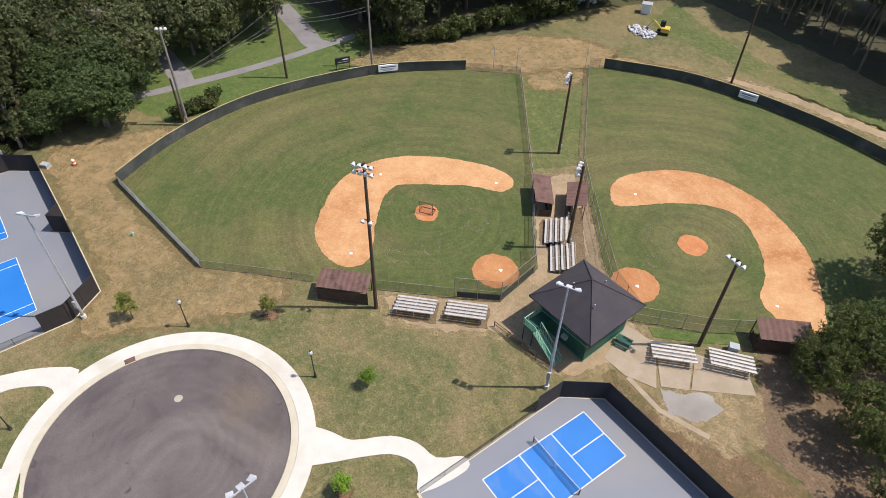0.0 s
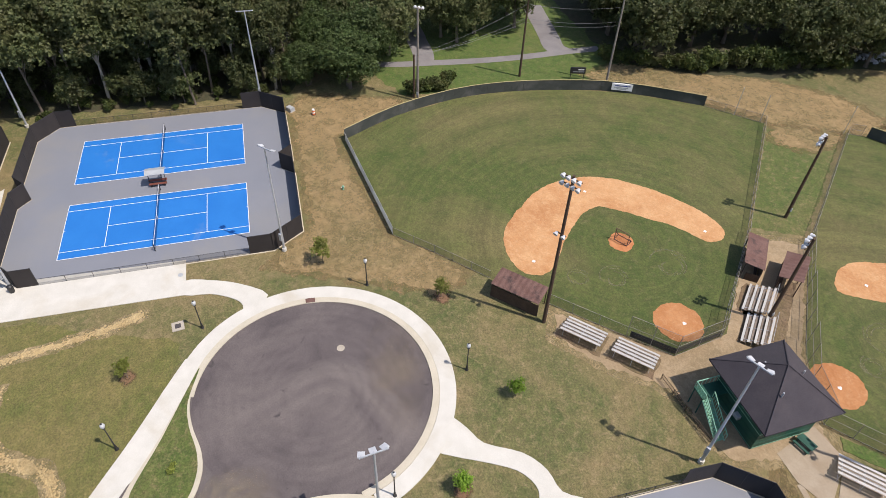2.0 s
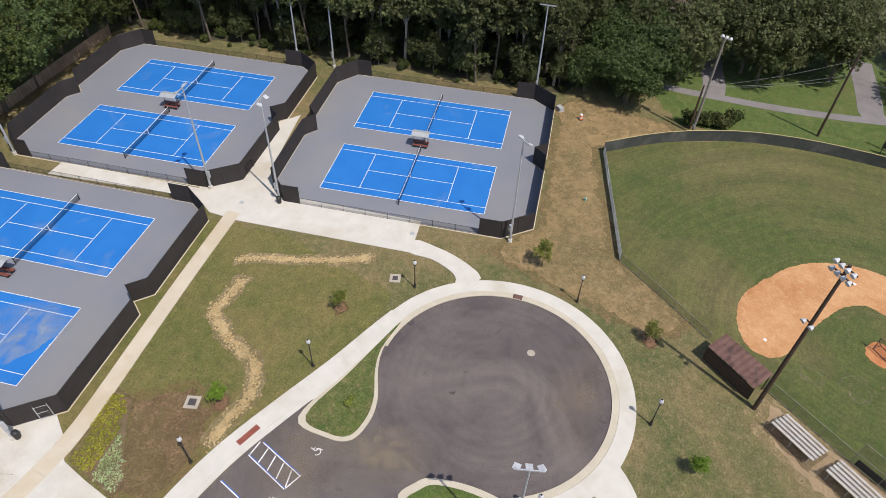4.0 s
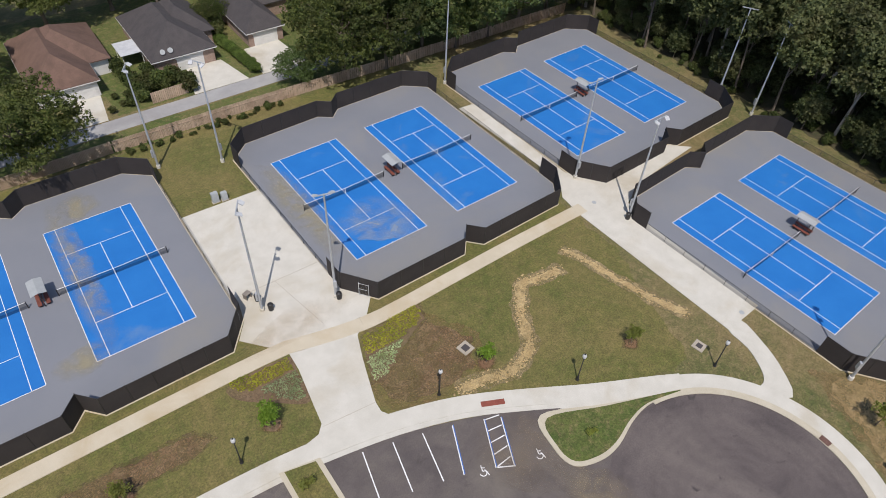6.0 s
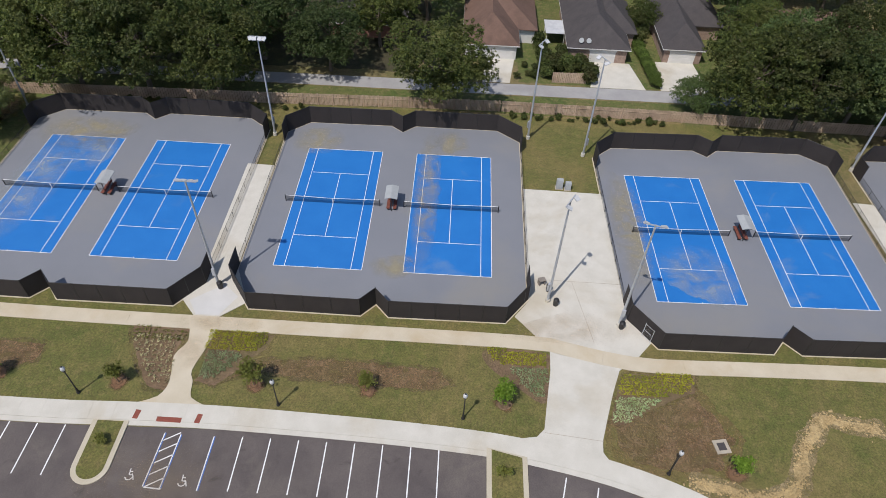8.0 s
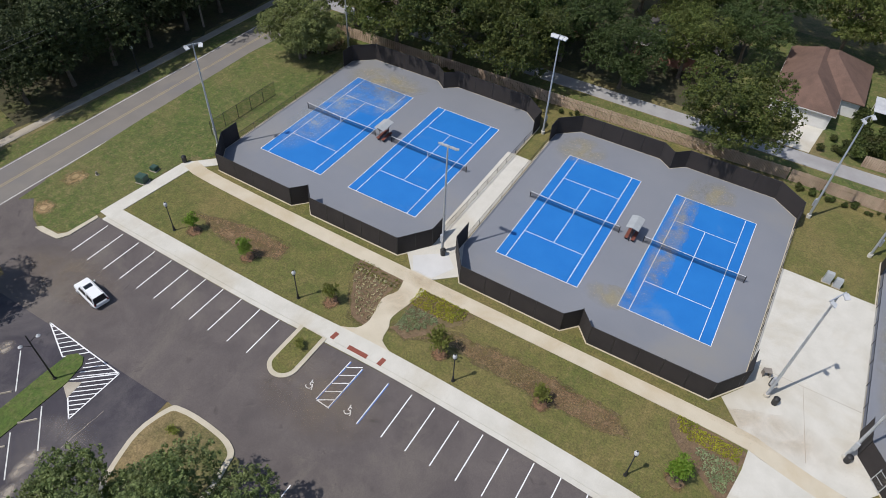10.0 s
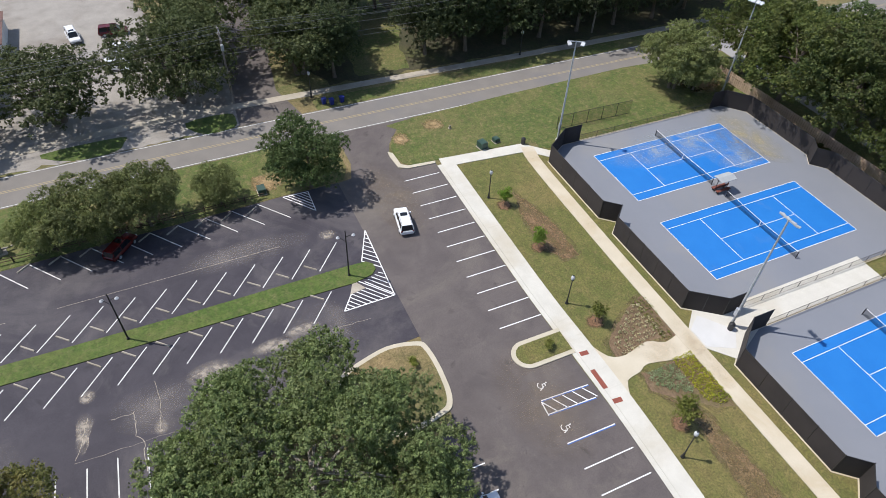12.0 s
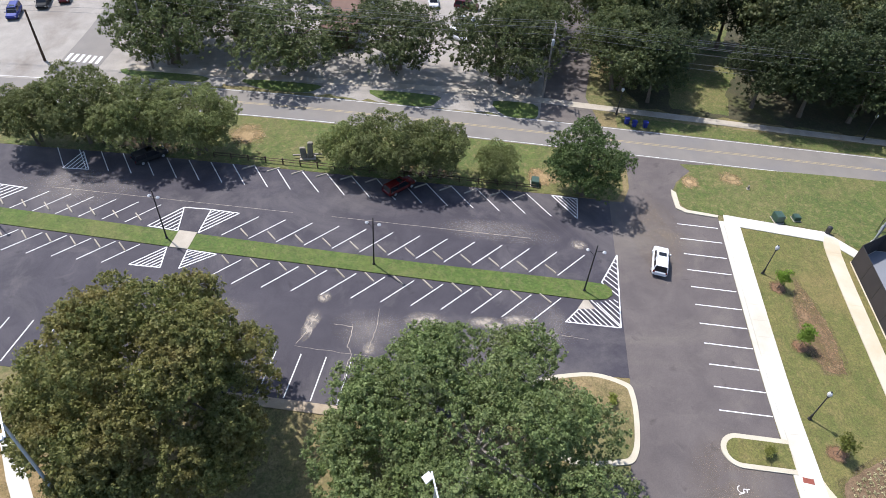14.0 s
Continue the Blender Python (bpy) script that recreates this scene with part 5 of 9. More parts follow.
tagged(part("drain_inlet", prism(bmesh.new(), band(arc(CX, CY, 13.0, 0.5, -4.5, 6), 0.7), 0, 0.14), RUST), "rusty drain inlet in the kerb", "drain", "", "structure")
tagged(part("manhole_cover", prism(bmesh.new(), arc(65.7, -54.0, 0.45, 0, 345, 23), 0, Z_ASPH + 0.01), CONC_OLD), "pale round manhole cover in asphalt", "manhole cover")


# ---- tennis courts ----
CW, CL = 10.97, 23.77
PADP = [(-4.0, -2.9), (-1.2, -6.8), (11.7, -6.9), (13.4, -5.0), (15.1, -6.9), (28.5, -6.8), (31.2, -3.2), (31.4, 27.9), (28.0, 30.6), (15.4, 30.6), (13.5, 28.9), (11.6, 30.4), (-0.9, 30.2), (-3.9, 27.5)]


def net(parent_m, width=12.8):
    ob = thing("tennis_net", "black tennis net with white band on steel posts", "net", parent_m, "court nets")
    h = width / 2
    bm = bmesh.new()
    for s in (-1, 1):
        pb = rod(bmesh.new(), (s * h, 0, 0), (s * h, 0, 1.08), 0.06, 0.06, 8)
        rod(pb, (s * h, 0, 1.08), (s * h, 0, 1.11), 0.075, 0.04, 8)
        part("post", pb, BLACKM, ob)
    n = 12
    top = [(-h + width * i / n, 1.07 - 0.155 * (1 - abs(2 * i / n - 1))) for i in range(n + 1)]
    for a, b in zip(top, top[1:]):
        f = [bm.verts.new(p) for p in ((a[0], 0, 0.04), (b[0], 0, 0.04), (b[0], 0, b[1] - 0.05), (a[0], 0, a[1] - 0.05))]
        bm.faces.new(f)
    part("netting", bm, NETM, ob)
    part("band", tube(bmesh.new(), [(x, 0, z - 0.03) for x, z in top], 0.03, 6), PAINT, ob, "white net band")
    part("centre_strap", bx(bmesh.new(), -0.04, -0.035, 0, 0.04, 0.035, 0.9), PAINT, ob, "white centre strap")
    return ob


def court(pad, x, y, z):
    """Blue playing area with its white lines."""
    c = part("playing_area", prism(bmesh.new(), [(x, y), (x + CW, y), (x + CW, y + CL), (x, y + CL)], z - 0.01, z + 0.004), BLUE, pad, "blue acrylic playing area")
    xs, xe, w, zt = x + 1.37, x + CW - 1.37, 0.075, z + 0.010
    for a, b in (((x, y), (x, y + CL)), ((x + CW, y), (x + CW, y + CL)), ((xs, y), (xs, y + CL)), ((xe, y), (xe, y + CL)), ((x, y), (x + CW, y)), ((x, y + CL), (x + CW, y + CL)), ((xs, y + 5.485), (xe, y + 5.485)), ((xs, y + CL - 5.485), (xe, y + CL - 5.485)), ((x + CW / 2, y + 5.485), (x + CW / 2, y + CL - 5.485)), ((x + CW / 2, y), (x + CW / 2, y + 0.2)), ((x + CW / 2, y + CL), (x + CW / 2, y + CL - 0.2))):
        stripe(c, "court_line", a, b, w, zt, PAINT)


def posts_rails(fence, a, b, h, sheet, step, r=0.03, rails=(1.0,), post_mat=None, screen=0.0, gap=0.05):
    """One straight run: posts, rails, and a panel of mesh or windscreen in each bay."""
    post_mat = post_mat or BLACKM
    a, b = Vector(a), Vector(b)
    L = (b - a).length
    n = max(1, round(L / step))
    d = (b - a) / n
    ang = math.degrees(math.atan2(d.y, d.x))
    pm = rm = sm = None
    for i in range(n):
        p = a + d * i
        if pm is None:
            bm = rod(bmesh.new(), (0, 0, 0), (0, 0, h + 0.05), r, r, 6)
            pm = part("post", bm, post_mat, fence)
            pm.matrix_basis = pose(p.x, p.y, 0)
            bm = bmesh.new()
            if screen:
                bx(bm, 0.02, -screen / 2, gap, d.length - 0.02, screen / 2, h - 0.04)
            else:
                f = [bm.verts.new(q) for q in ((0, 0, gap), (d.length, 0, gap), (d.length, 0, h), (0, 0, h))]
                bm.faces.new(f)
            sm = part("panel", bm, sheet, fence)
            sm.matrix_basis = pose(p.x, p.y, 0, 0, 0, ang)
            if rails:
                rm = part("rail", rod(bmesh.new(), (0, 0, 0), (d.length, 0, 0), r * 0.75, None, 5), post_mat, fence)
                rm.matrix_basis = pose(p.x, p.y, h * rails[0], 0, 0, ang)
            for k in rails[1:]:
                again("rail", rm, fence, p.x, p.y, h * k, ang)
        else:
            again("post", pm, fence, p.x, p.y)
            again("panel", sm, fence, p.x, p.y, 0, ang)
            for k in rails:
                again("rail", rm, fence, p.x, p.y, h * k, ang)


def shelter(m):
    ob = thing("court_shelter", "small bench shelter with a pale metal canopy", "shelter", m, "court shelters")
    for s in (-1, 1):
        bm = bmesh.new()
        vs = [bm.verts.new(p) for p in ((0, -1.35, 2.52), (0, 1.35, 2.52), (s * 0.85, 1.35, 2.30), (s * 0.85, -1.35, 2.30), (0, -1.35, 2.46), (0, 1.35, 2.46), (s * 0.85, 1.35, 2.24), (s * 0.85, -1.35, 2.24))]
        for q in ((0, 1, 2, 3), (7, 6, 5, 4), (0, 3, 7, 4), (1, 5, 6, 2), (2, 6, 7, 3)):
            bm.faces.new([vs[i] for i in q])
        bmesh.ops.recalc_face_normals(bm, faces=bm.faces[:])
        part("roof_sheet", bm, GREYBOX, ob, "pale grey sheet metal canopy")
    for s in (-1.1, 1.1):
        part("post", rod(bmesh.new(), (0, s, 0), (0, s, 2.35), 0.05), BLACKM, ob)
        bm = bmesh.new()
        for e in (-0.7, 0.7):
            rod(bm, (0, s, 1.9), (e, s, 2.28), 0.03)
        part("brace", bm, BLACKM, ob)
    for e in (-0.45, 0.45):
        b = part("bench_seat", bx(bmesh.new(), e - 0.22, -1.2, 0.42, e + 0.22, 1.2, 0.48), BENCHRED, ob, "red-brown bench seat")
        for s in (-0.9, 0.9):
            part("bench_leg", bx(bmesh.new(), e - 0.18, s - 0.03, 0, e + 0.18, s + 0.03, 0.42), BLACKM, ob)
    part("back_board", bx(bmesh.new(), -0.04, -1.2, 0.6, 0.04, 1.2, 0.95), BENCHRED, ob, "red-brown bench back")
    return ob


NET = None
SHEL = None


def pair(ox, oy, turn, gap, skip_low=()):
    """Two courts on one grey pad, fenced: tall windscreens at the ends, low mesh along the sides."""
    global NET, SHEL
    M = pose(ox, oy, 0, 0, 0, turn)
    zt = 0.07
    pad = tagged(part("court_pad", prism(bmesh.new(), PADP, 0, zt), PADM), "grey acrylic tennis pad with two blue courts", "tennis court", "", "structure")
    pad.matrix_basis = M
    kerb = part("court_edging", prism(bmesh.new(), grow(PADP, 0.28), 0, zt - 0.02), CONC_WARM, pad, "pale concrete edging of the pad")
    x2 = CW + gap
    for x in (0, x2):
        court(pad, x, 0, zt)
        m = M @ pose(x + CW / 2, CL / 2, zt)
        NET = net(m) if NET is None else copy_thing(NET, m)
    m = M @ pose(CW + gap / 2, CL / 2 + 0.3, zt)
    SHEL = shelter(m) if SHEL is None else copy_thing(SHEL, m)
    fence = thing("court_fence", "tall black windscreen fence and low mesh round tennis courts", "fence", M, "tennis court fences")
    P = grow(PADP, 0.12)
    P = [Vector(p) for p in P]
    H, LOW = 3.0, 1.1
    for i in (0, 1, 2, 3, 4, 5, 7, 8, 9, 10, 11, 12):
        posts_rails(fence, P[i], P[(i + 1) % 14], H, SCREEN, 3.0, 0.05, (0.985, 0.03), None, 0.03)
    up = Vector((0, 3.0))
    for a, b in ((P[6], P[7]), (P[0], P[13])):
        posts_rails(fence, a, a + up, H, SCREEN, 3.0, 0.05, (0.985,), None, 0.03)
        posts_rails(fence, b - up * 0.8, b, H, SCREEN, 3.0, 0.05, (0.985,), None, 0.03)
        posts_rails(fence, a + up, b - up * 0.8, LOW, LINKB, 3.0, 0.03, (1.0, 0.06))
    return pad


def stain(pad, pts, seed, material, label):
    part("stain", prism(bmesh.new(), ragged(pts, 0.3, 0.35, seed), 0.079, 0.084), material, pad, label)


pa = pair(-38.56, -0.04, -0.3, 4.75)
pb = pair(0, 0, 0, 5.12)
pc = pair(46.97, -2.4, 1.2, 5.15)
pair(87.2, -44.1, 2.06, 4.7)
pair(85.98, -2.24, 1.74, 4.66)

stain(pb, [(16.2, 0.2), (19.8, 2.5), (19.6, 9), (19.9, 16), (19.6, 24), (20.2, 30), (16.6, 30), (16.2, 24), (16.4, 16), (16.2, 9)], 1, POLLEN, "yellow pollen streak on the court")
stain(pb, [(11.5, -1.5), (16.5, -1.0), (18.6, 1.6), (16.5, 3.4), (12, 2.2)], 2, POLLEN, "yellow pollen streak on the court")
stain(pb, [(18.4, 23), (24, 25.5), (23.4, 30), (18.2, 29.6)], 3, POLLEN, "yellow pollen streak on the court")
stain(pb, [(-3, 22.2), (5, 23), (5, 29.5), (-2, 29)], 7, POLLEN, "yellow pollen streak on the pad")
stain(pa, [(-2, 1), (4, 1), (6.5, 10), (5.6, 22), (1.2, 25), (-1.5, 15)], 4, SILT, "pale grey-blue wash on the court")
stain(pa, [(3.5, 15), (9.5, 16), (11.8, 24.5), (4.5, 25)], 5, SILT, "pale grey-blue wash on the court")
stain(pa, [(-3, 20), (9, 21), (14, 29), (-2, 29)], 8, POLLEN, "yellow pollen film on the pad")
stain(pc, [(0, 9.5), (9, 10), (12, 2), (9.8, -2), (2, 3)], 6, SILT, "pale grey-blue wash on the court")
stain(pc, [(-3.5, 0), (1.5, 0), (1.2, 22), (-3.5, 26)], 9, POLLEN, "yellow pollen film on the pad")

for pts, seed, mat, z in (([(26, -8.9), (33, -9.2), (41, -9.8), (43, -6.4), (38, -4.6), (33.6, -5.6)], 21, RUSTWASH, 0.112), ([(-9, -8.2), (-2, -8.2), (1.5, -9.6), (-3, -10.4), (-8.5, -10.2)], 22, RUSTWASH, 0.112), ([(44.6, -28.4), (50.6, -31.2), (53.5, -35.5), (50, -40), (44, -37), (42, -32)], 23, MUD, Z_ASPH + 0.0075), ([(-8, -11.2), (-4.2, -10.8), (-4.6, -15), (-7.2, -15.5)], 24, RUSTWASH, 0.112), ([(-12, -24), (-1, -24), (2, -30), (-6, -33), (-13, -30.5)], 25, MUD, Z_ASPH + 0.0075), ([(53, -60), (62, -63.2), (70, -60.5), (66, -57), (56, -56)], 26, MUD, Z_ASPH + 0.0085), ([(-46, -28.5), (-36, -27), (-32, -31), (-42, -35), (-50, -33)], 27, MUD, Z_ASPH + 0.0075), ([(46.0, -39.2), (48.6, -37.0), (50.6, -38.4), (53.4, -41.4), (53.2, -45.0), (50.4, -47.2), (47.4, -45.0)], 28, SANDWASH, Z_ASPH + 0.0095)):
    tagged(part("stain", prism(bmesh.new(), ragged(closed(pts, 3), 0.3, 0.6, seed), 0.0, z), mat), "thin dried mud wash on the paving", "stain", "", "structure")

# pickleball pad nearer the diamonds
PF = [(42.3, -69.5), (42.9, -87.8), (40.0, -91.6), (12, -92.4), (10.5, -69.5)]
padf = tagged(part("court_pad", prism(bmesh.new(), PF, 0, 0.07), PADM), "grey acrylic pad with blue pickleball courts", "tennis court", "", "structure")
part("court_edging", prism(bmesh.new(), grow(PF[::-1], 0.28), 0, 0.05), CONC_WARM, padf, "pale concrete edging of the pad")
for x in (34.05, 22.55, 12.0):
    c = part("playing_area", prism(bmesh.new(), [(x, -88.75), (x + 6.1, -88.7), (x + 6.1, -75.3), (x, -75.3)], 0.06, 0.074), BLUE, padf, "blue acrylic playing area")
    y0, y1, ym = -88.72, -75.3, -82.0
    for a, b in (((x, y0), (x, y1)), ((x + 6.1, y0), (x + 6.1, y1)), ((x, y0), (x + 6.1, y0)), ((x, y1), (x + 6.1, y1)), ((x, ym - 2.13), (x + 6.1, ym - 2.13)), ((x, ym + 2.13), (x + 6.1, ym + 2.13)), ((x + 3.05, y0), (x + 3.05, ym - 2.13)), ((x + 3.05, y1), (x + 3.05, ym + 2.13))):
        stripe(c, "court_line", a, b, 0.08, 0.080, PAINT)
    tagged(net(pose(x + 3.05, ym, 0.07), 6.7), "black pickleball net with white band on posts", "net")
fence = thing("court_fence", "tall black windscreen fence round pickleball courts", "fence", None, "tennis court fences")
for a, b in (((43.0, -87.9), (40.1, -91.8)), ((40.1, -91.8), (12, -92.6))):
    posts_rails(fence, a, b, 3.0, SCREEN, 3.0, 0.035, (0.985, 0.03), None, 0.03)
posts_rails(fence, (43.0, -87.9), (42.95, -84.5), 3.0, SCREEN, 3.0, 0.035, (0.985,), None, 0.03)
posts_rails(fence, (42.95, -84.5), (42.45, -69.5), 1.1, LINKB, 3.0, 0.03, (1.0, 0.06))


# ---- trees ----
def leaves(rng, centres, radii, count, size, flat=0.75, low=-0.35, corners=4, tuft=0):
    """Small blades scattered over the shells of many round clumps: vertices and faces."""
    def unit(n):
        d = rng.normal(size=(n, 3))
        return d / np.linalg.norm(d, axis=1)[:, None]
    if tuft:
        # small tufts over the shells of the clumps, then blades over the tufts
        n = max(12, count // tuft)
        k = rng.choice(len(centres), n, p=radii ** 2 / (radii ** 2).sum())
        d = unit(n)
        d[:, 2] = np.where(d[:, 2] < low, -d[:, 2], d[:, 2])
        tc = centres[k] + d * (radii[k] * rng.uniform(0.72, 1.12, n))[:, None] * np.array([1, 1, flat])
        tr = size * rng.uniform(1.7, 4.6, n)
        k = rng.integers(0, n, count)
        e = unit(count)
        e[:, 2] = np.abs(e[:, 2]) * np.where(rng.uniform(size=count) < 0.25, -1, 1)
        p = tc[k] + e * (tr[k] * rng.uniform(0.3, 1.0, count))[:, None]
        d = e * 0.6 + d[k] * 0.5
    else:
        k = rng.choice(len(centres), count, p=radii ** 2 / (radii ** 2).sum())
        d = unit(count)
        d[:, 2] = np.where(d[:, 2] < low, -d[:, 2], d[:, 2])
        p = centres[k] + d * (radii[k] * rng.uniform(0.55, 1.08, count))[:, None] * np.array([1, 1, flat])
    nrm = d * 0.7 + rng.normal(size=(count, 3)) * 0.6 + np.array([0, 0, 0.2])
    nrm /= np.linalg.norm(nrm, axis=1)[:, None]
    u = np.cross(nrm, rng.normal(size=(count, 3)))
    u /= np.linalg.norm(u, axis=1)[:, None]
    v = np.cross(nrm, u)
    s = (size * rng.uniform(0.6, 1.4, count))[:, None]
    if corners == 3:
        return np.stack([p - u * s * 1.1 - v * s * 0.5, p + u * s * 1.1 - v * s * 0.4, p + v * s * 1.2 + nrm * s * 0.2], 1).reshape(-1, 3)
    q = np.stack([p - u * s, p - v * s * 0.55 + nrm * s * 0.15, p + u * s, p + v * s * 0.55 + nrm * s * 0.15], 1)
    return q.reshape(-1, 3)


def crown_mesh(name, verts, material, corners=4):
    me = bpy.data.meshes.new(name)
    n = len(verts) // corners
    me.from_pydata(verts.tolist(), [], np.arange(n * corners).reshape(n, corners).tolist())
    me.materials.append(material)
    return me


def tree(name, label, seed, height, radius, clear, count, size, leafmat, barkmat=None, clumps=26, spread=0.62, trunk=0.25, flat=0.8, stems=1, corners=4, tuft=11, dome=False, limbs=14, puff=1.0):
    """Tapered trunk with limbs that reach into a crown of leafy clumps."""
    rng = np.random.default_rng(seed)
    ob = thing(name, label, "tree", None)
    barkmat = barkmat or BARK
    ch = height - clear
    mid_z = clear + ch * 0.5
    c = rng.normal(size=(clumps, 3))
    c /= np.linalg.norm(c, axis=1)[:, None]
    c *= (rng.uniform(0.25, 1.0, clumps) ** 0.5)[:, None]
    rad = radius * puff * rng.uniform(0.20, 0.42, clumps)
    cen = np.stack([c[:, 0] * radius * spread * 1.15, c[:, 1] * radius * spread * 1.15, mid_z + c[:, 2] * ch * 0.36], 1)
    cen[0], rad[0] = (0, 0, mid_z), radius * 0.5 * puff
    if dome:
        c[:, 2] = np.abs(c[:, 2]) - 0.22
        c /= np.linalg.norm(c, axis=1)[:, None]
        c *= np.where(rng.uniform(size=clumps) < 0.8, rng.uniform(0.86, 1.0, clumps), rng.uniform(0.4, 0.8, clumps))[:, None]
        zc = clear + ch * 0.32
        cen = np.stack([c[:, 0] * radius * 0.86, c[:, 1] * radius * 0.86, zc + c[:, 2] * (height - zc) * 0.88], 1)
        rad = radius * rng.uniform(0.13, 0.23, clumps)
        cen[0], rad[0] = (0, 0, zc + ch * 0.12), radius * 0.5
    bm = bmesh.new()
    for s in range(stems):
        off = Vector((0.0, 0.0, 0.0)) if stems == 1 else Vector((0.5 * math.cos(s * 2.4), 0.5 * math.sin(s * 2.4), 0))
        lean = Vector((rng.uniform(-0.05, 0.05) * height, rng.uniform(-0.05, 0.05) * height, 0)) + off * (0 if stems == 1 else 2.2)
        pts = [off + lean * k + Vector((0, 0, (clear + ch * 0.55) * k)) for k in (0, 0.12, 0.4, 0.7, 1.0)]
        rr = [trunk * 1.35, trunk, trunk * 0.8, trunk * 0.6, trunk * 0.3]
        for a, b, r0, r1 in zip(pts, pts[1:], rr, rr[1:]):
            rod(bm, a, b, r0, r1, 7)
        for i in range(s, min(clumps, limbs), stems):
            k = rng.uniform(0.45, 0.9)
            a = off + lean * k + Vector((0, 0, (clear + ch * 0.55) * k))
            b = Vector(cen[i])
            m = a.lerp(b, 0.5) + Vector((0, 0, 0.06 * radius))
            rod(bm, a, m, trunk * 0.34, trunk * 0.22, 5)
            rod(bm, m, b, trunk * 0.22, trunk * 0.08, 5)
    bmesh.ops.remove_doubles(bm, verts=bm.verts, dist=0.0015)
    part("trunk", bm, barkmat, ob)
    crown = new("crown", crown_mesh("crown", leaves(rng, cen, rad, count, size, flat, -0.35, corners, tuft), leafmat, corners))
    crown.parent = ob
    return ob


def place(ob, x, y, s=1.0, rz=0.0, sz=None):
    ob.matrix_basis = pose(x, y, 0, 0, 0, rz) @ Matrix.Diagonal((s, s, sz or s, 1))
    return ob


def more(ob, x, y, s=1.0, rz=0.0, sz=None, label=""):
    o = copy_thing(ob, pose(x, y, 0, 0, 0, rz))
    o.scale = (s, s, sz or s)
    if label:
        tagged(o, label)
    return o


# two great trees in the middle lawn
place(tree("oak_tree", "great spreading live oak over the parking lot", 11, 12.5, 13.2, 1.6, 230000, 0.096, LEAF_OAK, PALEBARK, clumps=84, trunk=0.5, flat=0.75, corners=3, tuft=18, dome=True), -4.4, -52.4)
place(tree("magnolia_tree", "great dense round tree with warm green leaves", 12, 15.6, 10.9, 0.8, 230000, 0.096, LEAF_WARM, clumps=120, trunk=0.5, flat=0.9, corners=3, tuft=18, dome=True), -5.6, -79.3, 1.0, 0, 1.1)
# trees along the front of the old lot
LOT = [tree("lot_tree", "leafy rounded tree on the grass verge", 20 + i, 10.2, 5.9, 0.5, 42000, 0.088, LEAF_LOT, clumps=54, spread=0.72, trunk=0.2, stems=3, corners=3, tuft=14, puff=0.72) for i in range(2)]
place(tree("lot_tree", "dense dark green rounded tree by the lot entrance", 23, 10.4, 5.9, 0.4, 42000, 0.088, LEAF_CORNER, clumps=58, spread=0.70, trunk=0.22, stems=3, corners=3, tuft=14, puff=0.76), -47.6, -40.3, 1.05)
place(LOT[0], -48.2, -51.9, 0.58, 70)
place(LOT[1], -47.6, -60.8, 0.92)
for x, y, s, k, r in ((-47.0, -66.6, 0.95, 0, 140), (-47.3, -72.4, 0.72, 1, 60), (-47.0, -92.5, 1.05, 0, 200), (-46.4, -100.0, 1.1, 1, 20), (-46.8, -108.0, 1.1, 0, 100), (-45.0, -114.5, 0.9, 1, 250), (-50.4, 23.6, 1.2, 1, 10), (-48.6, 26.5, 0.8, 0, 80)):
    more(LOT[k], x, y, s, r)
# trees by the softball field corner
OAKS = [tree("shade_tree", "tall leafy shade tree with uneven dark crown", 40 + i, 15, 8.0, 1.2, 30000, 0.125, (LEAF_WOOD, LEAF_MIXED, LEAF_CORNER)[i], clumps=74, spread=0.76, trunk=0.34, flat=0.8, corners=3, tuft=14, puff=0.66) for i in range(3)]
place(OAKS[0], 27.6, -117.6, 0.62, 30)
place(OAKS[1], 18.0, 36.4, 1.15, 50, 1.05)
place(OAKS[2], 60.2, 38.6, 0.55, 0, 0.5)
for x, y, s, r, k in ((21, -110, 0.6, 80, 1), (24, -124, 0.75, 10, 2), (15, -104, 0.55, 200, 0), (12, -116, 0.8, 100, 1), (31, -134, 0.8, 50, 0), (20, -138, 0.9, 150, 2), (28.6, -112.2, 0.5, 15, 1)):
    more(OAKS[k], x, y, s, r)
for x, y, s, r, k in ((67.6, 36.8, 1.15, 200, 1), (75.2, 35.4, 1.2, 90, 0), (83.6, 36.4, 1.1, 30, 2), (90.4, 34.8, 1.2, 160, 0), (98, 35.2, 1.2, 300, 2), (106, 35.6, 1.2, 120, 1), (114, 36, 1.1, 260, 0), (77, 48, 1.0, 20, 2), (74.5, 57, 0.8, 70, 1), (86, 51, 1.0, 310, 0), (73.5, 68, 0.9, 130, 2), (104, 62, 1.0, 40, 1), (80, 78, 1.0, 200, 0), (98, 50, 1.1, 190, 1), (112, 50, 1.1, 60, 0)):
    more(OAKS[k], x, y, s, r)
for x, y, s, r, k in ((-0.5, 45.8, 0.9, 40, 2), (-12.5, 48.5, 1.05, 330, 2), (-16.5, 36.0, 1.2, 10, 1), (-27.5, 35.2, 1.3, 120, 0), (-38.5, 35.2, 1.25, 220, 1), (-49.5, 38.5, 1.15, 145, 1), (-33, 47, 1.1, 75, 0), (-21, 48, 1.0, 250, 2), (7, 55, 0.9, 100, 1)):
    more(OAKS[k], x, y, s, r)
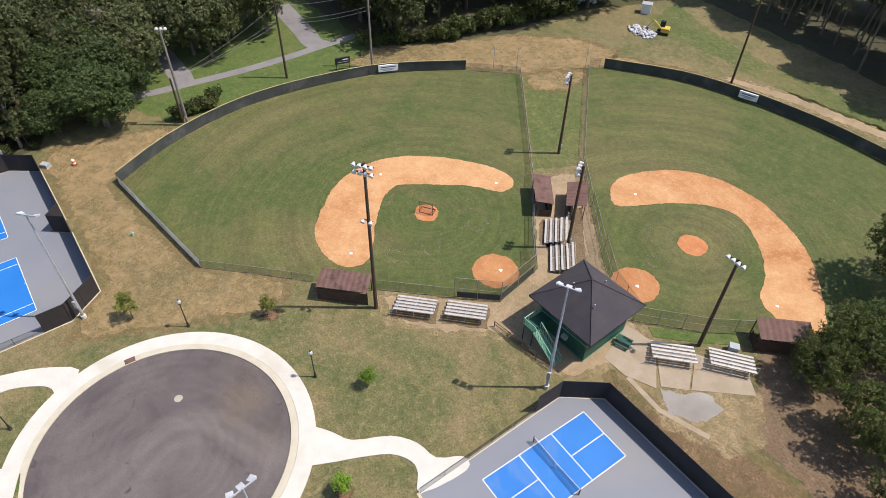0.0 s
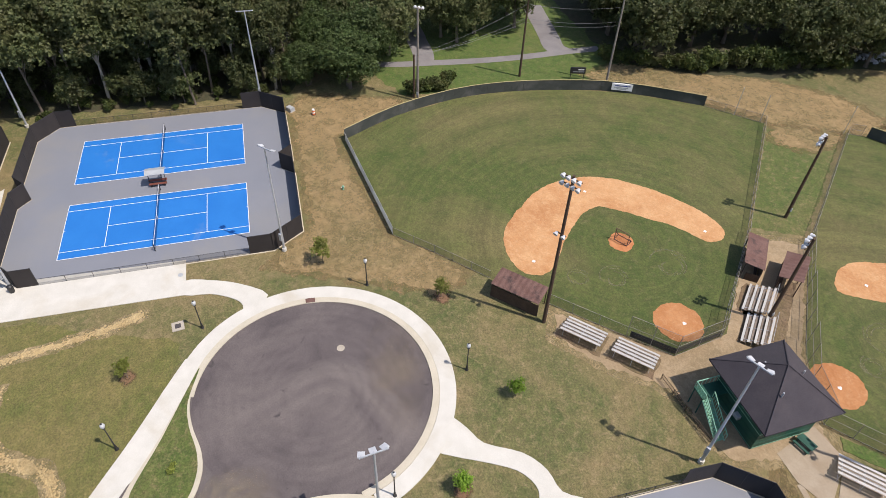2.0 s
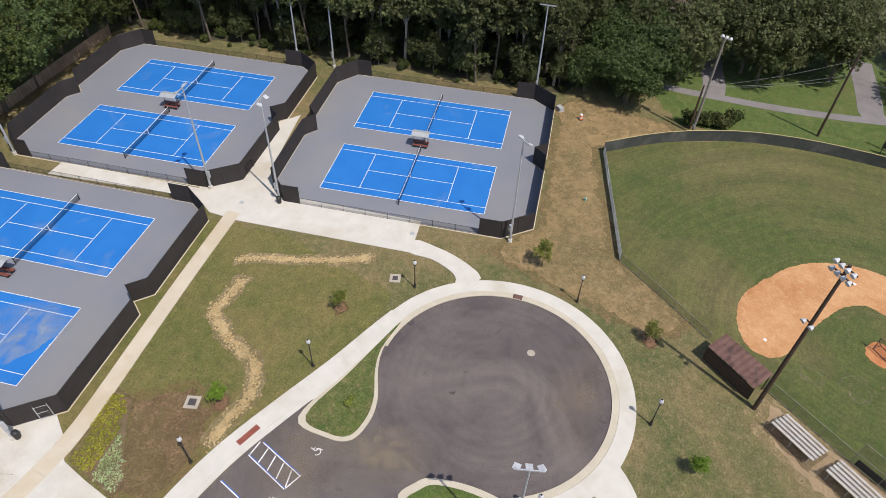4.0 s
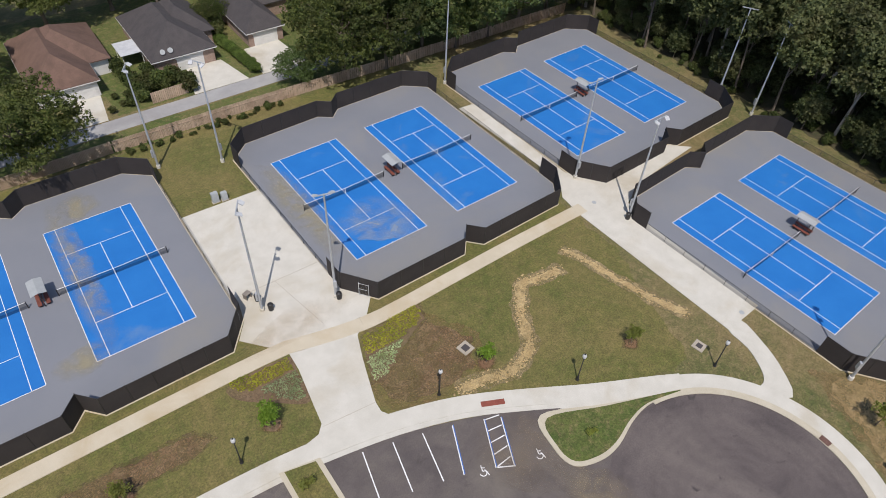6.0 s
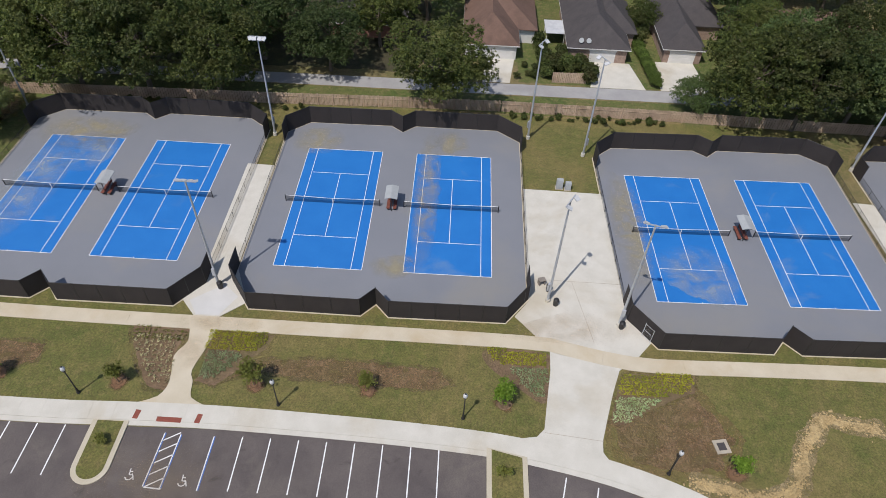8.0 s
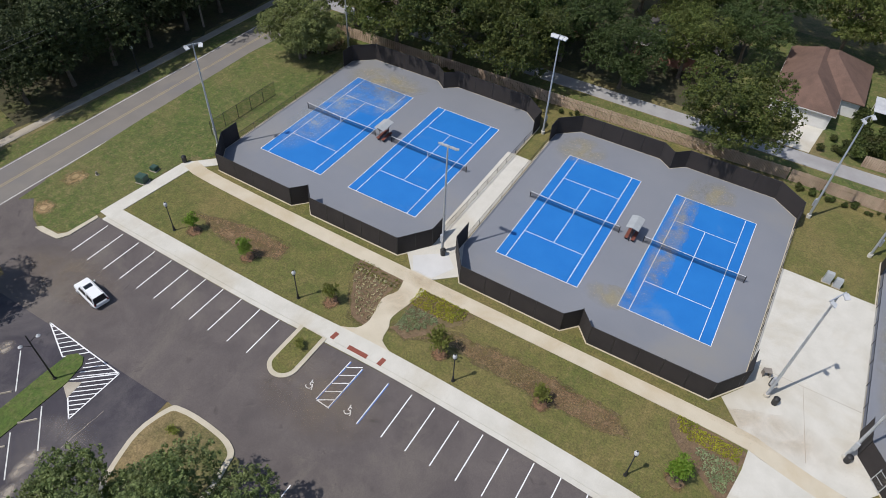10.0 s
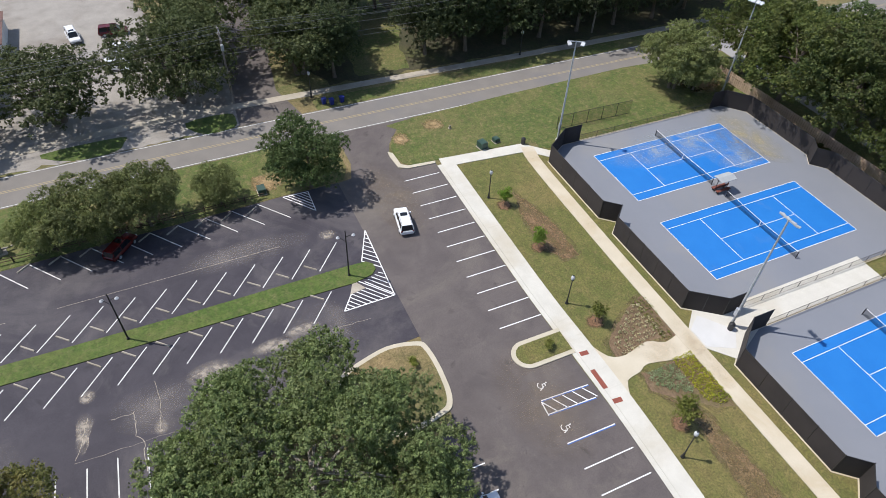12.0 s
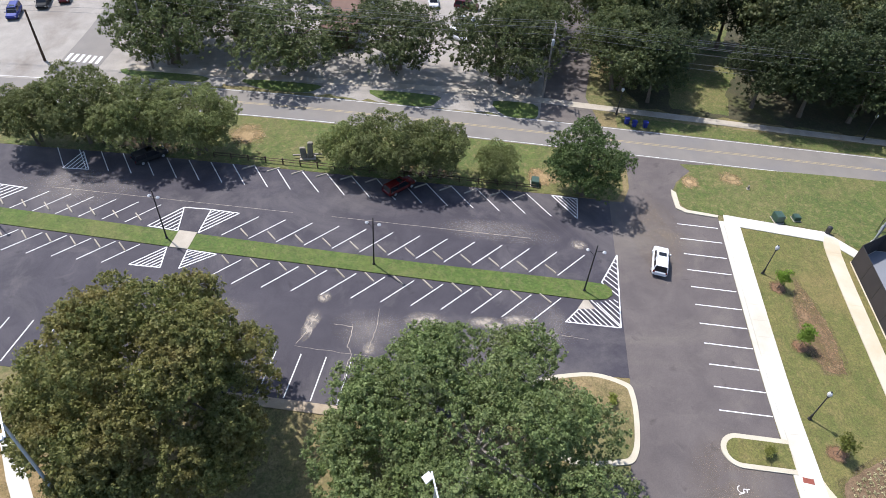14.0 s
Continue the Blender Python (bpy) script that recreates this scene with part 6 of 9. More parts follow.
for x, y, s, r, k in ((-11, 58, 0.9, 250, 2), (-27, 56, 1.0, 5, 0), (-43, 50, 1.0, 200, 2), (30, 80, 1.1, 40, 1), (18, 84, 1.2, 140, 2), (42, 82, 1.1, 240, 0), (2, 68, 1.0, 10, 1), (-7, 76, 1.1, 90, 2), (-15, 90, 1.2, 170, 0), (-4, 92, 1.2, 260, 1), (8, 80, 1.0, 60, 2), (15, 66, 0.9, 210, 2), (55.6, 66, 0.45, 280, 0)):
    more(OAKS[k], x, y, s, r)
FAR = [tree("shade_tree", "distant leafy tree with uneven dark crown", 45 + i, 15, 8.0, 1.2, 10000, 0.22, LEAF_DUSK, clumps=40, trunk=0.34, flat=0.85, corners=3, limbs=6) for i in range(2)]
# woodland
WOODS = [tree("woodland_tree", "tall woodland tree with pale bare lower trunk", 60 + i, 20, 5.4, 5.0 if i == 1 else 7.0, 8000, 0.22, LEAF_DUSK, PALEBARK if i == 0 else BARK, clumps=34, trunk=0.27 if i == 0 else 0.2, flat=1.0, corners=3, limbs=20) for i in range(3)]
UNDER = [tree("understorey_tree", "slender leafy understorey tree at the wood edge", 66 + i, 8.5, 3.4, 0.6, 5200, 0.15, LEAF_DUSK, BARK, clumps=30, trunk=0.1, flat=1.1, corners=3) for i in range(2)]
DEAD = tree("bare_tree", "leafless brown tree among the green crowns", 77, 11, 4.2, 2.0, 2600, 0.16, LEAF_BROWN, BARK, clumps=24, trunk=0.2, corners=3)
place(DEAD, 138.5, -67.5, 1.25, 20)
CORNER = tree("shade_tree", "dense broad tree leafy to the ground by the lane", 48, 11.5, 6.2, 0.3, 30000, 0.15, LEAF_CORNER, clumps=46, trunk=0.3, flat=0.95, stems=2, corners=3)
place(CORNER, 122.6, -61.6, 1.0, 40, 0.95)
for x, y, s, r in ((124.6, -54.4, 0.72, 150), (128.2, -64.4, 1.05, 260), (131.0, -58.5, 1.0, 80), (135.5, -62.5, 1.1, 20)):
    more(CORNER, x, y, s, r)
BUSH = tree("undergrowth_bush", "dense green undergrowth bush at the wood edge", 70, 3.6, 2.6, 0.1, 1300, 0.26, LEAF_WOOD, clumps=14, trunk=0.06, corners=3, limbs=4)
PINE = [tree("pine_tree", "tall dark pine with long bare trunk", 64 + i, 22, 4.0, 11.0, 2400, 0.37, LEAF_DARK, BARK, clumps=22, trunk=0.2, flat=1.0, corners=3, limbs=6) for i in range(2)]
rng = random.Random(5)
first = {o.name for o in OAKS}


def stand(kinds, spots, s0=0.8, s1=1.15):
    for x, y in spots:
        k = rng.choice(kinds)
        s = rng.uniform(s0, s1)
        if k.name in first:
            more(k, x, y, s, rng.uniform(0, 360), s * rng.uniform(0.9, 1.1))
        else:
            first.add(k.name)
            place(k, x, y, s, rng.uniform(0, 360))


def scatter(x0, x1, y0, y1, step, jit=0.42):
    out = []
    x = x0
    while x <= x1:
        y = y0
        while y <= y1:
            out.append((x + rng.uniform(-jit, jit) * step, y + rng.uniform(-jit, jit) * step))
            y += step
        x += step
    return out


slab("forest_floor", ragged([(122, -51), (122, 34), (110, 36.4), (110, 41), (123, 43), (260, 60), (260, -60), (150, -58), (134, -60)], 0.8, 1.5, 61), 0, 0.014, FLOOR, "leaf-strewn woodland floor, coloured dark for shade", "soil")
slab("forest_floor", ragged([(124, -112), (117.5, -123), (112.5, -138), (114, -154), (104, -184), (62, -182), (40, -178), (20, -170), (0, -180), (60, -300), (260, -260), (260, -110), (165, -108)], 0.8, 1.5, 62), 0, 0.013, FLOOR, "leaf-strewn woodland floor, coloured dark for shade", "soil")
slab("forest_floor", ragged([(-71.5, -30), (-70.4, 0), (-69.6, 60), (-69.6, 200), (-200, 200), (-200, -20), (-112, -34), (-92, -35)], 0.8, 1.5, 63), 0, 0.013, FLOOR, "leaf-strewn woodland floor, coloured dark for shade", "soil")
stand(WOODS, scatter(123.5, 134, -50, 46, 4.9, 0.5), 0.8, 1.15)
stand(UNDER, scatter(124.5, 136, -50, 44, 4.6, 0.6), 0.55, 1.1)
stand(FAR, scatter(140, 149, -52, 56, 8.5), 0.95, 1.2)
stand(FAR, scatter(48, 112, 82, 93, 11), 0.9, 1.2)
stand([BUSH], scatter(121.8, 128, -49, 36, 2.9, 0.6), 0.14, 0.5)
stand([BUSH], [(119.5 + rng.uniform(-1, 1), -72 - i * 1.3) for i in range(6)], 0.4, 0.7)
stand([BUSH], [(124 - i * 0.9, -110 - i * 2.1) for i in range(9)], 0.5, 0.8)
stand(FAR, scatter(141, 156, -98, -82, 7.5) + scatter(126, 150, -138, -112, 8) + scatter(146, 160, -72, -58, 8) + [(133, -70), (135, -63), (136, -84), (134, -115), (129, -119)], 0.8, 1.05)
stand(FAR, scatter(116, 142, -176, -142, 8.0), 0.85, 1.1)
stand([BUSH], [(118 - 0.5 * i, -124 - 3.2 * i) for i in range(10)], 0.7, 1.1)
stand(FAR, scatter(34, 112, -216, -204, 10), 0.9, 1.1)
stand(PINE, scatter(24, 112, -198, -186, 4.5) + scatter(30, 66, -188, -182, 5.5), 0.85, 1.1)
# across the road
ROADT = [tree("roadside_tree", "broad dull green roadside tree branched to the ground", 90 + i, 11.5, 8.4, 0.5, 22000, 0.13, LEAF_ROAD, clumps=66, spread=0.74, trunk=0.3, flat=0.85, stems=2, corners=3, tuft=14, puff=0.70) for i in range(2)]
place(ROADT[0], -73.0, -88.2, 1.38, 80, 1.0)
place(ROADT[1], -75.0, -70.0, 1.28, 150, 1.0)
for x, y, s, r, k in ((-70.2, -106, 1.2, 10, 0), (-78, -110, 1.2, 130, 1), (-80, -99, 1.2, 70, 1), (-75.2, -52.6, 1.25, 220, 0), (-76.8, -33.4, 1.2, 290, 1), (-84, -33, 1.0, 20, 0), (-83.5, -48.6, 1.1, 100, 1), (-93, -47.5, 1.1, 200, 0), (-92, -33, 1.1, 310, 1)):
    more(ROADT[k], x, y, s, r, s * 0.95)
DEEP = [tree("roadside_tree", "tall roadside tree with leaves darkened for deep shade", 94 + i, 13.5, 7.2, 1.0, 20000, 0.14, LEAF_DEEP, clumps=48, trunk=0.3, flat=0.95, corners=3) for i in range(2)]
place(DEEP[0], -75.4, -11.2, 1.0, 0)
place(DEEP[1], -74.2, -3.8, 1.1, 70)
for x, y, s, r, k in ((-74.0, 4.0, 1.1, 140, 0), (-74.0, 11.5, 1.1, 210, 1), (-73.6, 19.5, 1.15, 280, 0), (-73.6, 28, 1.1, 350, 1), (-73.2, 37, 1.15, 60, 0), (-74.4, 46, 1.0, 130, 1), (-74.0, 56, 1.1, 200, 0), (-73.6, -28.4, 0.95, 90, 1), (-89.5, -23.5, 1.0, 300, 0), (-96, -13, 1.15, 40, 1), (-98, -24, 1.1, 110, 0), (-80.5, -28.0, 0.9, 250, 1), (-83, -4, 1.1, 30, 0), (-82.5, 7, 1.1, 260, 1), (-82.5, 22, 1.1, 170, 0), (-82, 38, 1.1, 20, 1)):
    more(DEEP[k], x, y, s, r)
slab("lawn", ragged([(-72.4, -24.5), (-72.0, -15.4), (-79.8, -14.6), (-86, -11.5), (-97, -11), (-112, -8), (-112, -22), (-92, -24), (-82, -24)], 0.5, 1.2, 67), 0, 0.020, GREEN2, "bright grass glade between the roadside trees", "lawn")
stand(FAR, scatter(-96, -84, -6, 62, 7.5), 1.0, 1.3)
stand(FAR, scatter(-112, -90, -33, -26, 7), 0.9, 1.1)
# saplings
YOUNG = tree("sapling", "bright green sapling in the lawn", 80, 3.1, 1.15, 0.6, 1500, 0.10, LEAF_YOUNG, clumps=12, trunk=0.04, spread=0.5, limbs=0)
DULL = tree("sapling", "dull olive sapling with thin crown", 81, 3.0, 1.2, 0.5, 1100, 0.10, LEAF_DULL, clumps=12, trunk=0.04, spread=0.55, limbs=0)
SHRUB = tree("shrub", "small sparse shrub on an island", 82, 1.3, 0.8, 0.05, 350, 0.10, LEAF_DULL, clumps=9, trunk=0.02, limbs=0)
place(DULL, 79.8, -53.2, 1.35)
place(YOUNG, 55.7, -71.6, 0.95)
place(SHRUB, 54.2, -36.7, 0.9)
for k, x, y, s in ((DULL, 71.1, -66.8, 1.05), (YOUNG, 46.6, -63.5, 1.05), (YOUNG, -33.9, -17.5, 0.95), (YOUNG, -25.1, -17.4, 1.05), (DULL, -12.2, -17.6, 1.05), (DULL, 1.9, -17.0, 1.4), (DULL, 13.7, -16.8, 1.0), (YOUNG, 28.2, -17.5, 1.25), (YOUNG, 50.8, -23.8, 1.0), (DULL, 66.2, -31.2, 1.0),
                   (SHRUB, -10.9, -24.4, 1.1), (SHRUB, -14.6, -38.6, 1.0), (SHRUB, 28.2, -25.2, 1.2)):
    more(k, x, y, s, rng.uniform(0, 360))
    if k is not SHRUB:
        patch("soil", arc(x, y, 0.55 + 0.25 * s, 0, 324, 10), 0.12, int(x * 7) % 97, REDSPOT, REDSPOT, "bare reddish soil under a sapling", 0.019, 0.8)


# ---- lamps and poles ----
def court_light(m, heads, label, turn=0):
    """Tall steel pole, cross arm, square floodlights and a control box."""
    ob = thing("court_light", label, "light pole", m, "court lights")
    H = 16.2
    bm = rod(bmesh.new(), (0, 0, 0), (0, 0, H), 0.17, 0.09, 10)
    part("pole", bm, STEEL, ob)
    part("base", rod(bmesh.new(), (0, 0, 0), (0, 0, 0.5), 0.30, 0.30, 12), CONC, ob, "round concrete base")
    part("cross_arm", bx(bmesh.new(), -1.15, -0.05, H - 0.15, 1.15, 0.05, H - 0.03), STEEL, ob)
    part("control_box", bx(bmesh.new(), -0.2, 0.14, 2.0, 0.2, 0.36, 3.1), STEEL, ob, "grey control box")
    for x in ((-1.0, 1.0, 0.0) if heads == 3 else (-1.0, 1.0) if heads == 2 else (-1.05, -0.4, 0.4, 1.05)):
        h = part("floodlight", bx(bmesh.new(), -0.27, -0.68, -0.09, 0.27, -0.08, 0.03), LAMPW, ob, "square pale grey floodlight")
        h.matrix_basis = pose(x, 0, H - 0.06, 0, 0, -20 * x) @ pose(0, 0, 0, 24)
        part("bracket", bx(bmesh.new(), -0.05, -0.16, -0.05, 0.05, 0.02, 0.05), STEEL, h)
    return ob


CL2 = court_light(pose(33.7, -3.3, 0, 0, 0, 60), 2, "tall grey steel court light with two floodlights")
CL4 = court_light(pose(-5.75, 26.6, 0, 0, 0, 0), 4, "tall grey steel court light with four floodlights")
CL3 = court_light(pose(43.3, -55.4, 0, 0, 0, 100), 3, "tall grey steel court light with three floodlights")
for x, y, r, k in ((-5.7, -3.6, 180, CL4), (41.8, -6.3, 165, CL2), (32.8, 29.2, 60, CL2), (40.9, 25.6, -60, CL2), (81.1, 25.6, 0, CL4), (81.9, -5.8, 180, CL2), (82.2, -16.1, 0, CL2), (82.9, -48.5, 45, CL2), (119.6, -46.3, 90, CL4), (44.7, -87.5, 30, CL3), (-43.8, -3.1, 60, CL2), (118.8, -10.0, 60, CL2), (118.0, -3.5, 120, CL2), (4.2, -54.8, 20, CL2), (3.7, -82.8, 40, CL2), (-45.4, 30.4, 20, CL4)):
    copy_thing(k, pose(x, y, 0, 0, 0, r))


def ball_light(name, label, m, H, rows, per, wood, low=0):
    """Wooden pole with rows of round floodlights."""
    ob = thing(name, label, "light pole", m, "field lights")
    part("pole", rod(bmesh.new(), (0, 0, 0), (0, 0, H), 0.24, 0.15, 9), wood, ob)
    for r in range(rows):
        z = H - 0.25 - 0.9 * r
        w = 0.55 * (per - 1) / 2 + 0.3
        part("cross_arm", bx(bmesh.new(), -w, -0.22, z - 0.06, w, -0.12, z + 0.06), wood, ob)
        for i in range(per):
            f = part("floodlight", lathe(bmesh.new(), [(0.10, -0.12), (0.17, 0.0), (0.27, 0.26), (0.28, 0.30)], 10), LAMPW, ob, "round white floodlight")
            f.matrix_basis = pose((i - (per - 1) / 2) * 0.62, -0.3, z + 0.12, 115, 0, 0)
    for i in range(low):
        f = part("floodlight", lathe(bmesh.new(), [(0.10, -0.12), (0.17, 0.0), (0.27, 0.26), (0.28, 0.30)], 10), LAMPW, ob, "round white floodlight")
        f.matrix_basis = pose(-0.45 + 0.9 * i, -0.35, H * 0.66, 115, 0, 0)
    if low:
        part("cross_arm", bx(bmesh.new(), -0.6, -0.22, H * 0.66 - 0.1, 0.6, -0.12, H * 0.66), wood, ob)
    part("junction_box", bx(bmesh.new(), -0.14, 0.16, 1.3, 0.14, 0.32, 1.8), GREYBOX, ob, "small grey junction box")
    return ob


ball_light("field_light", "tall dark wooden field light with two lamp rows", pose(64.9, -77.9, 0, 0, 0, 215), 21.8, 2, 4, DARKWOOD, 2)
FL = ball_light("field_light", "dark wooden field light pole between the fields", pose(76.5, -117.9, 0, 0, 0, 120), 13.6, 2, 3, DARKWOOD)
copy_thing(FL, pose(59.8, -104.4, 0, 0, 0, 120))
ball_light("field_light", "dark wooden field light pole behind the stands", pose(39.1, -106.0, 0, 0, 0, 180), 14.2, 1, 4, DARKWOOD)
ball_light("field_light", "weathered grey wooden field light by the outfield fence", pose(115.9, -72.4, 0, 0, 0, 60), 16.5, 1, 3, GREYWOOD)
for x, y, h, wd, lb in ((-66.0, -125.6, 8.5, DARKWOOD, "dark leaning wooden pole by the side street"), (-67.3, -108.3, 11, GREYWOOD, "weathered wooden pole beside the yard"), (121.1, -92.3, 15, DARKWOOD, "dark wooden utility pole in the grass"), (116.3, -107.3, 16, GREYWOOD, "thin weathered pole behind the outfield fence"), (75.3, -159.0, 16, DARKWOOD, "dark wooden pole behind the outfield fence"), (117.2, -72.0, 8, DARKWOOD, "short dark ivy-clad pole stub")):
    ob = thing("utility_pole", lb, "pole", pose(x, y, 0))
    part("pole", rod(bmesh.new(), (0, 0, 0), (0, 0, h), 0.22, 0.14, 9), wd, ob)


def park_lamp(m):
    ob = thing("park_lamp", "black iron park lamp with frosted white globe", "street lamp", m, "park lamps")
    part("base", lathe(bmesh.new(), [(0.20, 0), (0.20, 0.12), (0.14, 0.2), (0.11, 0.7), (0.075, 0.85)], 12), BLACKM, ob)
    part("post", rod(bmesh.new(), (0, 0, 0.8), (0, 0, 3.85), 0.07, 0.055, 8), BLACKM, ob)
    part("collar", lathe(bmesh.new(), [(0.06, 3.82), (0.15, 3.92), (0.16, 4.0), (0.12, 4.04)], 12), BLACKM, ob)
    part("globe", lathe(bmesh.new(), [(0.12, 4.04), (0.22, 4.2), (0.235, 4.38), (0.17, 4.55), (0.07, 4.64)], 12), GLOBE, ob, "frosted white globe")
    part("finial", lathe(bmesh.new(), [(0.09, 4.63), (0.10, 4.67), (0.03, 4.78)], 8), BLACKM, ob)
    return ob


PL = park_lamp(pose(4.95, -19.2, 0))
for x, y in ((24.0, -19.5), (44.1, -24.2), (57.6, -31.2), (71.7, -38.7), (74.75, -58.2), (60.05, -67.3), (-36.0, -18.8), (-15.8, -19.1), (47.4, -57.2), (-68.9, -33.8), (-69.2, 4.7)):
    copy_thing(PL, pose(x, y, 0))


def lot_lamp(m):
    ob = thing("lot_lamp", "dark bronze parking lamp with curved twin arms", "street lamp", m, "parking lamps")
    part("pole", rod(bmesh.new(), (0, 0, 0), (0, 0, 7.3), 0.10, 0.06, 8), BLACKM, ob)
    part("base", rod(bmesh.new(), (0, 0, 0), (0, 0, 0.25), 0.2, 0.17, 8), BLACKM, ob)
    for s in (1, -1):
        prev = (0, 0, 6.3 if s > 0 else 5.6)
        bend = [prev]
        for k in range(1, 6):
            prev = (s * 0.9 * math.sin(k * 0.3), 0, prev[2] + 0.22 * math.cos(k * 0.3))
            bend.append(prev)
        part("arm", tube(bmesh.new(), bend, 0.035, 6), BLACKM, ob)
        h = part("lamp_head", lathe(bmesh.new(), [(0.03, 0.18), (0.10, 0.12), (0.22, 0.0), (0.22, -0.05), (0.12, -0.12)], 10), LAMPW, ob, "pale bell lamp head")
        h.matrix_basis = pose(prev[0], 0, prev[2] - 0.12)
    return ob


LL = lot_lamp(pose(-29.5, -40.75, 0, 0, 0, 60))
for x, y in ((-29.7, -65.3), (-29.9, -90.2), (-30.0, -112)):
    copy_thing(LL, pose(x, y, 0, 0, 0, 60))


def utility(m, h, label):
    ob = thing("utility_pole", label, "pole", m, "road utility poles")
    part("pole", rod(bmesh.new(), (0, 0, 0), (0, 0, h), 0.19, 0.13, 8), GREYWOOD, ob)
    for z in (h - 0.4, h - 1.5):
        part("cross_arm", bx(bmesh.new(), -1.2, -0.07, z - 0.07, 1.2, 0.07, z + 0.07), GREYWOOD, ob)
        for x in (-1.1, -0.4, 0.4, 1.1):
            part("insulator", rod(bmesh.new(), (x, 0, z + 0.07), (x, 0, z + 0.28), 0.06, 0.04, 6), GREYBOX, ob, "grey insulator")
    part("transformer", lathe(bmesh.new(), [(0.2, h - 3.4), (0.24, h - 3.3), (0.24, h - 2.5), (0.16, h - 2.4)], 10, (0.38, 0, 0)), GREYBOX, ob, "grey can transformer")
    return ob


UP = [(-71.6, -45.5), (-69.0, -106.5), (-72.0, 22.0), (-69.6, 62)]
for i, (x, y) in enumerate(UP):
    utility(pose(x, y, 0, 0, 0, 8 if i == 1 else 2), 12.5, "weathered wooden utility pole with cross arms beside the road")


def wire(name, a, b, sag, r=0.020):
    bm = bmesh.new()
    a, b = Vector(a), Vector(b)
    n = 10
    pts = [a.lerp(b, i / n) - Vector((0, 0, sag * 4 * (i / n) * (1 - i / n))) for i in range(n + 1)]
    tube(bm, pts, r)
    return tagged(part(name, bm, CABLE), "thin dark grey overhead power cable along the road", "cable", "power cables")


LINE = [(-62.0, -190), UP[1], UP[0], UP[2], UP[3]]
for p, q in zip(LINE, LINE[1:]):
    for dx, z in ((-1.1, 12.4), (-0.4, 12.4), (1.1, 12.4), (-1.0, 11.2), (1.0, 11.2), (0.1, 9.2), (0.1, 8.4)):
        wire("power_cable", (p[0] + dx, p[1], z), (q[0] + dx, q[1], z), 0.9)
for z in (12.0, 9.5, 8.8):
    wire("power_cable", (121.1, -92.3, z + 1.5), (117.2, -72, 7.8), 0.6)
    wire("power_cable", (121.1, -92.3, z + 1.5), (116.3, -107.3, z + 2), 0.6)


# ---- softball fences, stands and dugouts ----
fen = thing("outfield_fence", "dark windscreen outfield fence with yellow cap", "fence", None, "outfield fences")


def capped(pts, fence):
    for a, b in zip(pts, pts[1:]):
        posts_rails(fence, a, b, 1.95, DARKSCREEN, 3.0, 0.035, (), BLACKM, 0.03, 0.02)
        v = Vector((b[0] - a[0], b[1] - a[1]))
        m = rod(bmesh.new(), (0, 0, 0), (v.length, 0, 0), 0.06, None, 6)
        o = part("cap", m, CAPM, fence, "faded yellow fence cap")
        o.matrix_basis = pose(a[0], a[1], 1.99, 0, 0, math.degrees(math.atan2(v.y, v.x)))


capped(smooth([(106.6, -58.9), (112, -68), (115.5, -78.7), (116.3, -88), (115.2, -98.4), (112.6, -108.7), (105.8, -121.2)], 3), fen)
fen2 = thing("outfield_fence", "dark windscreen outfield fence of the second field", "fence", None, "outfield fences")
capped(smooth([(92.2, -143.4), (81.3, -151.6), (71.8, -155.6), (62, -158), (52.4, -159.1), (40, -158.6), (24, -153)], 3), fen2)
side = thing("chain_link_fence", "low faded windscreen fence on the foul line", "fence", None, "field fences")
posts_rails(side, (83.3, -62.8), (106.6, -58.9), 1.35, GREYSCREEN, 3.0, 0.03, (1.0,), STEEL, 0.0, 0.02)


def link(label, runs):
    f = thing("chain_link_fence", label, "fence", None, "field fences")
    for a, b, h in runs:
        rl = (1.0, 0.03) if h < 2 else (1.0, 0.5, 0.03)
        posts_rails(f, a, b, h, LINK, 3.0, 0.035, rl, RAILM)
    return f


link("grey chain-link fence along the first field", [((83.3, -62.8), (78.9, -67.6), 1.3), ((78.9, -67.6), (73.0, -73.6), 1.3), ((67.8, -79.2), (61.0, -86.7), 1.7)])
link("tall grey chain-link backstop behind home plate", [((61.0, -86.7), (57.2, -91.0), 3.6), ((57.2, -91.0), (58.6, -97.6), 3.6), ((58.6, -97.6), (62.6, -100.8), 3.0)])
link("grey chain-link fence down the foul line", [((62.6, -100.8), (74.4, -110.6), 2.0), ((74.4, -110.6), (98.9, -128.6), 1.5), ((98.9, -128.6), (105.8, -121.2), 1.5)])
link("grey chain-link fence of the second field", [((92.6, -142.6), (93.6, -140.7), 2.0), ((93.6, -140.7), (79, -126), 1.5), ((79, -126), (71.4, -118.3), 1.5), ((71.4, -118.3), (63.9, -112.8), 2.4), ((63.9, -112.8), (56.0, -107.2), 3.0)])
link("tall grey chain-link backstop of the second field", [((56.0, -107.2), (50.6, -103.6), 3.8), ((50.6, -103.6), (46.0, -102.4), 3.8), ((46.0, -102.4), (39.8, -108.3), 2.6), ((39.8, -108.3), (36.0, -113.2), 2.6)])
for x, y in ((99.4, -128.0), (93.9, -140.2), (102.4, -125)):
    ob = thing("foul_pole", "thin pale foul pole at the fence", "pole", pose(x, y, 0))
    part("pole", rod(bmesh.new(), (0, 0, 0), (0, 0, 5.2), 0.05), STEEL, ob)
kick = thing("kick_board", "dark windscreen strip on the lower backstop", "fence screen")
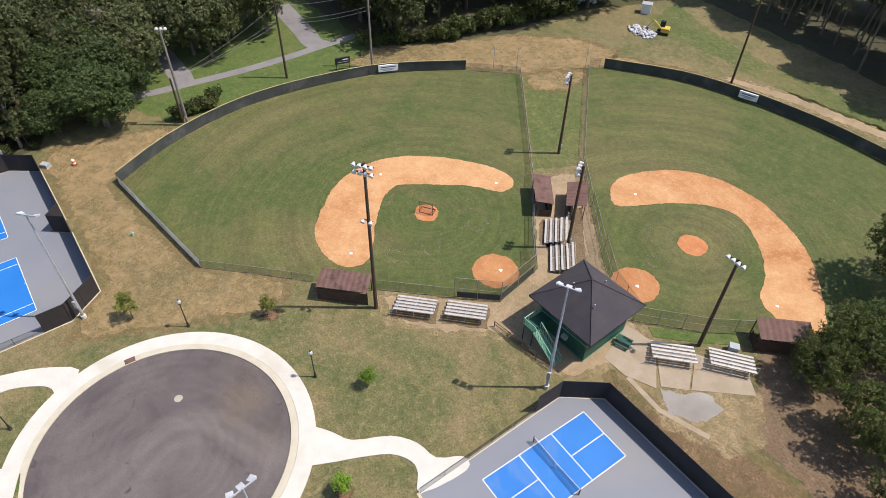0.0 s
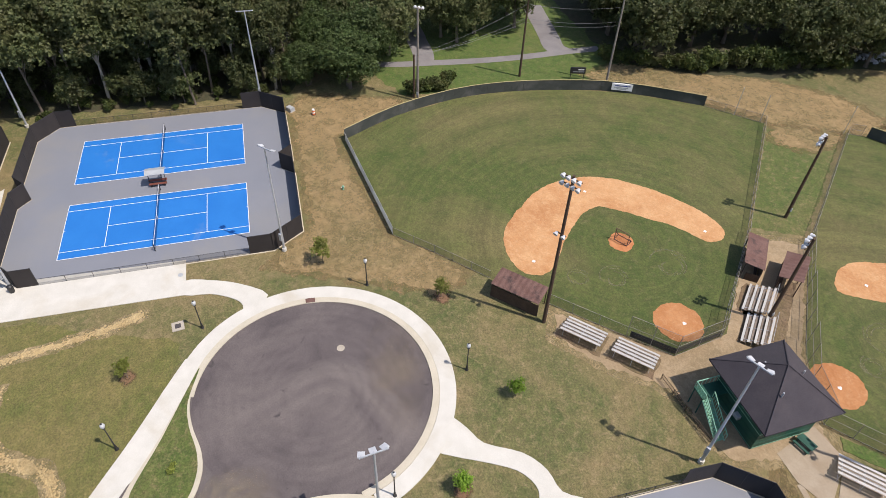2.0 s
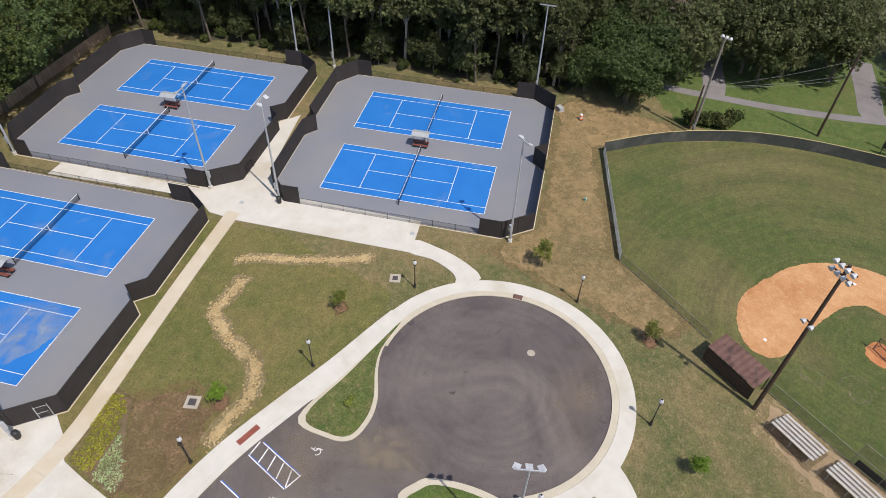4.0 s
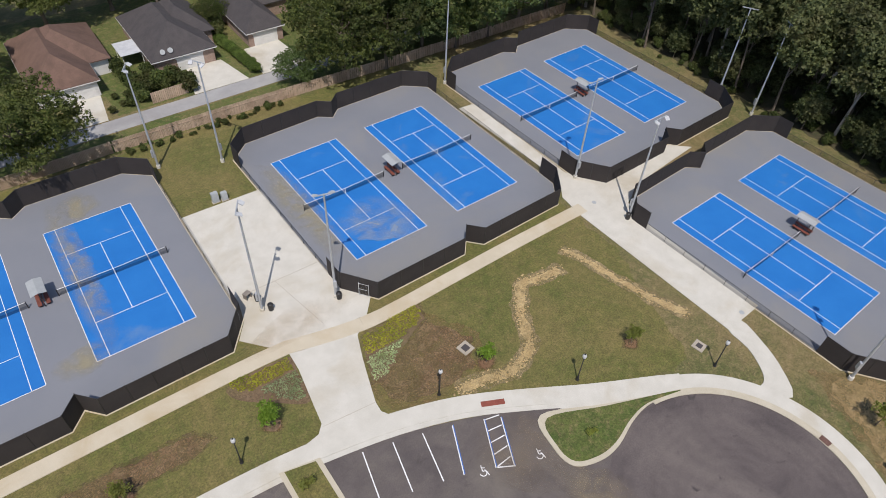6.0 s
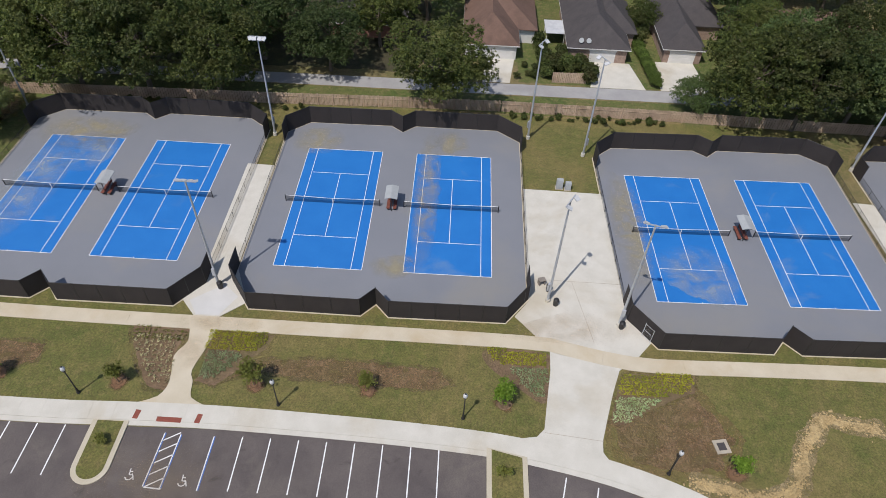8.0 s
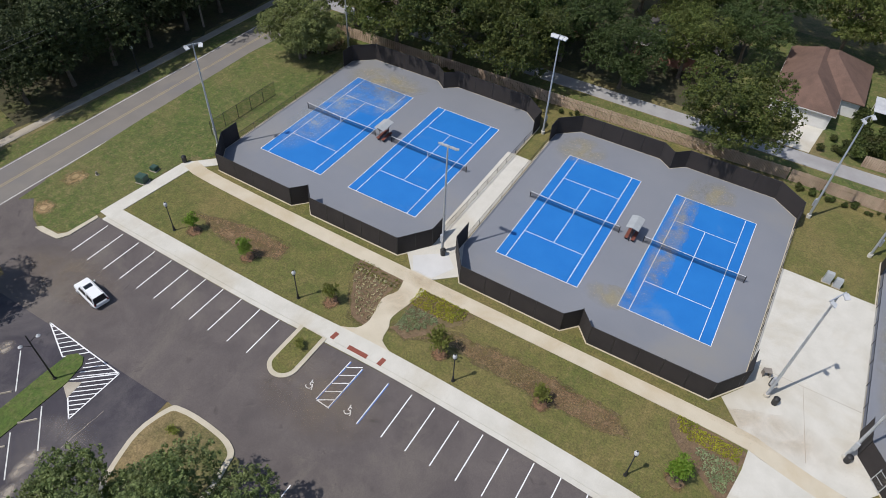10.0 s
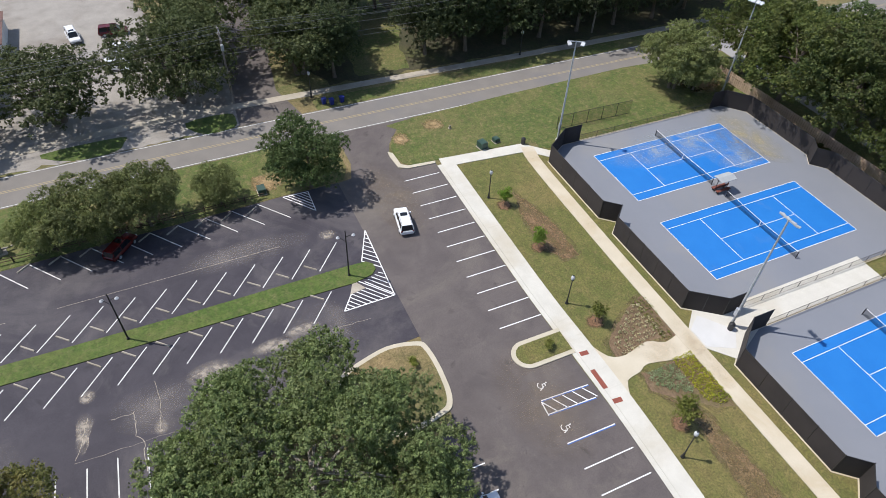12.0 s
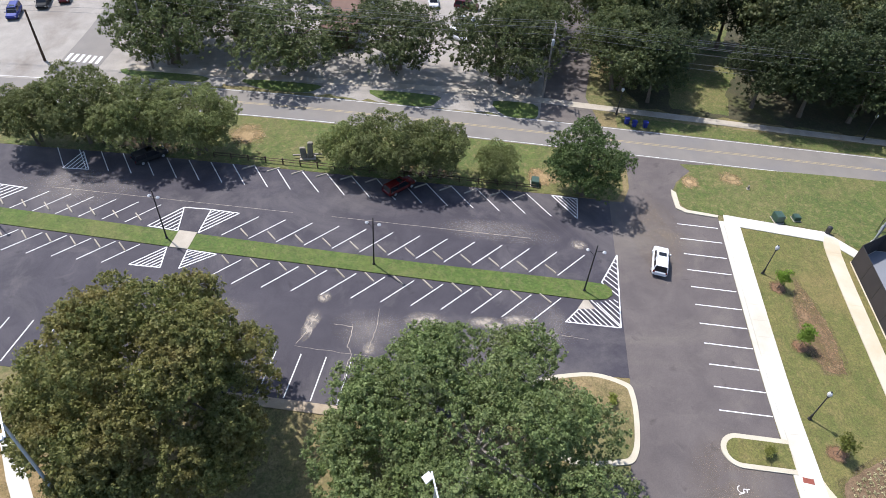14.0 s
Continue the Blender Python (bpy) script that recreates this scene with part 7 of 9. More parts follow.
for a, b in (((60.9, -87.1), (57.5, -91.1)), ((57.5, -91.1), (58.8, -97.5))):
    v = Vector((b[0] - a[0], b[1] - a[1]))
    o = part("panel", bx(bmesh.new(), 0, -0.02, 0.05, v.length, 0.02, 1.0), DARKSCREEN, kick)
    o.matrix_basis = pose(a[0], a[1], 0, 0, 0, math.degrees(math.atan2(v.y, v.x)))


def dugout(label, m, L, D):
    """Low open shed: sloped rusty sheet roof on posts, back wall, bench."""
    ob = thing("dugout", label, "dugout", m, "dugouts")
    bm = bmesh.new()
    n = int(L / 0.35)
    top = []
    for i in range(n + 1):
        x = -L / 2 + L * i / n
        z = 0.05 * (i % 2)
        top.append([bm.verts.new((x, -D / 2 - 0.2, 2.35 + z)), bm.verts.new((x, D / 2 + 0.2, 2.75 + z)), bm.verts.new((x, D / 2 + 0.2, 2.70 + z)), bm.verts.new((x, -D / 2 - 0.2, 2.30 + z))])
    for a, b in zip(top, top[1:]):
        for k in range(4):
            bm.faces.new((a[k], b[k], b[(k + 1) % 4], a[(k + 1) % 4]))
    part("roof", bm, RUST, ob, "rust-brown corrugated roof")
    for x in (-L / 2 + 0.1, 0, L / 2 - 0.1):
        for y, h in ((-D / 2 + 0.05, 2.32), (D / 2 - 0.05, 2.68)):
            part("post", bx(bmesh.new(), x - 0.05, y - 0.05, 0, x + 0.05, y + 0.05, h), DARKWOOD, ob)
    part("back_wall", bx(bmesh.new(), -L / 2, -D / 2 - 0.02, 0, L / 2, -D / 2 + 0.04, 1.9), DARKWOOD, ob, "dark board back wall")
    part("bench", bx(bmesh.new(), -L / 2 + 0.3, -D / 2 + 0.3, 0.4, L / 2 - 0.3, -D / 2 + 0.65, 0.46), DARKWOOD, ob)
    part("end_wall", bx(bmesh.new(), -L / 2 - 0.02, -D / 2, 0, -L / 2 + 0.04, D / 2 - 0.5, 1.2), DARKWOOD, ob)
    return ob


dugout("dugout with rusty sheet roof beside the first field", pose(68.9, -75.9, 0, 0, 0, 226.5 + 180 + 180), 6.3, 2.4).matrix_basis = pose(68.9, -75.9, 0, 0, 0, 226.5)
dugout("dugout with rusty sheet roof near the middle stands", pose(68.9, -107.7, 0, 0, 0, 323.5), 6.2, 2.2)
dugout("dugout with rusty sheet roof on the second field line", pose(65.4, -110.9, 0, 0, 0, 135.7), 5.4, 2.4)
dugout("dugout with brown sheet roof under the trees", pose(34.0, -113.8, 0, 0, 0, 228), 6.0, 2.6)


def bleacher(m, L=4.9):
    ob = thing("bleacher", "five-row aluminium bleacher with bare seat planks", "bleacher", m, "bleachers")
    for r in range(5):
        y, z = -1.5 + 0.68 * r, 0.42 + 0.2 * r
        part("seat_plank", bx(bmesh.new(), -L / 2, y, z, L / 2, y + 0.28, z + 0.05), ALU, ob)
        if r:
            part("foot_plank", bx(bmesh.new(), -L / 2, y - 0.34, z - 0.24, L / 2, y - 0.08, z - 0.20), OLDPLANK, ob, "brown foot plank darkened for shade between seats")
    for x in (-L / 2 + 0.4, 0, L / 2 - 0.4):
        bm = bmesh.new()
        rod(bm, (x, -1.5, 0.03), (x, 1.5, 0.03), 0.03, None, 5)
        rod(bm, (x, -1.5, 0.36), (x, 1.4, 1.2), 0.03, None, 5)
        for y, h in ((-1.4, 0.4), (-0.2, 0.72), (1.35, 1.2)):
            rod(bm, (x, y, 0.0), (x, y, h), 0.03, None, 5)
        rod(bm, (x, -1.4, 0.05), (x, 1.35, 1.1), 0.02, None, 5)
        part("frame", bm, STEEL, ob, "steel angle frame")
    bm = rod(bmesh.new(), (-L / 2, 1.5, 2.2), (L / 2, 1.5, 2.2), 0.025, None, 5)
    for x in (-L / 2, -L / 6, L / 6, L / 2):
        rod(bm, (x, 1.5, 1.2), (x, 1.5, 2.2), 0.02, None, 5)
    part("guard_rail", bm, STEEL, ob)
    return ob


BL = bleacher(pose(62.1, -81.5, 0, 0, 0, 134))
BL.matrix_basis = pose(62.1, -81.8, 0, 0, 0, 46)
for x, y, r in ((58.0, -86.4, 46), (39.8, -102.2, 45), (35.3, -106.8, 39), (62.7, -104.9, 137), (58.4, -102.1, 139)):
    copy_thing(BL, pose(x, y, 0, 0, 0, r))

# bases, plate, pitching screen
for x, y, z in ((75.9, -105.0, 0.05), (74.8, -79.9, 0.05), (87.2, -91.8, 0.05), (62.6, -120.4, 0.05), (37.6, -118.8, 0.05)):
    ob = thing("base", "white square base on the clay", "base", pose(x, y, z, 0, 0, 42), "bases")
    bm = bx(bmesh.new(), -0.19, -0.19, 0, 0.19, 0.19, 0.06)
    bmesh.ops.bevel(bm, geom=bm.edges[:], offset=0.015, segments=1, affect="EDGES")
    part("cover", bm, PAINT, ob)
for x, y, rz in ((61.4, -94.4, -20), (49.6, -107.0, -100)):
    ob = thing("home_plate", "white five-sided home plate in clay", "home plate", pose(x, y, 0.055, 0, 0, rz))
    part("plate", prism(bmesh.new(), [(-0.22, 0.2), (0.22, 0.2), (0.22, -0.05), (0, -0.27), (-0.22, -0.05)], 0, 0.012), PAINT, ob)
ob = thing("pitching_screen", "rusty pipe pitching screen on the mound", "sports screen", pose(76.0, -92.5, 0.05, 0, 0, 35))
for i, (a, b) in enumerate((((-1.0, 0, 0), (-1.0, 0, 2.0)), ((1.0, 0, 0), (1.0, 0, 2.0)), ((-1.0, 0, 2.0), (1.0, 0, 2.0)), ((-1.0, 0, 0.05), (1.0, 0, 0.05)), ((-1.0, 0, 0.05), (-1.0, -1.2, 0.05)), ((1.0, 0, 0.05), (1.0, -1.2, 0.05)), ((-1.0, -1.2, 0.05), (1.0, -1.2, 0.05)), ((-1.0, -1.2, 0.05), (-1.0, 0, 1.4)), ((1.0, -1.2, 0.05), (1.0, 0, 1.4)))):
    part("pipe", rod(bmesh.new(), a, b, 0.05, None, 6), RUST, ob)
bm = bmesh.new()
bm.faces.new([bm.verts.new(p) for p in ((-1, 0, 0.05), (1, 0, 0.05), (1, 0, 2), (-1, 0, 2))])
part("netting", bm, LINK, ob)

# scoring tower
tw = thing("scoring_tower", "dark green two-storey scoring tower with hip roof", "building", pose(48.8, -96.4, 0, 0, 0, 4.5))
HW, EH, AH, OV = 3.55, 5.0, 8.3, 4.65
for name, a in (("wall", 0), ("wall", 90), ("wall", 180), ("wall", 270)):
    w = part(name, bx(bmesh.new(), -HW, HW - 0.15, 0, HW - 0.16, HW, EH), GREENWALL, tw, "dark green board wall")
    w.matrix_basis = pose(0, 0, 0, 0, 0, a)
    for i in range(6):
        part("board", bx(bmesh.new(), -HW, HW, 0.15 + 0.85 * i, HW - 0.02, HW + 0.03, 0.22 + 0.85 * i), GREENTRIM if i in (0, 3) else GREENWALL, w)
    for x in (-1.9, 0.4):
        win = part("window", bx(bmesh.new(), x, HW - 0.02, 3.2, x + 1.5, HW + 0.05, 4.4), GREENTRIM, w, "pale green window frame")
        part("pane", bx(bmesh.new(), x + 0.1, HW, 3.3, x + 1.4, HW + 0.06, 4.3), GLASSD, win, "dark window glass")
bm = bmesh.new()
apex = bm.verts.new((0, 0, AH))
low = [bm.verts.new((sx * OV, sy * OV, EH - 0.1)) for sx, sy in ((-1, -1), (1, -1), (1, 1), (-1, 1))]
bot = [bm.verts.new((v.co.x, v.co.y, EH - 0.28)) for v in low]
for i in range(4):
    j = (i + 1) % 4
    bm.faces.new((low[i], low[j], apex))
    bm.faces.new((bot[i], bot[j], low[j], low[i]))
bm.faces.new(bot[::-1])
roof = part("roof", bm, SHINGLE, tw, "dark brown-grey shingle hip roof")
for sx, sy in ((-1, -1), (1, -1), (1, 1), (-1, 1)):
    part("ridge_cap", rod(bmesh.new(), (sx * OV, sy * OV, EH - 0.08), (0, 0, AH + 0.02), 0.07, 0.07, 5), SHINGLE, roof)
for x, y in ((1.4, 1.2), (-2.2, 1.8), (-0.6, -1.9)):
    part("vent_pipe", rod(bmesh.new(), (x, y, 6.3), (x, y, 7.4), 0.08), STEEL, roof, "grey vent pipe")
part("air_conditioner", bx(bmesh.new(), -1.0, HW, 1.6, -0.3, HW + 0.45, 2.1), GREYBOX, tw, "grey window air conditioner")
# outside stair on the sunless side
SY = HW + 2.0
st = part("stair", bx(bmesh.new(), 1.6, HW + 0.02, 2.55, 3.2, SY + 1.1, 2.7), GREENWALL, tw, "green timber outside stair")
for i in range(13):
    part("tread", bx(bmesh.new(), 1.35 - 0.27 * i, SY, 2.4 - 0.195 * i, 1.65 - 0.27 * i, SY + 1.0, 2.45 - 0.195 * i), GREENTRIM, st)
for y in (SY - 0.02, SY + 1.04):
    part("stringer", rod(bmesh.new(), (1.6, y, 2.5), (-2.0, y, 0.05), 0.09, None, 4), GREENTRIM, st)
    part("handrail", rod(bmesh.new(), (1.6, y, 3.65), (-2.0, y, 1.05), 0.06), GREENTRIM, st)
    for i in range(14):
        k = i / 13
        part("baluster", rod(bmesh.new(), (1.6 - 3.6 * k, y, 2.6 - 2.6 * k), (1.6 - 3.6 * k, y, 3.65 - 2.6 * k), 0.035), GREENTRIM, st)
part("handrail", rod(bmesh.new(), (1.6, SY + 1.06, 3.65), (3.2, SY + 1.06, 3.65), 0.06), GREENTRIM, st)
part("handrail", rod(bmesh.new(), (3.2, SY + 1.06, 3.65), (3.2, HW + 0.1, 3.65), 0.06), GREENTRIM, st)
for i in range(6):
    part("baluster", rod(bmesh.new(), (1.7 + 0.3 * i, SY + 1.06, 2.7), (1.7 + 0.3 * i, SY + 1.06, 3.65), 0.035), GREENTRIM, st)
    part("baluster", rod(bmesh.new(), (3.2, HW + 0.3 + 0.5 * i, 2.7), (3.2, HW + 0.3 + 0.5 * i, 3.65), 0.035), GREENTRIM, st)
for x, y in ((1.7, SY + 1.0), (3.1, SY + 1.0), (3.1, HW + 1.0)):
    part("stair_post", rod(bmesh.new(), (x, y, 0), (x, y, 2.6), 0.07), GREENWALL, st)
ob = thing("picnic_table", "dark green picnic table beside the tower", "table", pose(44.2, -98.8, 0, 0, 0, 20))
part("tabletop", bx(bmesh.new(), -0.9, -0.4, 0.7, 0.9, 0.4, 0.76), GREENWALL, ob)
for s in (-0.7, 0.7):
    part("seat", bx(bmesh.new(), -0.9, s - 0.13, 0.42, 0.9, s + 0.13, 0.47), GREENWALL, ob)
    part("leg_frame", bx(bmesh.new(), s - 0.04, -0.75, 0, s + 0.04, 0.75, 0.42), GREENWALL, ob)
low_fence = thing("rail_fence", "low dark rail fence beside the tower", "fence")
posts_rails(low_fence, (54.6, -88.0), (46.2, -89.4), 1.0, LINK, 2.4, 0.05, (1.0, 0.5), DARKWOOD)


# ---- board fence, houses ----
bf = thing("board_fence", "long weathered cedar board fence behind the courts", "fence", None, "board fences")
BF = [(-57.0, 33.8), (-35, 34.4), (-8, 35.0), (9, 35.6), (28.4, 36.1), (55.4, 35.8), (80, 35.0), (118, 34.6)]
for a, b in zip(BF, BF[1:]):
    v = Vector((b[0] - a[0], b[1] - a[1]))
    n = round(v.length / 2.44)
    d = v / n
    ang = math.degrees(math.atan2(d.y, d.x))
    nb = 12
    single = 28 < a[0] < 29
    if single:
        bd = [part("board", bx(bmesh.new(), 0.012, -0.012 + 0.02 * i, 0.05, d.length / nb - 0.012, 0.012 + 0.02 * i, 2.02 + 0.03 * i), FENCEWOOD, bf) for i in range(2)]
        for o in bd:
            o.matrix_basis = pose(a[0], a[1], 0, 0, 0, ang)
        for i in range(2, n * nb):
            p = Vector(a) + d * (i / nb)
            again("board", bd[i % 2], bf, p.x, p.y, 0, ang)
    else:
        bm = bmesh.new()
        for j in range(n * nb):
            x = d.length * j / nb
            bx(bm, x + 0.018, -0.02 + 0.04 * (j % 2), 0.05, x + d.length / nb - 0.018, 0.005 + 0.04 * (j % 2), 2.02 + 0.02 * ((j * 7) % 3))
        proto = tagged(part("fence_boarding", bm, FENCEWOOD, bf), "", "", "", "stuff")
        proto.matrix_basis = pose(a[0], a[1], 0, 0, 0, ang)
    post = part("post", bx(bmesh.new(), -0.06, -0.1, 0, 0.06, 0.02, 2.15), FENCEWOOD, bf)
    post.matrix_basis = pose(a[0], a[1], 0, 0, 0, ang)
    rail = part("rail", bx(bmesh.new(), 0, -0.06, 1.45, d.length, -0.015, 1.54), FENCEWOOD, bf)
    rail.matrix_basis = pose(a[0], a[1], 0, 0, 0, ang)
    for i in range(1, n):
        p = Vector(a) + d * i
        again("post", post, bf, p.x, p.y, 0, ang)
        again("rail", rail, bf, p.x, p.y, 0, ang)


def hip(bm, x0, y0, x1, y1, e, h, ov=0.5):
    """Hip roof over a rectangle."""
    x0, y0, x1, y1 = x0 - ov, y0 - ov, x1 + ov, y1 + ov
    w, d = x1 - x0, y1 - y0
    k = min(w, d) / 2
    if w > d:
        r0, r1 = (x0 + k, (y0 + y1) / 2), (x1 - k, (y0 + y1) / 2)
    else:
        r0, r1 = ((x0 + x1) / 2, y0 + k), ((x0 + x1) / 2, y1 - k)
    lo = [bm.verts.new((x, y, e)) for x, y in ((x0, y0), (x1, y0), (x1, y1), (x0, y1))]
    un = [bm.verts.new((v.co.x, v.co.y, e - 0.18)) for v in lo]
    a, b = bm.verts.new((*r0, h)), bm.verts.new((*r1, h))
    if w > d:
        fs = ((lo[0], lo[1], b, a), (lo[1], lo[2], b), (lo[2], lo[3], a, b), (lo[3], lo[0], a))
    else:
        fs = ((lo[0], lo[1], a), (lo[1], lo[2], b, a), (lo[2], lo[3], b), (lo[3], lo[0], a, b))
    for f in fs:
        bm.faces.new(f)
    for i in range(4):
        bm.faces.new((un[i], un[(i + 1) % 4], lo[(i + 1) % 4], lo[i]))
    bm.faces.new(un[::-1])
    return bm


def house(label, x0, y0, x1, y1, h, wallm, roofm, garage, wings=()):
    ob = thing("house", label, "house", pose(x0, y0, 0), "houses on the street")
    w, d = x1 - x0, y1 - y0
    for a in ((0, 0, w, 0.2), (0, d - 0.2, w, d), (0, 0.2, 0.2, d - 0.2), (w - 0.2, 0.2, w, d - 0.2)):
        part("wall", bx(bmesh.new(), a[0], a[1], 0, a[2], a[3], 2.75), wallm, ob)
    part("roof", hip(bmesh.new(), 0, 0, w, d, 2.9, h), roofm, ob)
    part("eaves_board", bx(bmesh.new(), -0.53, -0.53, 2.70, w + 0.53, -0.503, 2.86), WHITEW, ob, "white eaves board")
    for x in (-0.53, w + 0.503):
        part("eaves_board", bx(bmesh.new(), x, -0.5, 2.70, x + 0.027, d + 0.5, 2.86), WHITEW, ob, "white eaves board")
    for g in garage:
        door = part("garage_door", bx(bmesh.new(), g, -0.05, 0, g + 4.6, 0.0, 2.2), WHITEW, ob, "white panelled garage door")
        for i in range(4):
            for j in range(4):
                part("panel", bx(bmesh.new(), g + 0.12 + 1.13 * i, -0.075, 0.08 + 0.54 * j, g + 1.08 + 1.13 * i, -0.05, 0.52 + 0.54 * j), WHITEW, door)
        part("trim", bx(bmesh.new(), g - 0.15, -0.07, 2.2, g + 4.75, 0.0, 2.4), WHITEW, ob)
    for wx in (1.2,) if w > 9 and not garage else ():
        win = part("window", bx(bmesh.new(), wx, -0.05, 0.9, wx + 1.5, 0.02, 2.2), WHITEW, ob, "white window frame")
        part("pane", bx(bmesh.new(), wx + 0.1, -0.06, 1.0, wx + 1.4, -0.04, 2.1), GLASSD, win, "dark window glass")
    for a0, b0, a1, b1, hh in wings:
        part("wing_wall", bx(bmesh.new(), a0, b0, 0, a1, b1, 2.7), wallm, ob)
        part("wing_roof", hip(bmesh.new(), a0, b0, a1, b1, 2.9, hh), roofm, ob)
    return ob


house("house with brown hip roof and white garage", 22.5, 52.8, 31.6, 72.0, 6.6, WHITEW, BROWNROOF, (4.2,), ((0.5, 6.2, 12.6, 20.0, 6.9),))
house("brick house with charcoal hip roof and garage", 41.0, 53.4, 51.3, 72.0, 6.6, BRICKT, GREYROOF, (3.7,), ((4.0, 6.2, 12.4, 18.4, 6.5),))
for x in (42.9, 44.2):
    d = thing("satellite_dish", "pale satellite dish on the roof edge", "satellite dish", pose(x, 53.8, 3.25))
    part("mast", rod(bmesh.new(), (0, 0, 0), (0, 0, 0.6), 0.03), STEEL, d)
    o = part("dish", lathe(bmesh.new(), [(0.03, 0), (0.25, 0.04), (0.42, 0.14), (0.44, 0.16)], 14), GREYBOX, d)
    o.matrix_basis = pose(0, 0, 0.6, 55, 0, 0)
house("brick house with charcoal hip roof and white garage", 58.2, 54.6, 64.9, 74.0, 6.2, BRICKT, GREYROOF, (1.0,), ((0.4, 9.4, 12.2, 22.0, 6.9),))
house("brick house with dark hip roof among trees", -2.0, 58.0, 11.0, 72.0, 6.2, BRICKW, GREYROOF, ())
house("brick house with brown hip roof among trees", 82, 58, 98, 72.0, 6.2, BRICKW, BROWNROOF, ())
house("house with dark hip roof among trees", -28, 60, -14, 73, 6.0, BRICKW, GREYROOF, ())
ob = thing("patio_cover", "white corrugated patio cover beside the house", "canopy", pose(39.0, 61.0, 0))
part("roof_sheet", bx(bmesh.new(), -1.9, -2.6, 2.5, 1.9, 2.6, 2.58), LAMPW, ob, "white corrugated sheet")
for x in (-1.6, 1.6):
    for y in (-2.2, 2.2):
        part("post", bx(bmesh.new(), x - 0.05, y - 0.05, 0, x + 0.05, y + 0.05, 2.5), WHITEW, ob)
pv = thing("picket_screen", "reddish board screen fence in a front garden", "fence", pose(37.6, 45.7, 0, 0, 0, 2), "board fences")
for i in range(20):
    part("board", bx(bmesh.new(), 0.3 * i, 0, 0.05, 0.3 * i + 0.26, 0.04, 2.0 + 0.03 * (i % 2)), FENCEWOOD, pv)
stand([BUSH], [(36.6, 50.5), (38.6, 49.3), (41.2, 49.0), (44.2, 47.6), (42.6, 50.6), (36.4, 53.6), (39.6, 52.6), (40.2, 55.2)], 0.45, 0.7)
HEDGE = tree("hedge_bush", "bright green clipped hedge bush between two drives", 71, 3.4, 2.6, 0.1, 3200, 0.15, LEAF_HEDGE, clumps=16, trunk=0.06, corners=3, limbs=4)
stand([HEDGE], [(55.6 - 0.09 * i, 46.2 + 1.0 * i) for i in range(14)], 0.42, 0.54)
stand([BUSH], [(29 + 26 * rng.random(), 34.1 + 1.3 * rng.random()) for i in range(46)], 0.10, 0.24)
stand([BUSH], [(-32 + 30 * rng.random(), 33.1 + 1.2 * rng.random()) for i in range(26)], 0.09, 0.2)
stand([BUSH], [(24.5, 47.5), (31.5, 46.5), (26, 49), (33.5, 47.6), (34.6, 46.8), (33.0, 50.4), (35.2, 49.4)], 0.25, 0.42)
stand([BUSH], [(36.6, 47.4), (37.4, 51.6), (40.4, 50.6), (43.9, 46.4), (44.3, 48.6), (35.9, 55.6), (36.2, 58.4), (54.6, 61.0), (55.4, 63.0)], 0.55, 0.8)


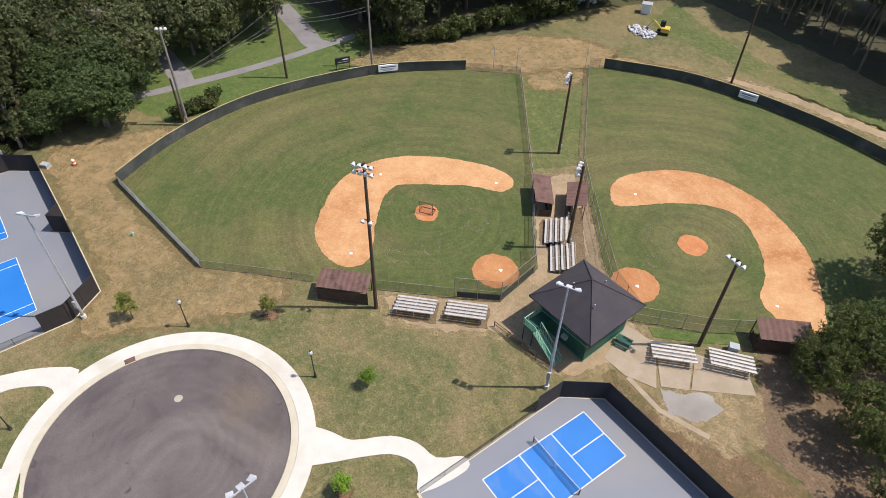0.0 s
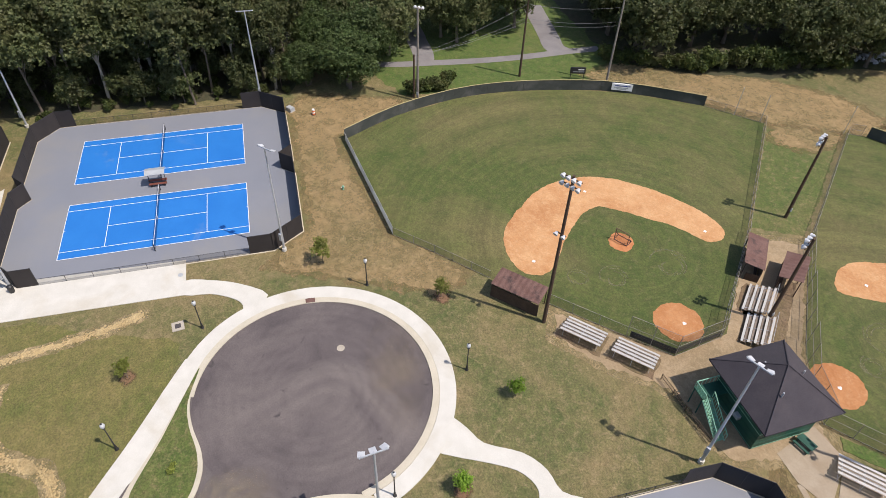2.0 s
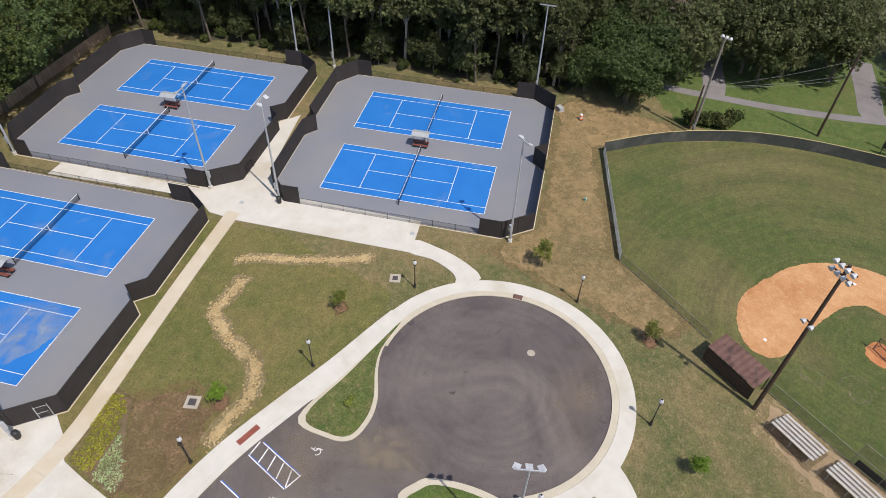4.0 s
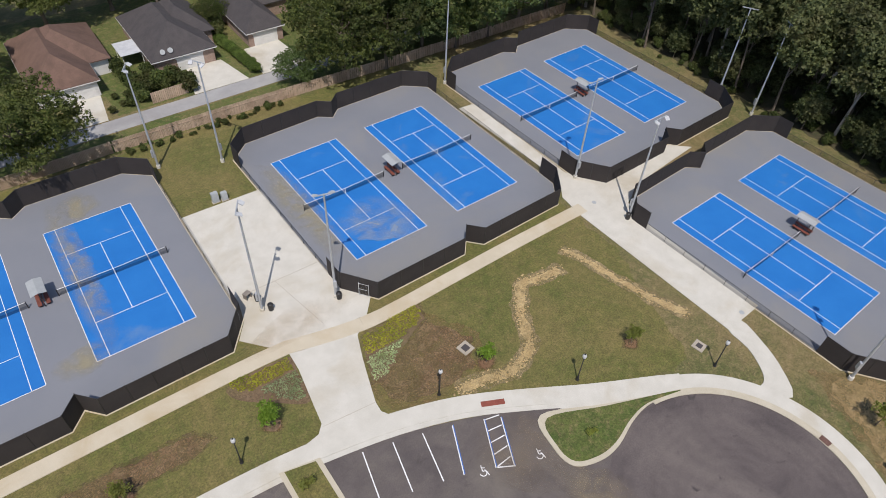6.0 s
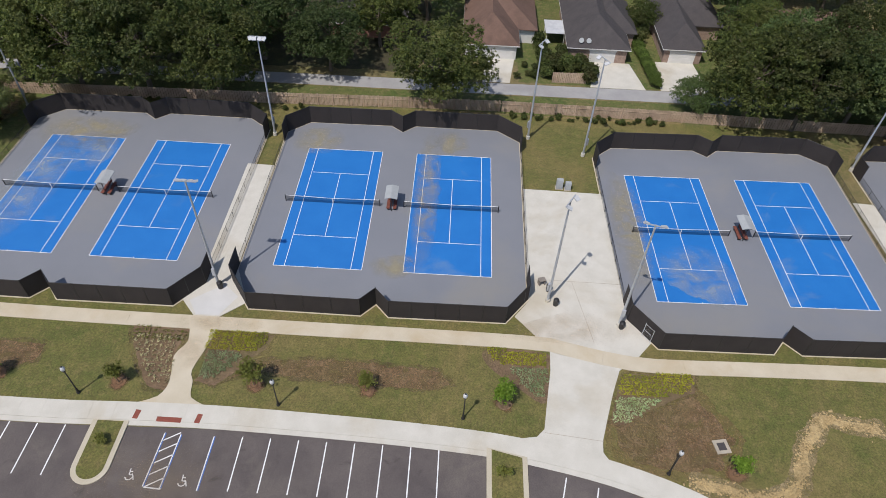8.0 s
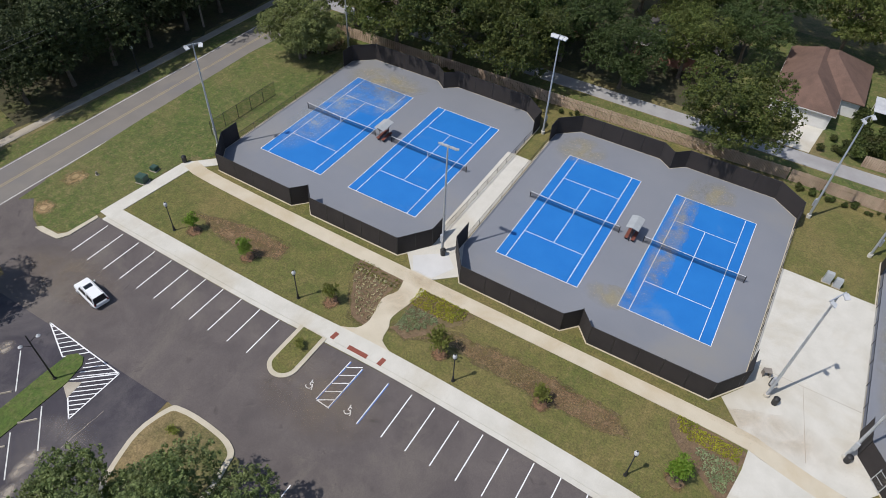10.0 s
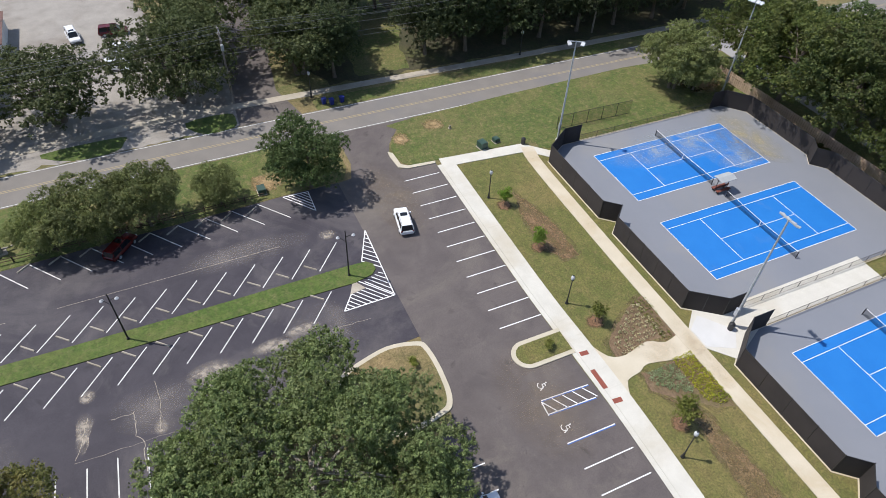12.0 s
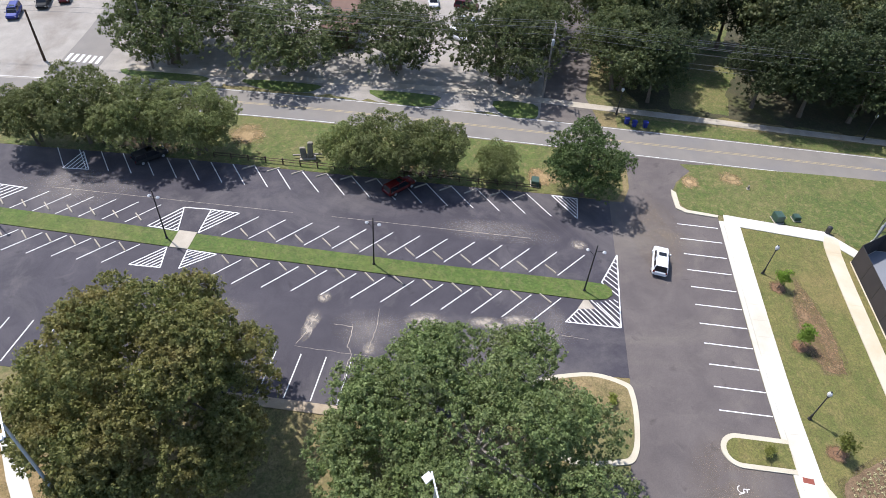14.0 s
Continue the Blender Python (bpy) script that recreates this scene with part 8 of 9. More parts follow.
# ---- vehicles ----
def car(name, label, m, paint, L=4.7, W=1.85, H=1.68, cabin=((0.23, 0.36), (0.93, 0.98))):
    """Family car: shaped lower body, glazed cabin, roof, wheels, lights."""
    ob = thing(name, label, "car", m)
    h0, hb = 0.28, 0.95 * H / 1.68
    bm = bmesh.new()
    secs = [(0.0, 0.80, 0.55, 0.70), (0.03, 0.94, 0.40, 0.92), (0.20, 1.0, 0.30, 0.98), (0.5, 1.0, 0.28, 1.0), (0.85, 1.0, 0.30, 1.02), (0.97, 0.95, 0.38, 0.98), (1.0, 0.86, 0.5, 0.85)]
    loops = []
    for k, w, b, t in secs:
        x, hw = L * (0.5 - k), W / 2 * w
        zb, zt = h0 + (b - 0.28) * 0.6, hb * t
        loops.append([bm.verts.new(p) for p in ((x, -hw * 0.9, zb), (x, -hw, zb + 0.18), (x, -hw, zt - 0.22), (x, -hw * 0.88, zt), (x, hw * 0.88, zt), (x, hw, zt - 0.22), (x, hw, zb + 0.18), (x, hw * 0.9, zb))])
    for a, b in zip(loops, loops[1:]):
        for i in range(8):
            bm.faces.new((a[i], b[i], b[(i + 1) % 8], a[(i + 1) % 8]))
    bm.faces.new(loops[0][::-1])
    bm.faces.new(loops[-1])
    body = part("body", bm, paint, ob)
    (f0, f1), (r1, r0) = cabin
    xa, xb, xc, xd = (L * (0.5 - k) for k in (f0, f1, r1, r0))
    bm = bmesh.new()
    lo = [bm.verts.new(p) for p in ((xa, -W * 0.43, hb - 0.02), (xa, W * 0.43, hb - 0.02), (xd, W * 0.43, hb - 0.02), (xd, -W * 0.43, hb - 0.02))]
    hi = [bm.verts.new(p) for p in ((xb, -W * 0.36, H - 0.06), (xb, W * 0.36, H - 0.06), (xc, W * 0.36, H - 0.06), (xc, -W * 0.36, H - 0.06))]
    low4, high4 = [v.co.copy() for v in lo], [v.co.copy() for v in hi]
    bm.free()
    for i, nm in enumerate(("windscreen", "side_window", "rear_window", "side_window")):
        j = (i + 1) % 4
        q = [low4[i], high4[i], high4[j], low4[j]]
        inn = Vector((sum(p.x for p in q) / 4, 0, q[0].z)) - sum(q, Vector()) / 4
        inn = Vector((0, 0, 0)) - Vector((0, 0, 0)) if inn.length < 1e-6 else inn.normalized() * 0.04
        if i in (0, 2):
            inn = Vector((-0.04 if i == 0 else 0.04, 0, 0))
        bm = bmesh.new()
        f = bm.faces.new([bm.verts.new(p) for p in q])
        b = [bm.verts.new(p + inn) for p in q]
        vs = list(f.verts)
        for k in range(4):
            bm.faces.new((vs[k], vs[(k + 1) % 4], b[(k + 1) % 4], b[k]))
        bm.faces.new(b[::-1])
        bmesh.ops.recalc_face_normals(bm, faces=bm.faces[:])
        part(nm, bm, GLASSD, ob, "dark tinted glass")
    bm = bx(bmesh.new(), xc - 0.05, -W * 0.37, H - 0.07, xb + 0.02, W * 0.37, H)
    bmesh.ops.bevel(bm, geom=bm.edges[:], offset=0.04, segments=2, affect="EDGES")
    rf = part("roof", bm, paint, ob)
    part("sunroof", bx(bmesh.new(), xb - 0.95, -W * 0.24, H - 0.01, xb - 0.3, W * 0.24, H + 0.012), GLASSD, rf, "dark sunroof")
    for s in (-1, 1):
        part("pillar", rod(bmesh.new(), (xa - 0.05, s * W * 0.425, hb), (xb, s * W * 0.36, H - 0.05), 0.05, None, 5), paint, ob)
        part("pillar", rod(bmesh.new(), (xd + 0.05, s * W * 0.425, hb), (xc, s * W * 0.36, H - 0.05), 0.07, None, 5), paint, ob)
        part("pillar", rod(bmesh.new(), ((xb + xc) / 2, s * W * 0.43, hb), ((xb + xc) / 2, s * W * 0.365, H - 0.05), 0.045, None, 5), paint, ob)
        part("roof_rail", rod(bmesh.new(), (xb - 0.1, s * W * 0.33, H + 0.03), (xc + 0.1, s * W * 0.33, H + 0.03), 0.02, None, 5), BLACKM, ob)
        part("mirror", bx(bmesh.new(), xa - 0.35, s * (W / 2 + 0.02), hb, xa - 0.2, s * (W / 2 + 0.18), hb + 0.14), paint, ob)
        part("headlight", bx(bmesh.new(), L / 2 - 0.14, s * W * 0.30, 0.62, L / 2 - 0.02, s * W * 0.42, 0.76), LAMPW, ob, "clear headlight")
        part("tail_light", bx(bmesh.new(), -L / 2 + 0.0, s * W * 0.33, 0.72, -L / 2 + 0.1, s * W * 0.44, 0.95), CARR, ob, "red tail light")
        for x in (L * 0.31, -L * 0.30):
            wh = part("wheel", rod(bmesh.new(), (x, s * (W / 2 - 0.22), 0.34), (x, s * (W / 2 + 0.01), 0.34), 0.34, None, 16), TYRE, ob, "black tyre")
            part("rim", rod(bmesh.new(), (x, s * (W / 2 + 0.0), 0.34), (x, s * (W / 2 + 0.02), 0.34), 0.21, None, 12), STEEL, wh, "silver rim")
    return ob


car("sports_utility_vehicle", "white sport utility car with sunroof on the asphalt", pose(-35.4, -31.4, Z_ASPH, 0, 0, 170), CARW, 4.75, 1.9, 1.7)
car("parked_car", "maroon car parked under the trees", pose(-44.0, -64.6, Z_ASPH, 0, 0, 140), CARR, 4.6, 1.8, 1.5)
car("parked_car", "white car parked in a bay", pose(1.9, -39.5, Z_ASPH, 0, 0, 92), CARW, 4.6, 1.8, 1.5)
car("parked_car", "black car parked under trees", pose(-44.4, -98.6, Z_ASPH, 0, 0, 140), TYRE, 4.6, 1.8, 1.5)
for x, y, r, p, lb in ((-102.2, -67.1, 10, CARW, "white pickup parked on the gravel yard"), (-94.1, -59.4, 80, CARW, "white van parked on the gravel yard"), (-88.6, -60.7, 60, CARW, "white car parked on the gravel yard"), (-101.9, -60.5, 85, CARR, "dark red car parked on the gravel yard"), (-80, -139, 20, BINBLUE, "dark blue car parked on the yard"), (-88, -134, 20, CARR, "red car parked on the yard"), (-92, -132, 20, CARW, "white car parked on the yard"), (-85, -136.5, 20, TYRE, "black car parked on the yard")):
    car("parked_car", lb, pose(x, y, 0.02, 0, 0, r), p, 4.9, 1.9, 1.7)


# ---- small things ----
def bin_thing(name, label, m, body, lid, r=0.3, h=0.95, cat="bin"):
    ob = thing(name, label, cat, m)
    part("body", lathe(bmesh.new(), [(r * 0.88, 0), (r * 0.95, 0.1), (r, h * 0.85), (r * 1.04, h * 0.9)], 14), body, ob)
    part("lid", lathe(bmesh.new(), [(r * 1.06, h * 0.9), (r * 1.0, h * 0.97), (r * 0.6, h * 1.1), (r * 0.2, h * 1.13)], 14), lid, ob)
    return ob


for x, y in ((34.6, -3.8), (33.9, -1.6), (42.0, -6.7), (-5.3, -4.1), (82.5, -5.2), (81.7, -16.3), (-45.1, -8.3), (46.2, -100.2)):
    bin_thing("trash_can", "round black trash can on the concrete", pose(x, y, 0.08), BLACKM, BLACKM, 0.33, 1.0)
for x, y in ((-66.3, -32.5), (-65.7, -31.4), (-65.8, -29.7)):
    ob = thing("wheelie_bin", "dark blue wheeled bin by the road", "bin", pose(x, y, 0.02, 0, 0, 10))
    bm = bmesh.new()
    vs = [bm.verts.new(p) for p in ((-0.24, -0.26, 0.08), (0.24, -0.26, 0.08), (0.24, 0.26, 0.08), (-0.24, 0.26, 0.08), (-0.31, -0.33, 1.0), (0.31, -0.33, 1.0), (0.31, 0.33, 1.0), (-0.31, 0.33, 1.0))]
    for f in ((3, 2, 1, 0), (4, 5, 6, 7), (0, 1, 5, 4), (1, 2, 6, 5), (2, 3, 7, 6), (3, 0, 4, 7)):
        bm.faces.new([vs[i] for i in f])
    part("body", bm, BINBLUE, ob)
    part("lid", bx(bmesh.new(), -0.33, -0.36, 1.0, 0.33, 0.36, 1.07), BINBLUE, ob)
    for s in (-0.22, 0.22):
        part("wheel", rod(bmesh.new(), (s - 0.04, 0.26, 0.1), (s + 0.04, 0.26, 0.1), 0.1, None, 10), TYRE, ob)


def cabinet(name, label, m, w, d, h, material):
    ob = thing(name, label, "utility box", m)
    bm = bx(bmesh.new(), -w / 2, -d / 2, 0.08, w / 2, d / 2, h)
    bmesh.ops.bevel(bm, geom=[e for e in bm.edges if e.verts[0].co.z > h - 0.01 and e.verts[1].co.z > h - 0.01], offset=0.05, segments=2, affect="EDGES")
    part("housing", bm, material, ob)
    part("plinth", bx(bmesh.new(), -w / 2 - 0.1, -d / 2 - 0.1, 0, w / 2 + 0.1, d / 2 + 0.1, 0.08), CONC_OLD, ob, "concrete plinth")
    part("door", bx(bmesh.new(), -w / 2 + 0.06, -d / 2 - 0.02, 0.16, w / 2 - 0.06, -d / 2, h - 0.12), material, ob)
    return ob


cabinet("transformer_box", "dark green transformer box in the grass", pose(-46.6, -14.4, 0.04, 0, 0, 10), 1.3, 1.1, 1.1, TREEBOX)
cabinet("transformer_box", "small green transformer box in the grass", pose(-47.2, -11.8, 0.04, 0, 0, 10), 0.9, 0.8, 0.7, TREEBOX)
cabinet("transformer_box", "dark green box under the front trees", pose(-48.4, -46.6, 0.04, 0, 0, 0), 1.3, 1.0, 0.9, TREEBOX)
cabinet("electric_cabinet", "grey electric cabinet at the plaza edge", pose(36.7, 17.8, 0.02, 0, 0, 0), 0.9, 0.6, 1.6, GREYBOX)
cabinet("electric_cabinet", "grey electric cabinet at the plaza edge", pose(37.9, 17.6, 0.02, 0, 0, 0), 0.8, 0.6, 1.3, GREYBOX)
cabinet("utility_box", "grey utility box in bare soil", pose(116.6, -50.9, 0.01, 0, 0, 40), 1.2, 0.9, 0.7, GREYBOX)
cabinet("meter_box", "small box beside the footway", pose(-52.8, -16.8, 0.04), 0.25, 0.2, 0.6, STONE)
ob = thing("water_cooler_stand", "wooden cooler stand leaning by the light pole", "stand", pose(33.1, -0.6, 0.08, 0, 0, 20))
for s in (-0.35, 0.35):
    part("leg_frame", bx(bmesh.new(), s - 0.04, -0.3, 0, s + 0.04, 0.3, 0.8), GREYWOOD, ob)
part("shelf", bx(bmesh.new(), -0.42, -0.34, 0.8, 0.42, 0.34, 0.85), GREYWOOD, ob)
bb = thing("traffic_barrel", "orange and white traffic barrel in bare soil", "traffic barrel", pose(114.8, -54.6, 0.01))
for i in range(4):
    part("band", lathe(bmesh.new(), [(0.30 - 0.02 * i, 0.05 + 0.23 * i), (0.28 - 0.02 * i, 0.28 + 0.23 * i)], 14), ORANGE if i % 2 == 0 else PAINT, bb, "orange band" if i % 2 == 0 else "white band")
part("foot", lathe(bmesh.new(), [(0.42, 0), (0.42, 0.05), (0.3, 0.06)], 14), TYRE, bb)
hy = thing("hydrant", "small green and white hydrant in bare soil", "hydrant", pose(94.1, -57.3, 0.01))
part("barrel", lathe(bmesh.new(), [(0.16, 0), (0.14, 0.1), (0.13, 0.5), (0.17, 0.55), (0.13, 0.68), (0.04, 0.76)], 10), GREENTRIM, hy)
for s in (-1, 1):
    part("outlet", rod(bmesh.new(), (0, s * 0.1, 0.42), (0, s * 0.24, 0.42), 0.06), PAINT, hy, "white outlet cap")
for x, y, w in ((72.45, -35.95, 1.35), (50.05, -21.0, 1.5)):
    ob = thing("drain_box", "square concrete drain inlet in the lawn", "drain", pose(x, y, 0, 0, 0, 10))
    part("frame", bx(bmesh.new(), -w / 2, -w / 2, 0, w / 2, w / 2, 0.10), CONC_OLD, ob)
    part("grate", bx(bmesh.new(), -w / 2 + 0.35, -w / 2 + 0.35, 0.10, w / 2 - 0.35, w / 2 - 0.35, 0.13), GREYROOF, ob, "dark steel grate")
for x, y in ((80.3, -11.3), (80.8, -35.7)):
    tagged(part("manhole_cover", prism(bmesh.new(), arc(x, y, 0.32, 0, 345, 23), 0, Z_WALK + 0.006), GREYBOX), "small round cover in the concrete", "manhole cover")
# stone marker, rail fence at the road
ob = thing("stone_marker", "dark stone monument of two leaning slabs on the verge", "monument", pose(-48.6, -78.2, 0.04, 0, 0, 15))
part("plinth", bx(bmesh.new(), -0.7, -1.0, 0, 0.7, 1.2, 0.15), CONC_OLD, ob)
for y0, h, s in ((-0.42, 1.7, -0.12), (0.42, 2.5, 0.18)):
    bm = bx(bmesh.new(), -0.42, -0.38, 0.15, 0.42, 0.38, h)
    for v in bm.verts:
        if v.co.z > 1:
            v.co.y += s
            v.co.x *= 0.8
            v.co.z += 0.25 * v.co.x
    bmesh.ops.bevel(bm, geom=bm.edges[:], offset=0.09, segments=2, affect="EDGES")
    o = part("slab", bm, STONE, ob)
    o.location = (0, y0, 0)
part("beam", bx(bmesh.new(), -0.10, -1.9, 0.4, 0.10, 2.1, 0.55), GREYWOOD, ob, "weathered cross beam")
rf = thing("rail_fence", "low dark wooden rail fence along the parking front", "fence")
for a, b in (((-46.3, -90.5), (-46.9, -62)), ((-46.9, -62), (-47.2, -46.5))):
    v = Vector((b[0] - a[0], b[1] - a[1]))
    n = round(v.length / 2.4)
    for i in range(n):
        p = Vector(a) + v * i / n
        part("post", bx(bmesh.new(), p.x - 0.07, p.y - 0.07, 0, p.x + 0.07, p.y + 0.07, 1.0), DARKWOOD, rf)
    for z in (0.45, 0.82):
        part("rail", rod(bmesh.new(), (*a, z), (*b, z), 0.05, None, 5), DARKWOOD, rf)
# scoreboard and banners with unreadable writing
sb = thing("scoreboard", "small dark scoreboard on posts behind the fence", "scoreboard", pose(118.3, -102.3, 0, 0, 0, 78))
for x in (-1.2, 1.2):
    part("post", rod(bmesh.new(), (x, 0, 0), (x, 0, 2.4), 0.06), BLACKM, sb)
pn = part("panel", bx(bmesh.new(), -1.4, -0.1, 1.2, 1.4, 0.1, 2.4), BLACKM, sb)
part("writing_bar", bx(bmesh.new(), -1.1, 0.1, 1.9, 0.0, 0.11, 2.1), PAINT, pn)
part("writing_bar", bx(bmesh.new(), -1.1, 0.1, 1.5, 0.9, 0.11, 1.62), GREYBOX, pn)
for x, y, rz, w in ((112.5, -108.5, 69, 3.6), (69.7, -155.9, 20, 3.2)):
    bn = thing("banner", "white banner on the outfield fence", "banner", pose(x, y, 0, 0, 0, rz))
    sh = part("sheet", bx(bmesh.new(), -w / 2, -0.14, 0.5, w / 2, 0.14, 1.75), PAINT, bn)
    for i, (a, b, z) in enumerate(((-0.4, 0.35, 1.3), (-0.3, 0.4, 0.95), (-0.2, 0.25, 0.7))):
        part("writing_bar", bx(bmesh.new(), a * w, -0.15, z, b * w, 0.15, z + 0.16), BINBLUE if i == 0 else GREYBOX, sh)
# works corner beyond the fields
rr = random.Random(9)
for px, py, wx, wy, label in ((98.5, -160.5, 3.4, 2.2, "heap of pale broken riprap stones"), (116.0, -164.0, 2.0, 5.0, "low spread of pale riprap stones at the wood edge")):
    rk = thing("rock_pile", label, "rocks", pose(px, py, 0))
    for i in range(110):
        bm = bmesh.new()
        bmesh.ops.create_icosphere(bm, subdivisions=1, radius=rr.uniform(0.16, 0.42))
        for v in bm.verts:
            v.co = Vector((v.co.x * rr.uniform(0.7, 1.2), v.co.y * rr.uniform(0.7, 1.2), v.co.z * rr.uniform(0.6, 0.9)))
        d = rr.uniform(0, 1) ** 0.6
        a = rr.uniform(0, 6.28)
        o = part("stone", bm, ROCK, rk)
        o.matrix_basis = pose(wx * d * math.cos(a), wy * d * math.sin(a), 0.14 + (1 - d) * 0.6 * rr.uniform(0.2, 1))
ex = thing("excavator", "small yellow excavator beside the stones", "excavator", pose(95.8, -163.6, 0, 0, 0, 30))
for s in (-0.7, 0.7):
    part("track", bx(bmesh.new(), -1.2, s - 0.2, 0, 1.2, s + 0.2, 0.55), TYRE, ex)
part("body", bx(bmesh.new(), -1.2, -0.8, 0.6, 0.4, 0.8, 1.4), YCAP, ex)
part("cab", bx(bmesh.new(), -0.2, -0.7, 1.4, 0.8, 0.1, 2.5), GLASSD, ex)
part("boom", rod(bmesh.new(), (0.4, 0.3, 1.2), (2.2, 0.3, 2.6), 0.14), YCAP, ex)
part("dipper", rod(bmesh.new(), (2.2, 0.3, 2.6), (3.2, 0.3, 1.0), 0.11), YCAP, ex)
part("bucket", bx(bmesh.new(), 2.9, 0.0, 0.3, 3.5, 0.6, 1.0), STONE, ex)
sd2 = thing("shed", "small white box shed on the soil", "shed", pose(104.6, -168.2, 0, 0, 0, 35))
part("wall", bx(bmesh.new(), -1.0, -0.8, 0, 1.0, 0.8, 2.0), WHITEW, sd2)
part("roof", bx(bmesh.new(), -1.1, -0.9, 2.0, 1.1, 0.9, 2.1), GREYBOX, sd2)
part("door", bx(bmesh.new(), -0.4, -0.84, 0.05, 0.4, -0.8, 1.8), STONE, sd2)
# yard buildings across the road
wb = thing("warehouse", "low shed with brown gravel roof and shade-darkened wall", "building", pose(-87.0, -81.5, 0, 0, 0, 3))
# Wall takes the dark timber brown to put its shade into the colour.
part("wall", bx(bmesh.new(), -6.4, -2.8, 0, 6.4, 2.8, 3.3), DARKWOOD, wb)
part("roof", bx(bmesh.new(), -6.6, -3.0, 3.3, 6.6, 3.0, 3.5), BROWNROOF, wb, "brown gravel roof")
for s in (-1, 1):
    part("parapet", bx(bmesh.new(), -6.7, s * 3.0 - 0.12, 3.1, 6.7, s * 3.0 + 0.12, 3.62), DARKWOOD, wb)
wb2 = thing("outbuilding", "low shed with rusty and white sheet roof", "building", pose(-104.2, -84.6, 0, 0, 0, 0))
part("wall", bx(bmesh.new(), -6, -7, 0, 6, 7, 3.0), WHITEW, wb2)
for i in range(28):
    y = -7.4 + 14.8 * i / 28
    part("roof_sheet", bx(bmesh.new(), -6.6, y, 3.0 + 0.04 * (i % 2), 6.6, y + 0.52, 3.08 + 0.04 * (i % 2)), RUST, wb2, "rust-red roof sheet")
part("roof_strip", bx(bmesh.new(), -6.62, -0.5, 3.06, 6.62, 0.6, 3.16), PAINT, wb2, "white roof strip")
ub = thing("utility_box", "small grey utility box behind the stands", "utility box", pose(36.4, -108.6, 0, 0, 0, 35))
part("body", bx(bmesh.new(), -0.5, -0.4, 0, 0.5, 0.4, 0.9), GREYBOX, ub)
part("lid", bx(bmesh.new(), -0.55, -0.45, 0.9, 0.55, 0.45, 0.98), GREYBOX, ub)
# mesh gate panel on the road lawn
gp = thing("chain_link_fence", "dark chain-link fence section beside the road lawn", "fence", None, "field fences")
posts_rails(gp, (-46.6, -1.5), (-46.2, 12), 2.4, LINKB, 3.0, 0.04, (1.0, 0.03))


# ---- planted beds ----
def tufts(name, label, pts, material, step, size, per, h, seed):
    """Rows of low leafy plants inside an outline."""
    rg = np.random.default_rng(seed)
    xs, ys = [p[0] for p in pts], [p[1] for p in pts]

    def inside(x, y):
        c = False
        for (x0, y0), (x1, y1) in zip(pts, pts[1:] + pts[:1]):
            if (y0 > y) != (y1 > y) and x < (x1 - x0) * (y - y0) / (y1 - y0) + x0:
                c = not c
        return c
    cen = []
    y = min(ys)
    while y < max(ys):
        x = min(xs)
        while x < max(xs):
            if inside(x, y):
                cen.append((x + rg.uniform(-0.15, 0.15) * step, y + rg.uniform(-0.15, 0.15) * step, 0.02 + h * 0.3))
            x += step
        y += step
    cen = np.array(cen)
    v = leaves(rg, cen, np.full(len(cen), h), per * len(cen), size, 0.7, 0.0)
    return tagged(new(name, crown_mesh(name, v, material)), label, "plants", "", "stuff")


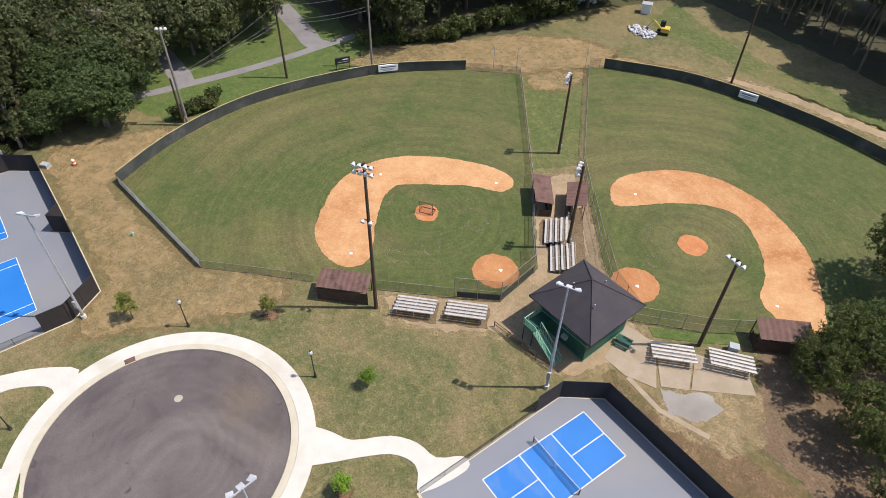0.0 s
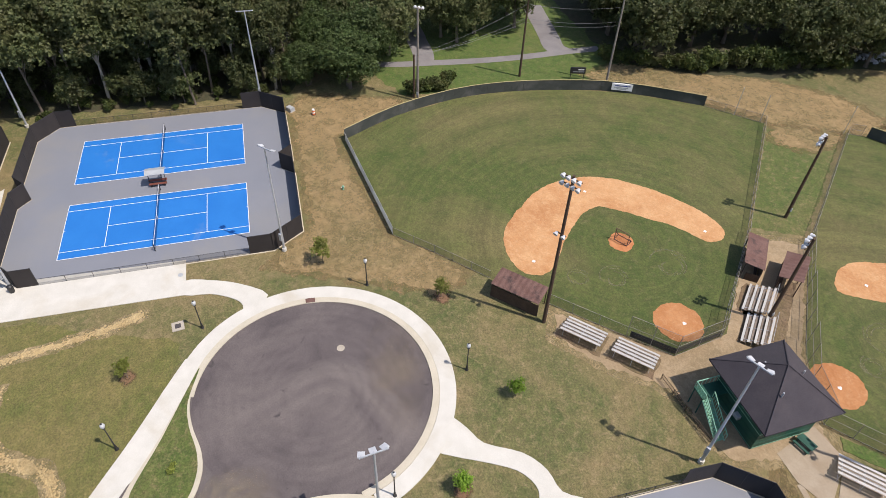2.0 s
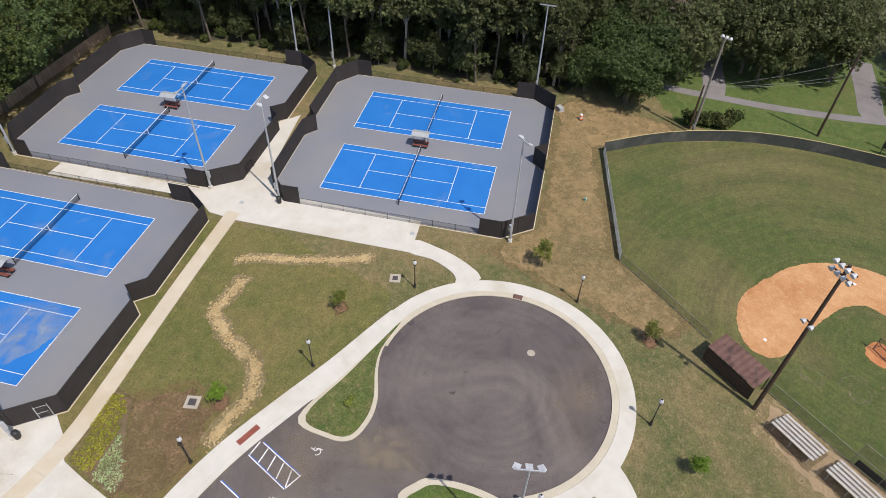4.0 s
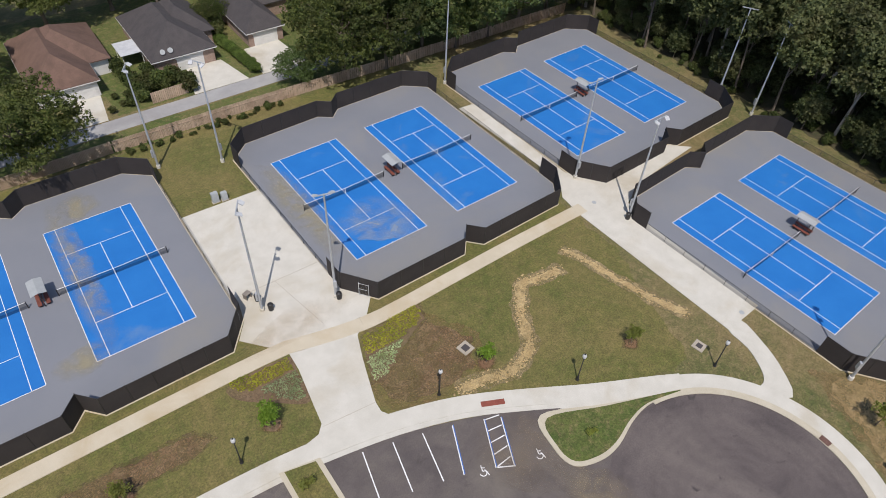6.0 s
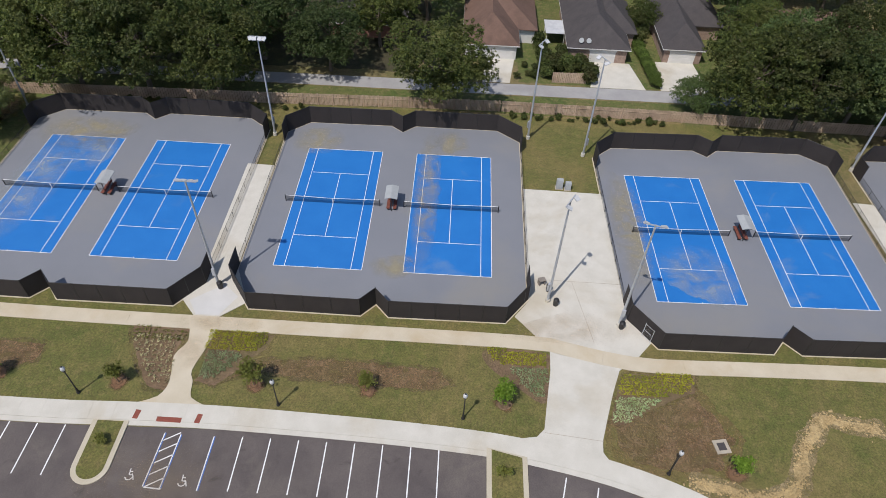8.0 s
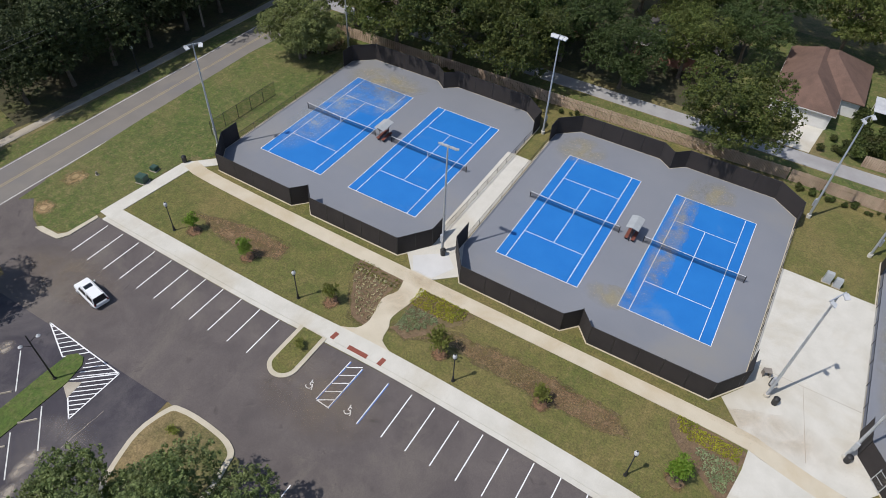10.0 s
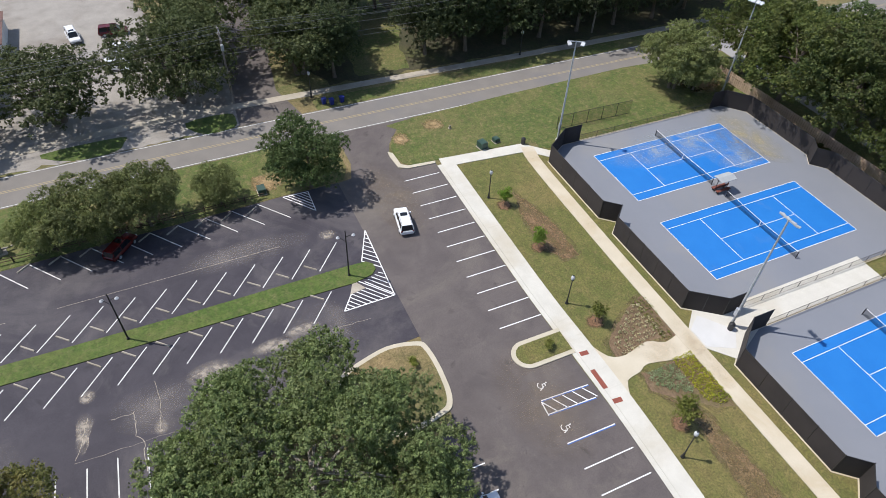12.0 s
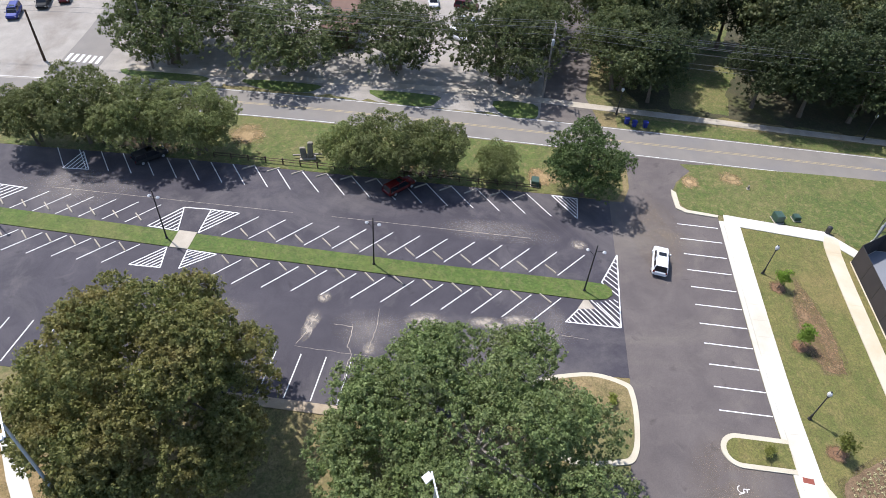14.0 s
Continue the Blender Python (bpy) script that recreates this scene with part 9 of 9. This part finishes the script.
YB = [[(26.2, -10.6), (33.2, -10.9), (33.1, -12.9), (28.8, -12.8), (27.0, -12.3)], [(41.0, -13.6), (42, -12.9), (49.0, -12.7), (48.3, -14.8), (45.0, -15.7), (40.3, -15.9)], [(-4.4, -10.3), (2.2, -10.4), (1.6, -12.3), (0.2, -13.1), (-3.4, -13.0), (-4.4, -12.7)]]
PB = [[(28.9, -13.0), (33.1, -13.1), (32.6, -16.7), (31.6, -16.5), (29.9, -14.6)], [(40.2, -16.1), (45.0, -15.9), (43.6, -17.0), (40.6, -19.2), (39.3, -18.9)], [(-4.0, -13.2), (0.2, -13.3), (-0.9, -14.6), (-2.6, -16.8), (-4.4, -16.7), (-4.1, -15.2)]]
for i, p in enumerate(YB):
    tufts("groundcover", "rows of golden yellow-green groundcover plants", p, LEAF_YEL, 0.44, 0.085, 26, 0.25, 100 + i)
for i, p in enumerate(PB):
    tufts("groundcover", "rows of pale silver-green groundcover plants", p, LEAF_PALE, 0.44, 0.09, 24, 0.26, 110 + i)
tufts("groundcover", "dull young plants in brown mulch", [(-13.3, -10.2), (-7.1, -10.4), (-7.3, -11.8), (-13.0, -11.8)], LEAF_DULL, 0.5, 0.09, 12, 0.2, 120)
tufts("groundcover", "rows of straw-coloured grass tufts in brown mulch", [(-13.0, -11.6), (-7.4, -11.6), (-7.6, -13.4), (-7.1, -16.0), (-7.3, -17.8), (-9.0, -17.4), (-12.4, -12.8)], LEAF_STRAW, 0.62, 0.10, 14, 0.26, 121)


# ---- court gates ----
def gate(m):
    """Mesh gate leaf on two pale posts."""
    ob = thing("court_gate", "grey steel mesh gate in the court fence", "gate", m, "court gates")
    for x in (0, 1.25):
        part("post", rod(bmesh.new(), (x, 0, 0), (x, 0, 2.2), 0.045), STEEL, ob)
    bm = bmesh.new()
    for z in (0.12, 1.1, 2.05):
        rod(bm, (0.05, 0, z), (1.2, 0, z), 0.028)
    part("gate_frame", bm, STEEL, ob)
    part("latch", bx(bmesh.new(), 1.05, -0.06, 1.0, 1.2, 0.06, 1.15), BLACKM, ob)
    bm = bmesh.new()
    bm.faces.new([bm.verts.new(q) for q in ((0.05, 0, 0.12), (1.2, 0, 0.12), (1.2, 0, 2.05), (0.05, 0, 2.05))])
    part("mesh_panel", bm, LINK, ob)
    return ob


GT = gate(pose(-9.75, -5.55, 0.07, 0, 0, 52))
copy_thing(GT, pose(44.25, -7.55, 0.07, 0, 0, -53))
copy_thing(GT, pose(30.05, -4.85, 0.07, 0, 0, 52))
